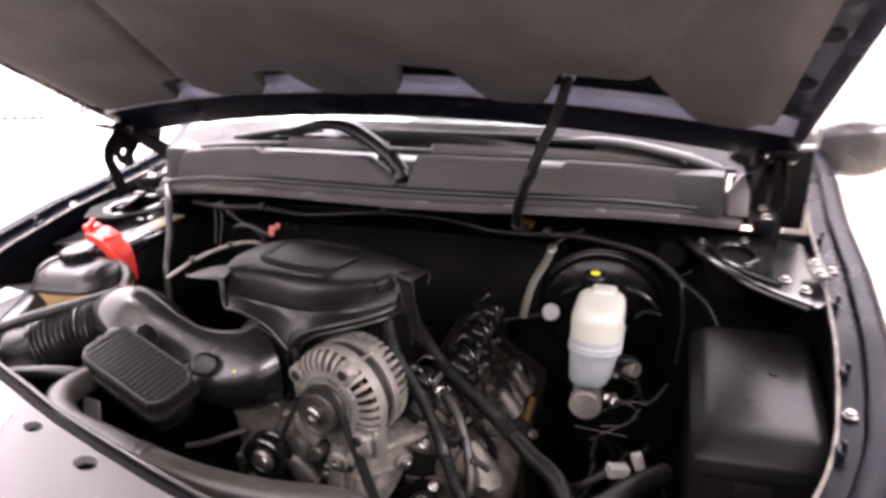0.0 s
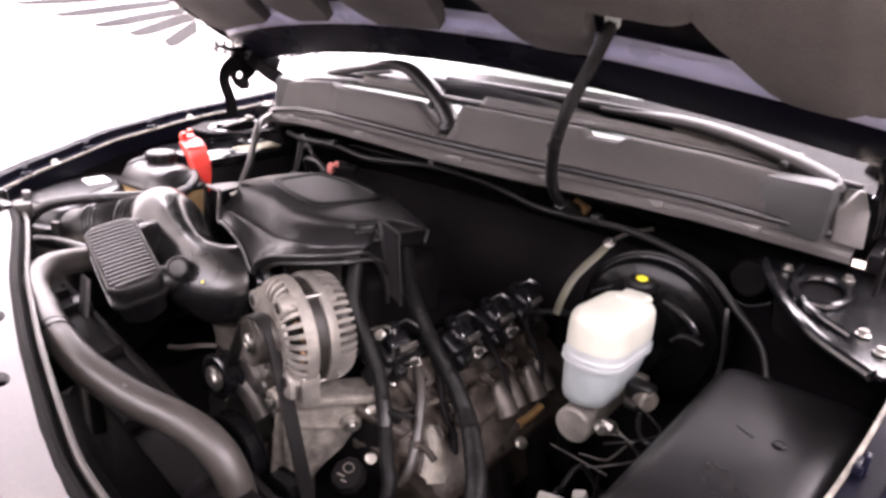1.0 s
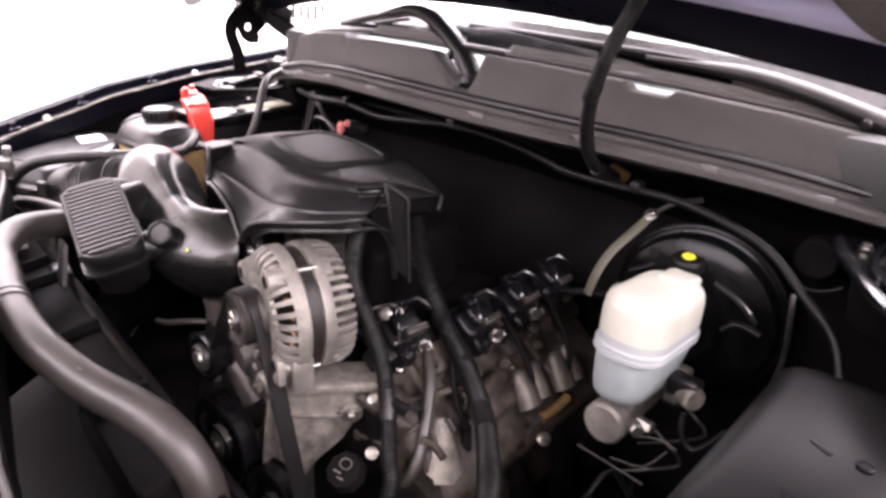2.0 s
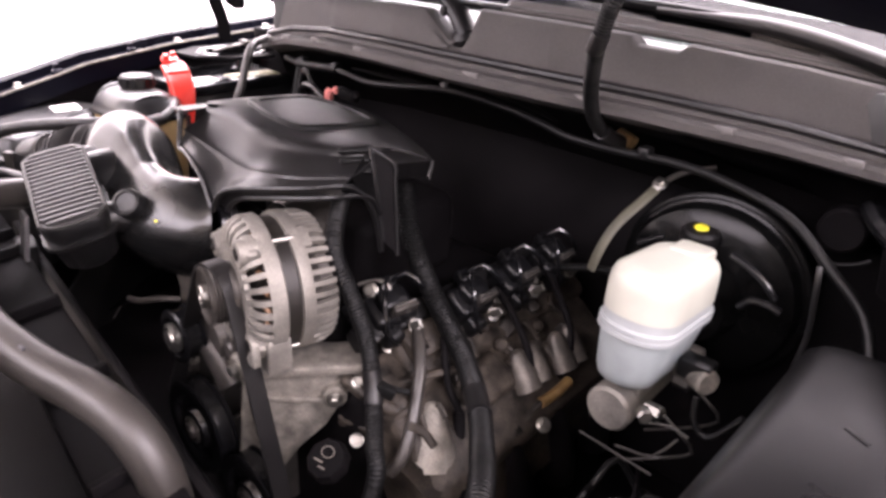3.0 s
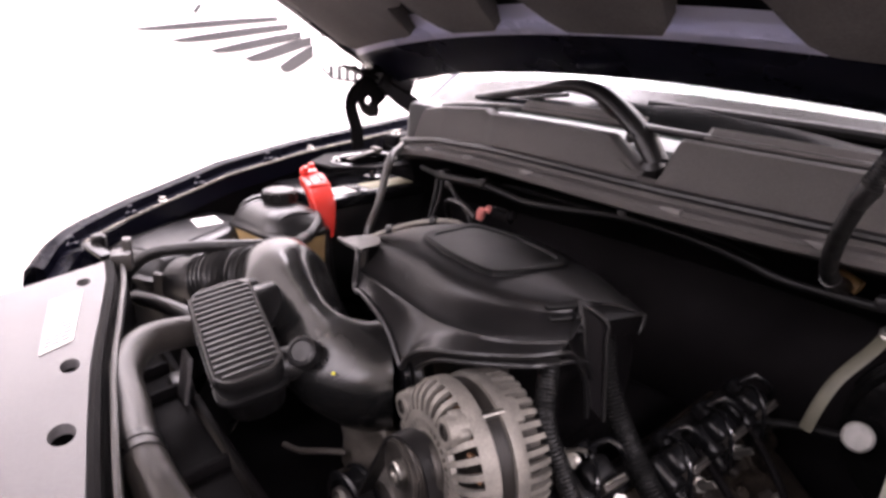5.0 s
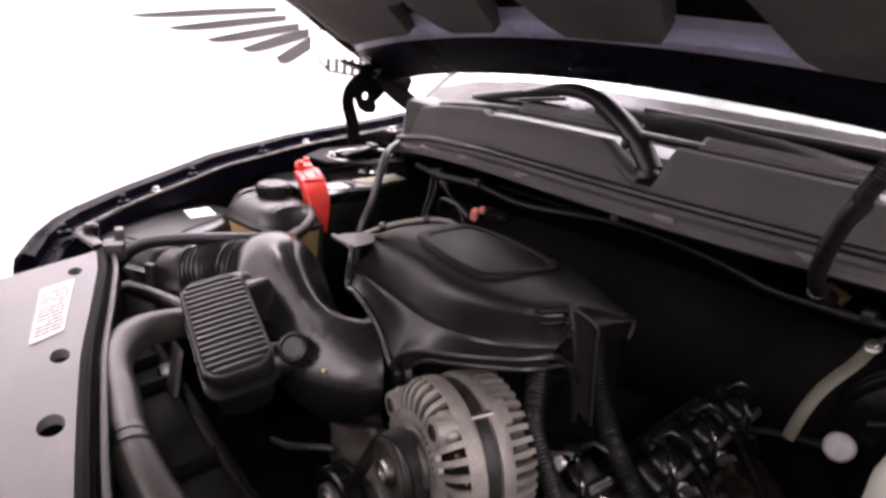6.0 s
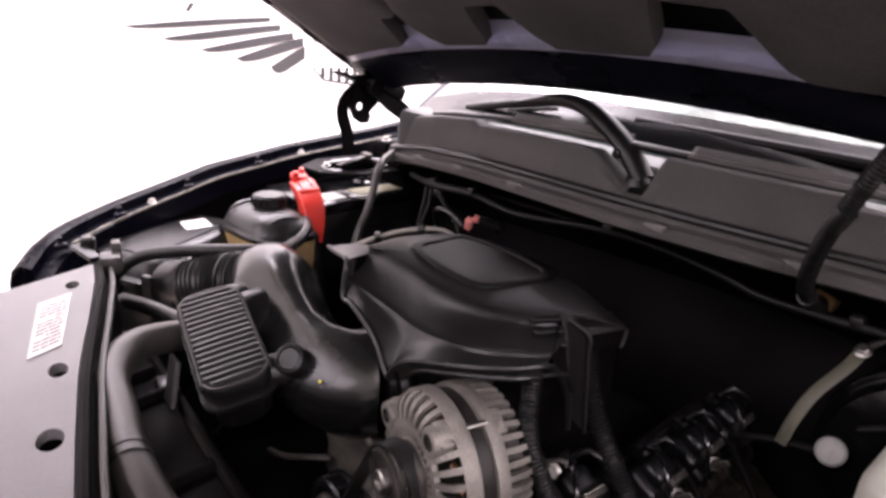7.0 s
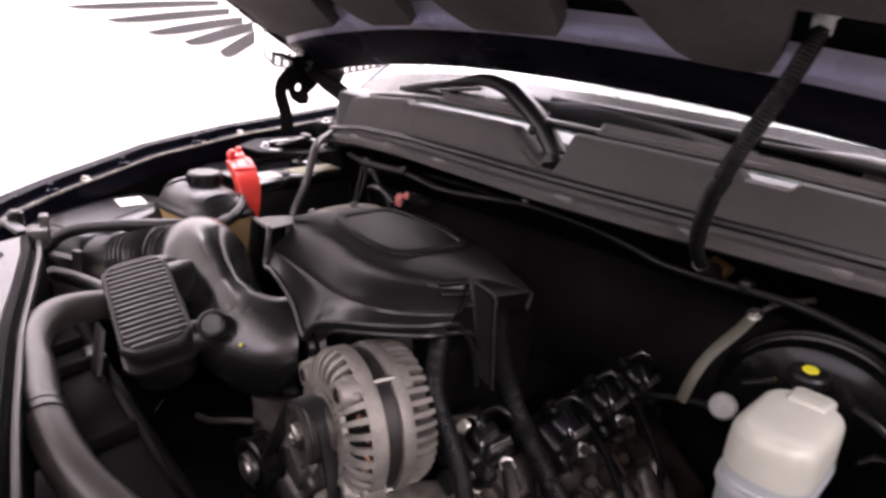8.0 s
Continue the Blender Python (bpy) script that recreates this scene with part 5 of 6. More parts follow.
def alternator():
    """A turned body about the shaft; local z points to the pulley."""
    t = thing("alternator", "cast aluminium alternator with slotted frames and black pulley", "alternator")
    c = Vector((0.0874, -0.5473, 0.997))
    t.location = (c.x, c.y, 0.9)
    shaft = aim(c, (-0.259, -0.966, 0))
    ax = shaft @ pose(0, 0, -0.006)
    up = (ax.inverted().to_3x3() @ Vector((0, 0, 1))).normalized()
    right = (ax.inverted().to_3x3() @ Vector((1, 0, 0))).normalized()

    def at(angle, r, z):
        """A pose on the body: angle from the driver's side upwards, with x outwards."""
        d = right * math.cos(radians(angle)) + up * math.sin(radians(angle))
        d.z = 0
        d.normalize()
        side = Vector((0, 0, 1)).cross(d)
        return ax @ Matrix(((d.x, side.x, 0, d.x * r), (d.y, side.y, 0, d.y * r), (0, 0, 1, z), (0, 0, 0, 1)))

    R = 0.089
    prof = [(R - 0.008, 0.027), (R, 0.0275), (R + 0.002, 0.029), (R + 0.002, 0.046), (R + 0.001, 0.0475), (R - 0.0015, 0.0535), (R - 0.006, 0.060), (R - 0.014, 0.0655), (R - 0.024, 0.0675), (R - 0.029, 0.0675),
            (0.054, 0.067), (0.050, 0.067), (0.040, 0.066), (0.034, 0.067), (0.028, 0.068), (0.014, 0.068)]
    front = part("front_frame", slotted(prof, {0, 1, 2, 3, 9, 10, 12, 13, 14}, 33, 0.42, 0.006, ax, 3), M_ALU, t, "cast front frame with slots", angle=45)
    part("inner_drum", lathe([(0.070, -0.02), (0.070, 0.040), (0.052, 0.048), (0.02, 0.050)], 36, m=ax), M_STATOR, t, "dark rotor inside the frames")
    for k in range(15):
        part("rotor_blade", box(0.022, 0.003, 0.010, 0.001, 1, m=at(k * 24 + 5, 0.058, 0.047) @ pose(0, 0, 0, 0, 0, 25)), M_IRON, t)
    for k in range(24):
        part("winding", tube([tuple(at(k * 15, 0.074, 0.040).translation), tuple(at(k * 15 + 4, 0.081, 0.048).translation), tuple(at(k * 15 + 9, 0.076, 0.052).translation)], 0.0035, 6), M_COPPER, t)
    stator = part("stator", lathe([(R - 0.010, 0.006), (R - 0.005, 0.007), (R - 0.005, 0.0295), (R - 0.010, 0.0305)], 64, m=ax), M_STATOR, t, "dark laminated stator ring")
    for k in range(5):
        part("lamination", lathe([(R - 0.006, 0.0), (R - 0.0042, 0.0004), (R - 0.0042, 0.0016), (R - 0.006, 0.002)], 64, m=ax @ pose(0, 0, 0.0095 + 0.0037 * k), closed=True), M_STATOR, stator)
    rprof = [(R - 0.006, 0.0095), (R + 0.001, 0.009), (R + 0.0015, 0.007), (R + 0.0015, -0.004), (R + 0.0005, -0.006), (R - 0.001, -0.026), (R - 0.006, -0.037), (R - 0.020, -0.040)]
    rear = part("rear_frame", slotted(rprof, {0, 1, 2, 3}, 40, 0.45, 0.009, ax), M_ALU, t, "cast rear frame with open fins", angle=45)
    part("rear_cap", lathe([(0.060, -0.045), (0.074, -0.042), (0.076, -0.02), (0.07, -0.01)], 36, m=ax), M_IRON, rear)
    # square lugs with through bolts
    for a in (60, 154, 234, 320):
        m = at(a, R - 0.014, 0)
        ring = lathe([(0.0085, 0.050), (0.0085, 0.0685), (0.010, 0.0700), (0.0155, 0.0690), (0.0168, 0.064), (0.0168, 0.047)], 24, m=m)
        block = box(0.026, 0.034, 0.018, 0.006, 3, m=m @ pose(0.002, 0, 0.0545))
        part("frame_lug", join(ring, block), M_ALU, front)
        # near-black lining puts the shade of the bore into its colour
        part("lug_bore_shade", lathe([(0.0005, 0.0645), (0.0092, 0.0645), (0.0092, 0.0700), (0.0078, 0.0706), (0.0078, 0.0668), (0.0005, 0.0666)], 20, m=m), M_STATOR, front)
        part("rear_lug", box(0.020, 0.032, 0.024, 0.005, 2, m=m @ pose(0.004, 0, -0.006)), M_ALU, rear)
        part("bolt_head", lathe([(0.0045, 0.0655), (0.0045, 0.0680), (0.003, 0.0685)], 6, m=m), M_IRON, front)
        part("through_bolt", lathe([(0.0042, 0.004), (0.0042, 0.030)], 12, m=m @ pose(0.0125, 0, 0)), M_STEEL, front)
    # ribbed pulley and nut
    groove = [(0.012, 0.058), (0.033, 0.058), (0.0375, 0.060), (0.0375, 0.0655)]
    for k in range(6):
        groove += [(0.0365, 0.0680 + 0.0038 * k), (0.0345, 0.0699 + 0.0038 * k)]
    pulley = part("pulley", lathe(groove + [(0.037, 0.0930), (0.0375, 0.0955), (0.034, 0.0965), (0.029, 0.0925), (0.019, 0.0915)], 36, m=shaft), M_IRON, t)
    part("pulley_nut", lathe([(0.0145, 0.088), (0.0145, 0.0985), (0.0125, 0.1005), (0.0085, 0.1005), (0.008, 0.0975), (0.0005, 0.0970)], 24, m=shaft), M_STEEL, pulley)
    # mounting foot under the front frame, with its web
    foot = Matrix.Translation(c) @ Matrix.Rotation(radians(-15), 4, "Z") @ Matrix(((1, 0, 0, 0), (0, 0, -1, 0), (0, 1, 0, 0), (0, 0, 0, 1)))
    part("mounting_foot", prism([(0.0, -0.082), (0.036, -0.074), (0.064, -0.052), (0.079, -0.032), (0.083, -0.036), (0.084, -0.068), (0.082, -0.084), (0.060, -0.089), (0.0, -0.089)], 0.030, 0.004, m=foot @ pose(0, 0, 0.018)), M_ALU, t)
    part("foot_web", prism([(0.052, -0.066), (0.080, -0.036), (0.083, -0.064), (0.062, -0.072)], 0.010, 0.002, m=foot @ pose(0, 0, 0.056)), M_ALU, t)
    part("mounting_ear", prism([(-0.03, -0.080), (-0.070, -0.050), (-0.090, -0.062), (-0.080, -0.092), (-0.04, -0.100)], 0.03, 0.005, m=foot @ pose(0, 0, 0.03)), M_ALU, t)
    bolt((0.120, -0.598, 0.905), (0, -1, 0), t, True)


alternator()


def belt_loop(circles, width, y):
    """A belt round circles (x, z, radius) in order, outer tangents, convex."""
    pts = []
    n = len(circles)
    for i in range(n):
        (x0, z0, r0), (x1, z1, r1) = circles[i], circles[(i + 1) % n]
        d = math.atan2(z1 - z0, x1 - x0)
        off = math.acos((r0 - r1) / math.hypot(x1 - x0, z1 - z0))
        for a, (x, z, r) in ((d - off, circles[i]), (d - off, circles[(i + 1) % n])):
            pts.append((x + r * math.cos(a), z + r * math.sin(a), i, a))
    out = []
    for i in range(n):
        _, _, _, a0 = pts[(2 * i - 1) % (2 * n)]
        _, _, _, a1 = pts[2 * i]
        x, z, r = circles[i]
        while a1 < a0:
            a1 += 2 * math.pi
        for k in range(9):
            a = a0 + (a1 - a0) * k / 8
            out.append((x + r * math.cos(a), z + r * math.sin(a)))
    bm = bmesh.new()
    th = 0.0035
    rows = []
    m = len(out)
    for i, (x, z) in enumerate(out):
        a, b = out[i - 1], out[(i + 1) % m]
        nx, nz = (b[1] - a[1]), -(b[0] - a[0])
        k = math.hypot(nx, nz) or 1
        nx, nz = nx / k * th, nz / k * th
        rows.append([bm.verts.new(p) for p in ((x, y, z), (x + nx, y, z + nz), (x + nx, y + width, z + nz), (x, y + width, z))])
    for i in range(m):
        for j in range(4):
            bm.faces.new((rows[i][j], rows[i][(j + 1) % 4], rows[(i + 1) % m][(j + 1) % 4], rows[(i + 1) % m][j]))
    return bm


def accessory_drive():
    t = thing("drive_belt", "black ribbed serpentine belt with its pulleys", "drive belt")
    t.location = (0.05, -0.62, 0.7)
    y = -0.634
    part("belt", belt_loop([(0.0635, 0.997, 0.0365), (-0.02, 0.74, 0.075), (0.115, 0.70, 0.07)], 0.024, y), M_RUBBER, t)
    for x, z, r in ((-0.047, 0.884, 0.040), (-0.02, 0.74, 0.073), (0.115, 0.70, 0.068)):
        m = Matrix.Translation((x, y + 0.028, z)) @ Matrix.Rotation(radians(90), 4, "X")
        p = part("idler_pulley", lathe([(0.010, 0), (r, 0.0), (r, 0.003), (r - 0.004, 0.006), (r - 0.004, 0.024), (r, 0.027), (r - 0.003, 0.030), (r * 0.72, 0.030), (r * 0.66, 0.024), (r * 0.45, 0.022), (r * 0.4, 0.03), (r * 0.3, 0.032)], 32, m=m), M_GLOSS, t)
        part("pulley_hub", lathe([(0.021, 0.027), (0.021, 0.033), (0.017, 0.036), (0.013, 0.033), (0.011, 0.038), (0.006, 0.040)], 20, m=m), M_STEEL if z > 0.85 else M_IRON, p)
    part("tensioner_arm", tube([(-0.047, -0.60, 0.884), (-0.01, -0.595, 0.86), (0.02, -0.59, 0.82)], 0.02, 14), M_ALUDIRTY, t)


accessory_drive()


def lump(seed, sx, sy, sz, m, rough=0.12, sub=2):
    """An uneven casting: a bevelled block whose skin wanders."""
    bm = box(sx, sy, sz, min(sx, sy, sz) * 0.22, 3)
    bmesh.ops.subdivide_edges(bm, edges=bm.edges[:], cuts=1, use_grid_fill=True)
    for v in bm.verts:
        n = noise.noise_vector(v.co * 18 + Vector((seed * 3.1, seed, -seed)))
        v.co += n * rough * min(sx, sy, sz)
    return moved(bm, m)


def engine():
    t = thing("engine", "oily aluminium engine block with brackets and bolts", "engine")
    t.location = (0.05, -0.3, 0.52)
    # block, manifold and exhaust runners carry the bay's shade as near-black colour
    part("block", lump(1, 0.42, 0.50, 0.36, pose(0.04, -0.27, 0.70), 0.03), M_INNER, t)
    part("front_cover", lump(2, 0.20, 0.07, 0.36, pose(-0.035, -0.535, 0.76), 0.06), M_ALUDIRTY, t)
    part("water_pump", lump(3, 0.09, 0.08, 0.10, pose(-0.095, -0.54, 0.90), 0.22), M_SHIELD, t, "pale cast water pump", angle=85)
    part("bypass_pipe", tube([(-0.21, -0.625, 0.872), (-0.17, -0.625, 0.885), (-0.13, -0.61, 0.90), (-0.11, -0.59, 0.90)], 0.0045, 10), M_IRON, t)
    part("water_pump", lathe([(0.045, 0), (0.05, 0.02), (0.035, 0.05), (0.02, 0.052)], 20, m=aim((-0.02, -0.55, 0.88), (0, -1, 0))), M_ALUDIRTY, t)
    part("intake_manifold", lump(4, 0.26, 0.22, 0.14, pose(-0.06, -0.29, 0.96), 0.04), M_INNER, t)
    part("throttle_body", lathe([(0.05, 0), (0.054, 0.05), (0.045, 0.09)], 26, m=aim((-0.05, -0.36, 0.99), (0, -1, 0))), M_ALUDIRTY, t)
    # alternator bracket
    m = frame_of((0.095, -0.607, 0.902), (0.078, 0.10, -0.014), (-0.015, 0.0, -0.2))
    br = part("alternator_bracket", prism([(-0.006, 0), (0.135, -0.004), (0.152, 0.012), (0.142, 0.048), (0.120, 0.072), (0.108, 0.102), (0.076, 0.145), (0.055, 0.190), (-0.006, 0.190)], 0.05, 0.004, m=m), M_CAST, t, "grey cast alternator bracket")
    part("bracket_rib", moved(prism([(0.0, 0.006), (0.008, 0.0), (0.028, 0.15), (0.020, 0.165)], 0.010, 0.002, m=pose(0, 0, -0.008)), m), M_CAST, br)
    part("bracket_rib", moved(prism([(0.02, 0.052), (0.105, 0.052), (0.105, 0.060), (0.02, 0.060)], 0.008, 0.002, m=pose(0, 0, -0.006)), m), M_CAST, br)
    part("bracket_boss", moved(lathe([(0.017, 0), (0.0165, 0.012), (0.013, 0.014)], 20, m=pose(0.113, 0.045, 0.002, 180)), m), M_CAST, br)
    part("foot_flange", prism([(0.075, -0.600), (0.115, -0.622), (0.205, -0.508), (0.195, -0.488), (0.150, -0.480)], 0.014, 0.003, m=pose(0, 0, 0.893)), M_CAST, br)
    out = m.to_3x3() @ Vector((0, 0, -1))
    for u, v, lift in ((0.113, 0.045, 0.012), (0.006, 0.02, 0.0)):
        bolt(tuple(m @ Vector((u, v, -lift))), tuple(out), br, True)
    part("front_boss", lathe([(0.021, 0), (0.020, 0.03), (0.015, 0.034)], 20, m=aim((0.085, -0.585, 0.893), (0, -1, 0))), M_CAST, br)
    bolt((0.085, -0.619, 0.893), (0, -1, 0), br, True)
    # driver's side rocker cover and head
    tilt = pose(0.195, -0.235, 0.868, 0, 36, 0)
    vc = part("rocker_cover", moved(join(box(0.10, 0.42, 0.055, 0.018, 3), box(0.14, 0.44, 0.016, 0.006, 2, m=pose(0, 0, -0.032)), box(0.05, 0.40, 0.02, 0.008, 2, m=pose(-0.01, 0, 0.03))), tilt), M_BANK, t, "grimy dark rocker cover")
    for k in range(5):
        bolt(tuple(tilt @ Vector((0.064, -0.20 + 0.1 * k, -0.022))), (0.59, 0, 0.81), vc, True)
    part("cylinder_head", lump(5, 0.16, 0.47, 0.14, pose(0.255, -0.27, 0.765, 0, 36, 0), 0.06), M_BANK, t, angle=60)
    part("head_end", lump(31, 0.10, 0.075, 0.12, pose(0.200, -0.460, 0.815, 0, 30, 12), 0.16), M_BANK, t, angle=60)
    part("head_shelf", prism([(0.16, -0.52), (0.27, -0.50), (0.30, -0.42), (0.25, -0.38), (0.17, -0.40)], 0.02, 0.006, 3, m=pose(0, 0, 0.79)), M_BANK, t)
    part("end_rib", tube([(0.175, -0.515, 0.875), (0.205, -0.512, 0.868), (0.235, -0.495, 0.850), (0.255, -0.470, 0.835)], 0.010, 12), M_BANK, t)
    for x, y, z in ((0.178, -0.442, 0.893), (0.209, -0.398, 0.884), (0.198, -0.512, 0.880), (0.221, -0.535, 0.812)):
        part("hex_bolt", BOLT, M_STEEL, t).matrix_basis = aim((x, y, z), (0.5, -0.45, 0.75))

    def bulge(at, way, r0, r1, length, flat=1.0):
        """A cast boss that widens along way, with a rounded top."""
        prof = [(r0 * 0.35, -r0 * 0.55), (r0 * 0.75, -r0 * 0.35), (r0, 0.0)] + [(r0 + (r1 - r0) * math.sin(u * math.pi / 2), length * u) for u in (0.25, 0.5, 0.75, 1.0)]
        return moved(lathe(prof, 22, m=Matrix.Diagonal((1, flat, 1, 1))), aim(at, way))

    part("port_boss", bulge((0.266, -0.444, 0.840), (0.45, -0.40, -0.80), 0.016, 0.034, 0.080), M_CAST, t, "pale cast port boss", angle=60)
    # each pair of lobes is parted by its plug lead
    for x, y, z in ((0.283, -0.262, 0.858), (0.293, -0.178, 0.858)):
        for dy, k in ((-0.019, 1.0), (0.017, 0.8)):
            part("port_boss", bulge((x, y + dy, z), (0.55, -0.1 - 2 * dy, -0.80), 0.0125 * k, 0.022 * k, 0.055, 0.8), M_SHIELD, t, angle=60)
        part("port_web", lump(int(900 * x), 0.05, 0.075, 0.07, pose(x - 0.005, y, z - 0.045, 0, 40, 0), 0.15), M_BANK, t, angle=70)
    part("port_web", lump(71, 0.06, 0.09, 0.08, pose(0.262, -0.345, 0.815, 0, 38, 10), 0.14), M_BANK, t, angle=70)
    # stained shield over the exhaust manifold
    rows = []
    for k in range(15):
        y = -0.52 + 0.40 * k / 14
        w = 0.008 * math.sin(k * 1.7) + 0.006 * math.sin(k * 0.6)
        rows.append([(0.268 + w, y, 0.800), (0.300 + w, y, 0.795 + 0.5 * w), (0.328 + w, y + 0.004, 0.778), (0.345 + 0.5 * w, y + 0.006, 0.745), (0.350, y + 0.01, 0.68)])
    bm = loft(rows, caps=False, ring=False)
    bmesh.ops.solidify(bm, geom=bm.faces[:], thickness=0.002)
    part("heat_shield", bm, M_BANK, t, "stained sheet steel heat shield", angle=70)
    part("shield_mark", box(0.010, 0.016, 0.002, 0.0005, 1, m=pose(0.322, -0.318, 0.787, 0, 40, 20)), M_CAST, t)
    part("shield_bolt", BIGBOLT, M_STEEL, t).matrix_basis = aim((0.352, -0.296, 0.778), (0.6, -0.3, 0.7))
    studs = [lathe([(0.0022, 0), (0.0016, 0.0018)], 4, m=pose(-0.022 + 0.0055 * a, -0.010 + 0.0055 * b, 0.003)) for a in range(9) for b in range(4)]
    foil = frame_of((0.318, -0.480, 0.782), (0.55, 0.5, -0.35), (0.35, -0.55, -0.5))
    part("knurled_pad", moved(join(box(0.056, 0.028, 0.004, 0.0012, 1), *studs), foil), M_SHIELD, t, "knurled grey pad")
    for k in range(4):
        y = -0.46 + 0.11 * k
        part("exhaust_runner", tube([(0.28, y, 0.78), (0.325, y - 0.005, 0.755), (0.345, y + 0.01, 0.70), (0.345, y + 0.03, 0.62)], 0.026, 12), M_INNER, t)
    # plug leads with their boots
    for pts in ([(0.20, -0.345, 0.925), (0.235, -0.39, 0.905), (0.268, -0.415, 0.862), (0.292, -0.418, 0.835), (0.305, -0.430, 0.80)],
                [(0.205, -0.245, 0.925), (0.255, -0.262, 0.905), (0.292, -0.268, 0.865), (0.304, -0.275, 0.835), (0.302, -0.292, 0.812)],
                [(0.205, -0.125, 0.925), (0.250, -0.150, 0.915), (0.300, -0.172, 0.875), (0.314, -0.184, 0.845), (0.312, -0.200, 0.822)]):
        part("spark_lead", tube(pts, 0.0055, 10, 0.008), M_INNER, t)
        part("lead_boot", tube(pts[-2:] + [tuple(Vector(pts[-1]) + Vector((0.004, -0.01, -0.025)))], 0.0085, 12, 0.008), M_INNER, t)
    part("breather_hose", tube([(0.195, -0.405, 0.918), (0.214, -0.420, 0.912), (0.238, -0.440, 0.896), (0.258, -0.465, 0.868), (0.274, -0.490, 0.838), (0.281, -0.512, 0.808), (0.272, -0.522, 0.785)], 0.0085, 12, 0.008), M_HOSE, t, "brown rubber breather hose")
    part("hose_clamp", lathe([(0.010, -0.004), (0.0112, -0.004), (0.0112, 0.004), (0.010, 0.004)], 18, m=aim((0.2175, -0.420, 0.9045), (0.65, -0.4, -0.5)), closed=True), M_IRON, t)
    # ridges and small bosses of the grimy casting
    part("casting_ridge", tube([(0.200, -0.486, 0.862), (0.225, -0.455, 0.866), (0.250, -0.415, 0.874), (0.275, -0.365, 0.872)], 0.006, 8, 0.008), M_BANK, t)
    part("casting_ridge", tube([(0.238, -0.505, 0.826), (0.252, -0.492, 0.845), (0.262, -0.470, 0.858)], 0.005, 8, 0.008), M_BANK, t)
    q = random.Random(23)
    for k in range(30):
        u, w = q.random(), q.random()
        at = Vector((0.215 + 0.075 * w, -0.505 + 0.40 * u, 0.888 - 0.055 * w + 0.004 * q.random()))
        r = q.uniform(0.004, 0.010)
        if k % 3 == 0:
            part("casting_ridge", tube([tuple(at), tuple(at + Vector((0.012, q.uniform(-0.02, 0.02), -0.008))), tuple(at + Vector((0.028, q.uniform(-0.02, 0.02), -0.026)))], r * 0.6, 8, 0.008), M_BANK, t)
        elif k % 3 == 1:
            part("casting_boss", lathe([(r * 1.2, -0.02), (r * 1.1, 0.006), (r * 0.8, 0.009), (r * 0.3, 0.0095)], 14, m=aim(at, (0.55, q.uniform(-0.4, 0.1), 0.75))), M_BANK if k % 2 else M_ALUDIRTY, t)
        else:
            part("stay_bracket", box(r * 2.6, 0.004, r * 3.4, 0.0012, 1, m=pose(at.x, at.y, at.z, q.uniform(-30, 30), 35, q.uniform(-40, 40))), M_IRON if k % 2 else M_ALUDIRTY, t)
    part("coil_stay", tube([(0.128, -0.452, 0.972), (0.150, -0.440, 0.984), (0.166, -0.432, 0.978), (0.176, -0.436, 0.950), (0.184, -0.440, 0.935)], 0.0028, 8), M_STEEL, t)
    bolt((0.146, -0.446, 0.968), (0.45, -0.75, 0.5), t, True)
    for dx in (0.0, 0.009):
        part("coil_plate", box(0.005, 0.010, 0.046, 0.0015, 1, m=pose(0.163 + dx, -0.452 + 0.6 * dx, 0.922, 12, 24, 20)), M_STEEL if dx else M_IRON, t)
    part("coil_rail", box(0.03, 0.46, 0.02, 0.004, m=pose(0.172, -0.27, 0.922, 0, 36, 0)), M_PLASTIC, t)
    # small castings and bolts over the front
    q = random.Random(7)
    for k in range(34):
        x, z = -0.14 + 0.19 * q.random(), 0.67 + 0.22 * q.random()
        y = -0.575 - 0.02 * q.random()
        w, h = 0.012 + 0.03 * q.random(), 0.012 + 0.04 * q.random()
        kind = k % 3
        if kind == 0:
            part("casting_rib", box(w * 0.35, 0.03, h * 1.6, 0.002, 1, m=pose(x, y + 0.008, z, 0, q.uniform(-40, 40), 0)), M_ALUDIRTY, t)
        elif kind == 1:
            part("casting_boss", lathe([(w * 0.6, 0), (w * 0.6, 0.02), (w * 0.45, 0.024)], 14, m=aim((x, y + 0.015, z), (q.uniform(-0.2, 0.2), -1, q.uniform(-0.1, 0.4)))), M_CAST if k % 2 else M_ALUDIRTY, t)
        else:
            part("hex_bolt", BIGBOLT if k % 2 else BOLT, M_IRON, t).matrix_basis = aim((x, y, z), (q.uniform(-0.2, 0.2), -1, q.uniform(-0.1, 0.3)))
    cap = part("oil_cap", lathe([(0.022, 0), (0.028, 0.004), (0.028, 0.016), (0.025, 0.022), (0.010, 0.023)], 9, m=aim((0.213, -0.570, 0.790), (0.1, -0.55, 0.85))), M_INNER, t)
    m = aim((0.213, -0.570, 0.790), (0.1, -0.55, 0.85)) @ pose(0, 0, 0.023)
    part("cap_mark", moved(tube([(0.009 * math.cos(a), 0.008 + 0.007 * math.sin(a), 0.0006) for a in np.linspace(0, 2 * math.pi, 15)], 0.0006, 5, 0.003), m), M_CAST, cap)
    for dx, dy, w in ((-0.006, -0.006, 0.013), (0.003, -0.012, 0.010)):
        part("cap_mark", box(w, 0.002, 0.001, 0, m=m @ pose(dx, dy, 0.0006)), M_CAST, cap)


engine()


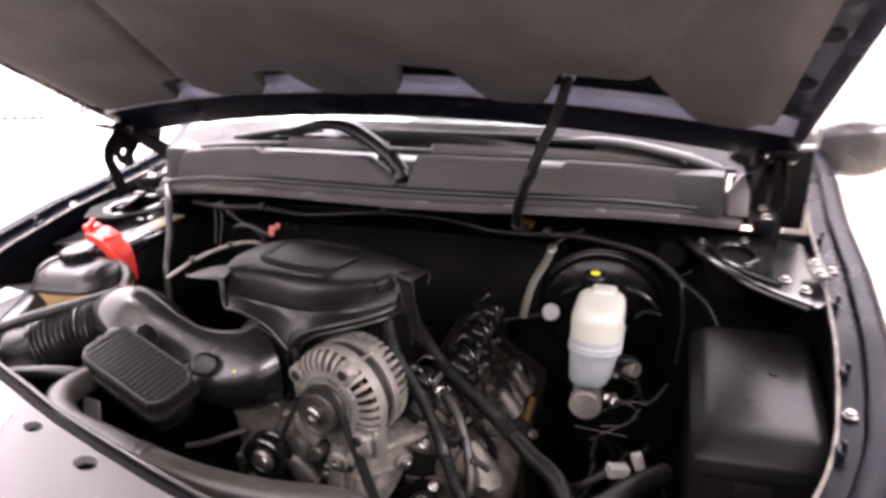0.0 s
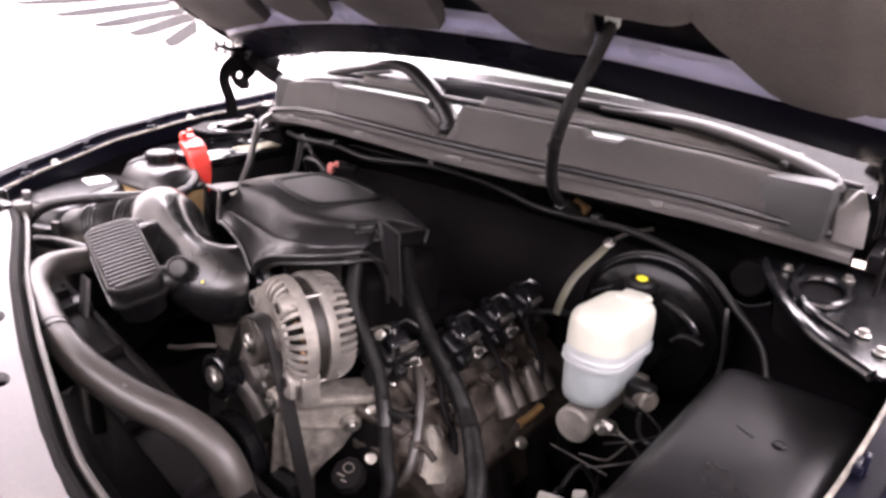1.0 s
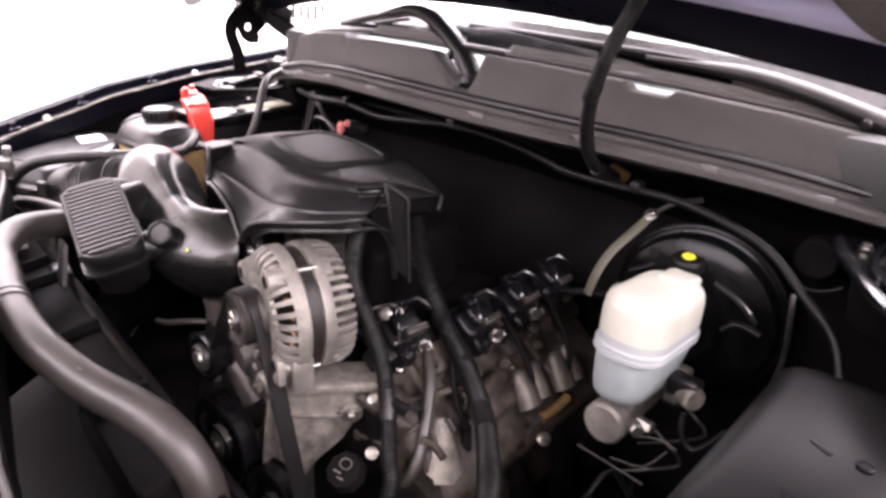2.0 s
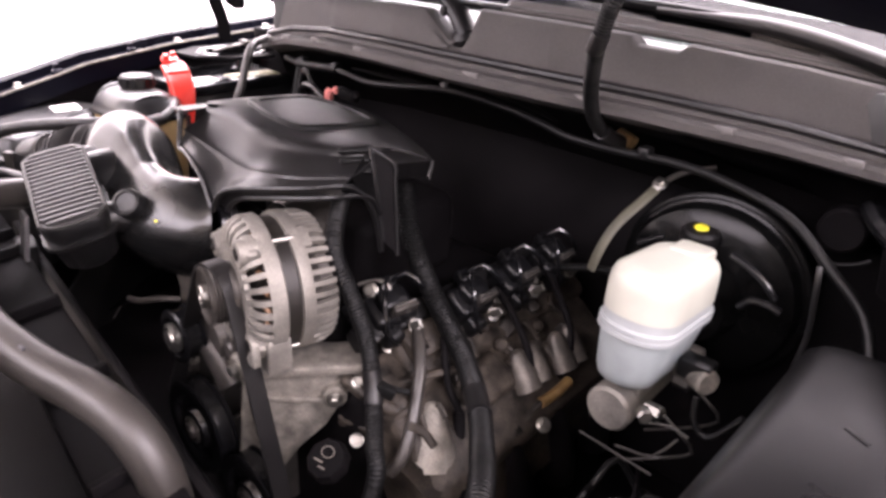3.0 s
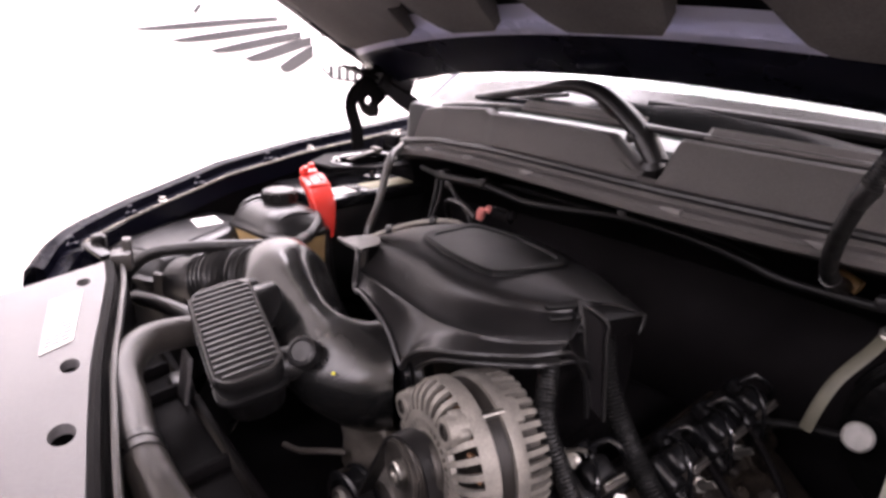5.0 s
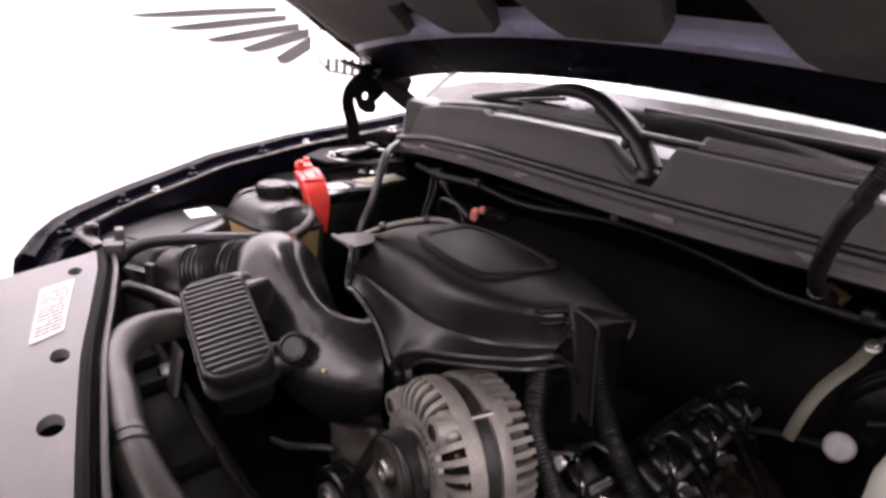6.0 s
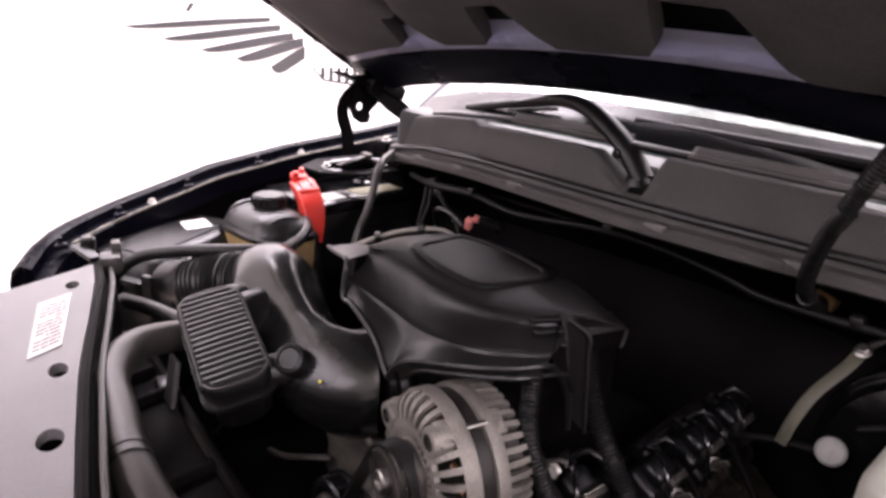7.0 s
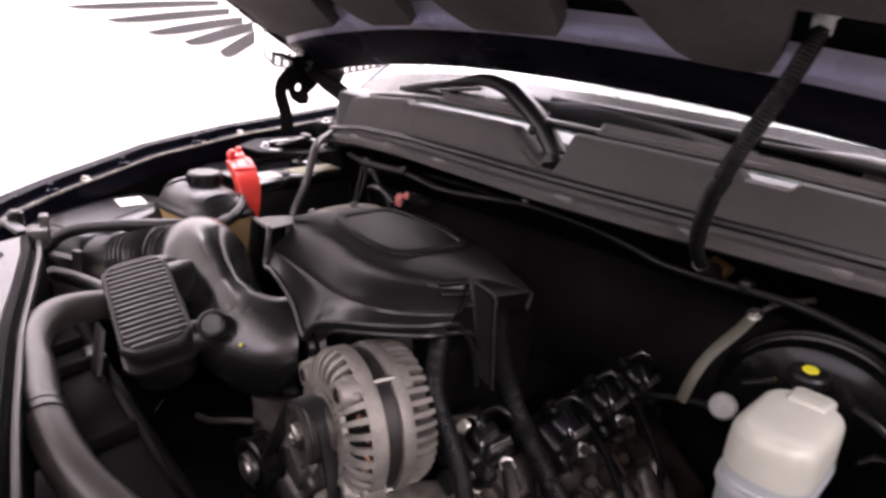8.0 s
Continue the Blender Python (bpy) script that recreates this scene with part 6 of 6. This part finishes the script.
def ignition_coil():
    t = thing("ignition_coil", "black ignition coil with steel bolts on the rocker cover", "ignition coil", "coils along the rocker cover")
    part("coil_body", join(box(0.05, 0.07, 0.040, 0.010, 3, m=pose(0.004, 0, 0.024)), box(0.034, 0.046, 0.026, 0.009, 3, m=pose(0.0, 0, 0.048)), box(0.03, 0.03, 0.03, 0.008, 3, m=pose(0.036, -0.012, 0.02))), M_COIL, t)
    core = part("core", box(0.012, 0.040, 0.020, 0.003, 2, m=pose(0.020, 0.004, 0.056)), M_IRON, t)
    part("core_edge", box(0.004, 0.034, 0.004, 0.0015, 1, m=pose(0.018, 0.004, 0.067)), M_STEEL, core)
    part("bracket", box(0.065, 0.095, 0.005, 0.002, 1, m=pose(0, 0, 0.003)), M_COIL, t)
    for y in (-0.041, 0.041):
        bolt((0.020, y, 0.006), (0, 0, 1), t, True)
    part("stud", lathe([(0.011, 0), (0.011, 0.012), (0.006, 0.013), (0.006, 0.026), (0.003, 0.027)], 6, m=pose(0.036, 0.028, 0.018, 20, 20, 0)), M_STEEL, t)
    part("connector", box(0.022, 0.024, 0.02, 0.005, 2, m=pose(-0.03, 0.015, 0.035)), M_COIL, t)
    part("wire", tube([(-0.03, 0.02, 0.042), (-0.025, 0.035, 0.062), (0.0, 0.05, 0.058), (0.012, 0.07, 0.035)], 0.0045, 8), M_GLOSS, t)
    part("wire", tube([(-0.028, 0.008, 0.048), (-0.010, -0.02, 0.082), (0.018, -0.035, 0.078), (0.042, -0.03, 0.045), (0.052, -0.012, 0.020)], 0.0032, 8), M_GLOSS, t)
    part("clip", box(0.010, 0.004, 0.022, 0.001, 1, m=pose(0.044, 0.012, 0.046, 0, 20, 15)), M_STEEL, t)
    return t


coil = ignition_coil()
coil.matrix_basis = pose(0.146, -0.428, 0.918, 0, 32, -6)
for y in (-0.31, -0.205, -0.105):
    copy_thing(coil, pose(0.188, y, 0.905, 0, 32, 0))


def small_tubes():
    t = vent_hose("wiring_conduit", [(0.108, -0.352, 1.09), (0.130, -0.362, 1.035), (0.162, -0.366, 0.985), (0.208, -0.372, 0.935), (0.266, -0.388, 0.899), (0.327, -0.427, 0.876), (0.384, -0.487, 0.874), (0.438, -0.558, 0.888), (0.475, -0.635, 0.86)], 0.0148, "thick black corrugated wiring conduit beside the engine", M_LOOM, 0.005, 0.0007, "wiring conduit")
    part("tape_band", tube([(0.311, -0.4145, 0.8795), (0.327, -0.427, 0.876), (0.344, -0.443, 0.8755)], 0.0158, 14), M_RUBBER, t)
    w = vent_hose("wiring_conduit", [(0.108, -0.452, 1.112), (0.126, -0.481, 1.099), (0.154, -0.513, 1.052), (0.182, -0.509, 0.995), (0.203, -0.504, 0.945), (0.229, -0.515, 0.89), (0.26, -0.54, 0.834), (0.279, -0.556, 0.793), (0.262, -0.585, 0.66)], 0.0112, "thin black corrugated wiring conduit behind the alternator", M_LOOM, 0.0045, 0.0005, "wiring conduit")
    part("tape_wrap", tube([(0.2195, -0.511, 0.910), (0.228, -0.5146, 0.892), (0.238, -0.522, 0.874)], 0.0125, 12, 0.006), M_RUBBER, w)
    part("branch_plug", join(box(0.026, 0.014, 0.016, 0.003, 2, m=pose(0.244, -0.508, 0.890, 0, 20, 30)), tube([(0.230, -0.513, 0.890), (0.245, -0.505, 0.893), (0.262, -0.485, 0.885)], 0.0042, 8)), M_LOOM, w)
    g = vent_hose("hood_harness", [(0.386, -0.25, 1.478), (0.372, -0.268, 1.42), (0.344, -0.272, 1.35), (0.313, -0.24, 1.28), (0.289, -0.185, 1.21), (0.280, -0.125, 1.165), (0.280, -0.065, 1.14)], 0.010, "black corrugated harness looping from the cowl to the hood", M_LOOM, 0.0045, 0.0005, "wiring harness")
    part("hood_clip", join(box(0.022, 0.016, 0.022, 0.004, 2, m=pose(0.386, -0.25, 1.482, 20, 0, 15)), lathe([(0.012, 0), (0.012, 0.008), (0.004, 0.012)], 14, m=aim((0.390, -0.255, 1.49), (0.1, -0.4, 1)))), M_RESBODY, g, "pale plastic clip")
    part("end_boot", tube([(0.280, -0.13, 1.168), (0.279, -0.10, 1.152), (0.280, -0.070, 1.141)], 0.0125, 12, 0.006), M_RUBBER, g)
    part("tape_wrap", tube([(0.331, -0.264, 1.315), (0.326, -0.261, 1.305), (0.320, -0.256, 1.294)], 0.0112, 12, 0.005), M_RUBBER, g)
    k = vent_hose("firewall_harness", [(-0.58, -0.06, 1.135), (-0.46, -0.10, 1.141), (-0.36, -0.108, 1.150), (-0.31, -0.112, 1.150), (-0.235, -0.12, 1.146), (-0.155, -0.13, 1.155), (-0.015, -0.14, 1.174), (0.10, -0.13, 1.167), (0.175, -0.118, 1.152), (0.22, -0.115, 1.142), (0.30, -0.10, 1.137), (0.387, -0.10, 1.141), (0.47, -0.11, 1.135), (0.55, -0.13, 1.119), (0.611, -0.15, 1.08), (0.66, -0.17, 1.046), (0.688, -0.205, 1.0)], 0.0062, "long black wiring harness along the firewall", M_LOOM, category="wiring harness")
    part("thick_sleeve", tube([(-0.50, -0.085, 1.139), (-0.46, -0.10, 1.142), (-0.36, -0.108, 1.151), (-0.335, -0.11, 1.152)], 0.0095, 12, 0.01), M_LOOM, k)
    for x, y, z in ((-0.47, -0.098, 1.142), (-0.345, -0.109, 1.151), (-0.015, -0.14, 1.174), (0.335, -0.10, 1.139)):
        part("harness_clip", box(0.018, 0.022, 0.018, 0.004, m=pose(x, y + 0.006, z + 0.004)), M_PLASTIC, k)
    # flat pads of the firewall mat behind the harness
    for pts in ([(-0.30, -0.100, 1.160), (-0.20, -0.112, 1.166), (-0.10, -0.125, 1.172), (-0.03, -0.132, 1.176)], [(0.03, -0.125, 1.186), (0.08, -0.122, 1.184), (0.14, -0.110, 1.172), (0.185, -0.098, 1.156)]):
        part("mat_edge", tube(pts, [0.004, 0.012, 0.012, 0.004], 10, 0.01, flat=0.4), M_LOOM, k)
    part("branch_wire", tube([(-0.44, -0.105, 1.130), (-0.40, -0.125, 1.118), (-0.36, -0.15, 1.118), (-0.325, -0.165, 1.108), (-0.31, -0.17, 1.085)], 0.0048, 8), M_LOOM, k)
    part("branch_wire", tube([(-0.50, -0.085, 1.135), (-0.49, -0.10, 1.10), (-0.485, -0.12, 1.05)], 0.0040, 8), M_LOOM, k)
    part("branch_wire", tube([(-0.475, -0.095, 1.135), (-0.465, -0.11, 1.10), (-0.468, -0.13, 1.05)], 0.0034, 8), M_LOOM, k)
    part("wire_plug", box(0.022, 0.016, 0.016, 0.004, 2, m=pose(-0.44, -0.106, 1.13, 0, 20, 10)), M_PLASTIC, k)
    c = thing("harness_tag", "tan taped harness branch under the cowl", "harness tape")
    c.location = (0.29, -0.1, 1.14)
    part("tape", tube([(0.269, -0.056, 1.150), (0.283, -0.057, 1.146), (0.298, -0.059, 1.141)], 0.0105, 14, 0.006), M_TAPE, c)
    vent_hose("prop_pipe", [(-0.69, -0.02, 1.165), (-0.63, -0.09, 1.168), (-0.585, -0.145, 1.166), (-0.568, -0.17, 1.14), (-0.555, -0.20, 1.08), (-0.542, -0.24, 1.02), (-0.53, -0.26, 0.92)], 0.0085, "bent dark metal pipe from the bay's rear corner", M_PIPE, category="pipe")
    s = vent_hose("coolant_pipe", [(-0.49, -0.30, 1.03), (-0.45, -0.25, 1.058), (-0.40, -0.215, 1.08), (-0.35, -0.195, 1.092), (-0.315, -0.185, 1.09), (-0.30, -0.17, 1.06)], 0.0052, "bare metal coolant pipe beside the engine cover", M_ALU, category="pipe")
    for p in ((-0.45, -0.25, 1.058), (-0.375, -0.205, 1.086)):
        clamp(p, (0.7, 0.5, 0.3), 0.009, s)
    q = thing("sensor_plug", "faded red sensor plug near the firewall", "connector")
    q.location = (-0.305, -0.15, 1.09)
    part("plug", join(box(0.014, 0.014, 0.024, 0.003, 2, m=pose(-0.285, -0.172, 1.118, 20, 15, 20)), box(0.012, 0.012, 0.012, 0.003, 2, m=pose(-0.274, -0.164, 1.128, 20, 15, 20))), M_PINK, q)
    part("plug_cap", join(box(0.040, 0.020, 0.018, 0.004, 2, m=pose(-0.246, -0.155, 1.122, 0, 10, 20)), tube([(-0.262, -0.165, 1.134), (-0.245, -0.168, 1.138), (-0.232, -0.160, 1.132), (-0.24, -0.15, 1.128)], 0.0035, 8), lathe([(0.009, 0), (0.009, 0.012), (0.006, 0.014)], 12, m=aim((-0.228, -0.158, 1.124), (0.8, -0.4, 0.5)))), M_INNER, q)
    part("lead", tube([(-0.295, -0.175, 1.11), (-0.34, -0.17, 1.125), (-0.40, -0.15, 1.11), (-0.42, -0.12, 1.06)], 0.006, 8), M_RUBBER, q)


small_tubes()


# ---- driver's side ----
def brake_unit():
    t = thing("brake_booster", "round black brake booster on the firewall", "brake booster")
    t.location = (0.47, -0.08, 0.9)
    part("shell", lathe([(0.122, -0.13), (0.124, 0.0), (0.130, 0.004), (0.130, 0.012), (0.122, 0.016), (0.116, 0.032), (0.095, 0.045), (0.06, 0.052), (0.05, 0.09)], 40, m=aim((0.47, -0.105, 0.99), (0, -1, 0))), M_BOOSTER, t)
    part("check_valve", lathe([(0.010, 0), (0.010, 0.02), (0.018, 0.022), (0.018, 0.032), (0.015, 0.035), (0.004, 0.035)], 22, m=aim((0.372, -0.150, 0.985), (0.1, -0.85, 0.45))), M_VALVE, t, "milky grey check valve")
    part("vacuum_hose", tube([(0.366, -0.160, 0.985), (0.31, -0.160, 0.972), (0.26, -0.165, 0.955), (0.215, -0.16, 0.932), (0.20, -0.17, 0.89)], 0.0058, 10), M_LOOM, t)
    part("fluid_cap", lathe([(0.024, 0), (0.024, 0.012), (0.02, 0.016), (0.006, 0.017)], 22, m=aim((0.457, -0.158, 1.070), (0, -0.12, 1))), M_PLASTIC, t)
    part("cap_neck", tube([(0.457, -0.12, 1.03), (0.457, -0.145, 1.055), (0.457, -0.162, 1.078)], 0.018, 14), M_PLASTIC, t)
    part("cap_dot", lathe([(0.0095, 0), (0.009, 0.0012), (0.004, 0.0016)], 20, m=aim((0.457, -0.160, 1.0868), (0, -0.12, 1))), M_YELLOW, t, "yellow dot on the cap")
    # glossy tubes added to draw the glints on the booster's shell
    part("glint_arc", tube([(0.517, -0.219, 1.089), (0.540, -0.219, 1.081), (0.561, -0.219, 1.068), (0.576, -0.219, 1.053)], 0.0045, 10, 0.005), M_GLOSS, t)
    part("glint_arc", tube([(0.540, -0.219, 1.029), (0.552, -0.219, 1.042), (0.569, -0.219, 1.044), (0.585, -0.219, 1.040)], 0.005, 10, 0.005), M_GLOSS, t)
    part("glint_arc", tube([(0.402, -0.219, 1.064), (0.420, -0.219, 1.075), (0.435, -0.219, 1.085)], 0.004, 10, 0.005), M_GLOSS, t)
    part("rim_band", tube([(0.47 + 0.128 * math.cos(a), -0.114, 0.99 + 0.128 * math.sin(a)) for a in np.linspace(0.3, 2.8, 14)], 0.006, 8), M_BOOSTER, t)

    m = thing("master_cylinder", "aluminium brake master cylinder with milky fluid reservoir", "brake reservoir")
    m.location = (0.47, -0.3, 0.88)
    part("cylinder", join(lathe([(0.026, 0), (0.026, 0.15), (0.0285, 0.152), (0.0285, 0.172), (0.025, 0.176), (0.01, 0.176)], 26, m=aim((0.468, -0.19, 0.915), (0, -1, 0))), box(0.05, 0.10, 0.03, 0.008, 2, m=pose(0.468, -0.29, 0.935)), box(0.09, 0.014, 0.06, 0.006, 2, m=pose(0.468, -0.20, 0.915))), M_ALU, m)
    for x, y in ((0.50, -0.33), (0.50, -0.25)):
        part("brake_line_nut", lathe([(0.009, 0), (0.009, 0.02), (0.006, 0.022)], 6, m=aim((x, y, 0.918), (1, -0.15, 0.1))), M_STEEL, m)
        part("brake_line", tube([(x + 0.02, y, 0.92), (x + 0.05, y - 0.01, 0.912), (x + 0.06, y + 0.01, 0.88), (x + 0.02, y + 0.02, 0.84), (x - 0.02, y - 0.01, 0.83)], 0.0019, 8), M_PIPE, m)
    # reservoir: lower grey body, flange, milky upper half with a filler hump
    def ring(z, w, l, r=0.036, dy=0.0):
        r = min(r, 0.47 * w)
        return [(0.478 + 1.08 * x + min(0.0, 0.11 * (z - 1.02)), -0.302 + 1.10 * y + dy, z + 0.007 + 0.10 * (-(y + dy))) for x, y in rounded(w, l, r, 6)]
    body = part("reservoir_body", loft([ring(0.940, 0.056, 0.112), ring(0.944, 0.062, 0.122), ring(0.955, 0.067, 0.130), ring(0.99, 0.074, 0.143), ring(1.014, 0.078, 0.149)]), M_RESBODY, m, "translucent grey lower reservoir")
    part("reservoir_flange", loft([ring(1.0105, 0.081, 0.153), ring(1.0120, 0.084, 0.157), ring(1.0170, 0.084, 0.157), ring(1.0185, 0.0815, 0.154), ring(1.0200, 0.084, 0.157), ring(1.0245, 0.084, 0.157), ring(1.0260, 0.081, 0.153)]), M_RESRIM, body)
    part("reservoir_skirt", loft([ring(1.0240, 0.0795, 0.151), ring(1.0380, 0.0795, 0.151)]), M_RESRIM, body)
    part("reservoir_cap", loft([ring(1.0370, 0.0805, 0.152), ring(1.066, 0.0800, 0.151), ring(1.076, 0.0785, 0.149), ring(1.083, 0.0735, 0.143), ring(1.0870, 0.065, 0.133), ring(1.0885, 0.054, 0.120), ring(1.0890, 0.03, 0.08)]), M_RESCAP, m, "milky white upper reservoir")
    part("filler_tab", prism([(-0.020, -0.026), (0.020, -0.026), (0.024, 0.016), (0.016, 0.024), (-0.016, 0.024), (-0.022, 0.016)], 0.012, 0.004, 3, m=pose(0.480, -0.244, 1.0815, -6, 0, 0)), M_RESCAP, m)
    part("level_sensor", box(0.04, 0.03, 0.025, 0.005, 2, m=pose(0.53, -0.28, 0.965)), M_PLASTIC, m)
    part("valve_body", join(lathe([(0.016, 0), (0.016, 0.04), (0.013, 0.043)], 18, m=aim((0.515, -0.27, 0.955), (0.8, -0.5, 0.1))), box(0.02, 0.03, 0.03, 0.005, 2, m=pose(0.512, -0.265, 0.955))), M_CAST, m)
    part("steel_nut", lathe([(0.009, 0), (0.009, 0.014), (0.007, 0.016)], 6, m=aim((0.512, -0.372, 0.942), (0.6, -0.8, 0.2))), M_STEEL, m)
    for pts in ([(0.530, -0.395, 0.950), (0.552, -0.398, 0.961), (0.572, -0.395, 0.956)], [(0.500, -0.398, 0.902), (0.516, -0.398, 0.906), (0.542, -0.398, 0.914), (0.562, -0.392, 0.946)], [(0.455, -0.398, 0.894), (0.503, -0.398, 0.892), (0.545, -0.398, 0.890)]):
        part("brake_line", tube(pts, 0.0014, 8), M_PIPE, m)
    part("sensor_lead", tube([(0.553, -0.335, 0.965), (0.557, -0.342, 0.944), (0.568, -0.342, 0.928), (0.583, -0.342, 0.933), (0.604, -0.335, 0.967)], 0.0036, 8), M_LOOM, m)

    far = Matrix.Translation((0.70, -0.98, 1.42)) @ Matrix.Scale(1.065, 4) @ Matrix.Translation((-0.70, 0.98, -1.42))
    for ob in (t, m):
        ob.matrix_basis = far @ Matrix.Translation(ob.location)

    s = thing("ground_strap", "olive grey flat strap bolted to the firewall", "strap")
    s.location = (0.316, -0.05, 1.0)
    part("strap", tube([(0.336, -0.015, 1.080), (0.330, -0.050, 1.062), (0.308, -0.085, 1.022), (0.298, -0.105, 0.985), (0.292, -0.115, 0.945)], 0.0092, 10, 0.012, flat=0.3), M_STRAP, s)
    part("strap_bolt", BIGBOLT, M_IRON, s).matrix_basis = aim((0.337, -0.025, 1.080), (0, -0.6, 0.8))
    part("tie_rod", tube([(0.338, -0.015, 1.082), (0.36, -0.0, 1.10), (0.40, 0.02, 1.115)], 0.005, 8), M_IRON, s)


brake_unit()


def fuse_box():
    t = thing("fuse_box", "large black plastic fuse box with a smooth lid", "fuse box")
    t.location = (0.71, -0.38, 0.75)
    def ring(z, g):
        pts = [(0.630, -0.240), (0.830, -0.230), (0.803, -0.605), (0.621, -0.617)]
        c = Vector((0.713, -0.42))
        out = []
        n = 5
        for i in range(4):
            p, a, b = Vector(pts[i]), Vector(pts[i - 1]), Vector(pts[(i + 1) % 4])
            p = c + (p - c) * (1 + g / 0.2)
            r = 0.022
            u, v = (a - p).normalized() * r, (b - p).normalized() * r
            for k in range(n):
                w = k / (n - 1)
                q = p + u * (1 - w) ** 2 + v * w ** 2
                out.append((q.x, q.y, z))
        return out
    lid = part("lid", loft([ring(1.0, 0.002), ring(1.003, 0.006), ring(1.022, 0.006), ring(1.027, 0.003), ring(1.045, -0.024), ring(1.051, -0.036), ring(1.0535, -0.06)]), M_FUSE, t)
    part("base", loft([ring(0.72, -0.012), ring(1.0, -0.004)]), M_INNER, t)
    part("lid_latch", box(0.05, 0.016, 0.04, 0.004, m=pose(0.70, -0.612, 0.975)), M_INNER, lid)
    part("lid_mark", box(0.022, 0.005, 0.0012, 0.0004, m=pose(0.705, -0.415, 1.0538, 0, 0, -28)), M_FUSE, lid)
    part("lid_mark", lathe([(0.008, 0), (0.008, 0.002), (0.006, 0.003), (0.005, 0.0015), (0.001, 0.0015)], 16, m=pose(0.742, -0.415, 1.0535)), M_FUSE, lid)


fuse_box()


def side_bits():
    vent_hose("fuse_box_harness", [(0.45, -0.62, 0.88), (0.50, -0.58, 0.875), (0.55, -0.52, 0.88), (0.60, -0.46, 0.87)], 0.016, "black taped wiring branch into the fuse box", M_RUBBER, category="wiring harness")
    c = thing("wire_connector", "dull grey plastic wire connector under the reservoir", "connector")
    c.location = (0.53, -0.5, 0.85)
    part("housing", join(box(0.035, 0.02, 0.018, 0.003, 2, m=pose(0.525, -0.515, 0.90, 0, 10, 30)), box(0.018, 0.014, 0.03, 0.003, 2, m=pose(0.555, -0.49, 0.905, 0, -15, 20))), M_VALVE, c)
    part("lead", tube([(0.51, -0.52, 0.895), (0.47, -0.53, 0.87), (0.44, -0.50, 0.83)], 0.006, 8), M_RUBBER, c)
    d = thing("dipstick_tube", "brown oil dipstick tube beside the engine", "dipstick")
    d.location = (0.36, -0.35, 0.8)
    part("tube", tube([(0.330, -0.276, 0.794), (0.334, -0.241, 0.795), (0.334, -0.206, 0.800)], 0.0085, 12), M_TAPE, d)
    part("steel_sleeve", tube([(0.333, -0.336, 0.782), (0.331, -0.306, 0.789), (0.330, -0.274, 0.794)], 0.0055, 10), M_IRON, d)
    part("spring_hose", tube([(0.334, -0.411, 0.766), (0.335, -0.374, 0.774), (0.334, -0.334, 0.782)], 0.008, 12, 0.003, ribs=0.0055, depth=0.0022), M_LOOM, d)
    for k, (x, y) in enumerate(((0.50, -0.30), (0.53, -0.42), (0.56, -0.34))):
        vent_hose("brake_pipe", [(x, y, 0.80), (x + 0.03, y - 0.08, 0.83), (x + 0.05, y - 0.16, 0.80), (x + 0.03, y - 0.22, 0.70)], 0.003, "thin dark steel brake pipe beside the frame", M_INNER, category="pipe")
    g = part("firewall_grommet", lathe([(0.0005, 0.002), (0.018, 0.003), (0.026, 0.004), (0.030, 0.0), (0.030, -0.03)], 28, m=aim((0.590, -0.022, 1.087), (0.05, -0.99, 0.05))), M_INNER, truck)
    part("grommet_lip", tube([(0.582, -0.045, 1.052), (0.600, -0.047, 1.050), (0.622, -0.045, 1.058), (0.634, -0.042, 1.066)], 0.0022, 8), M_LOOM, g)
    # loose wiring low between the engine and the fuse box
    q = random.Random(41)
    for k in range(9):
        x, y = 0.43 + 0.10 * q.random(), -0.62 + 0.26 * q.random()
        pts = [(x - 0.02, y - 0.02, 0.74)]
        for j in range(4):
            x, y = x + q.uniform(-0.01, 0.045), y + q.uniform(0.0, 0.06)
            pts.append((x, y, 0.79 + q.uniform(-0.03, 0.045)))
        pts.append((x + 0.03, y + 0.02, 0.74))
        vent_hose("loose_wire", pts, q.choice((0.0032, 0.0045, 0.006)), "loose black wire in the lower engine bay", M_LOOM, category="wire")
    vent_hose("booster_wire", [(0.606, -0.195, 1.098), (0.609, -0.20, 1.085), (0.613, -0.20, 1.054), (0.617, -0.20, 1.012), (0.612, -0.205, 0.93)], 0.0034, "thin black wire hanging beside the booster", M_RUBBER, category="wire")


side_bits()
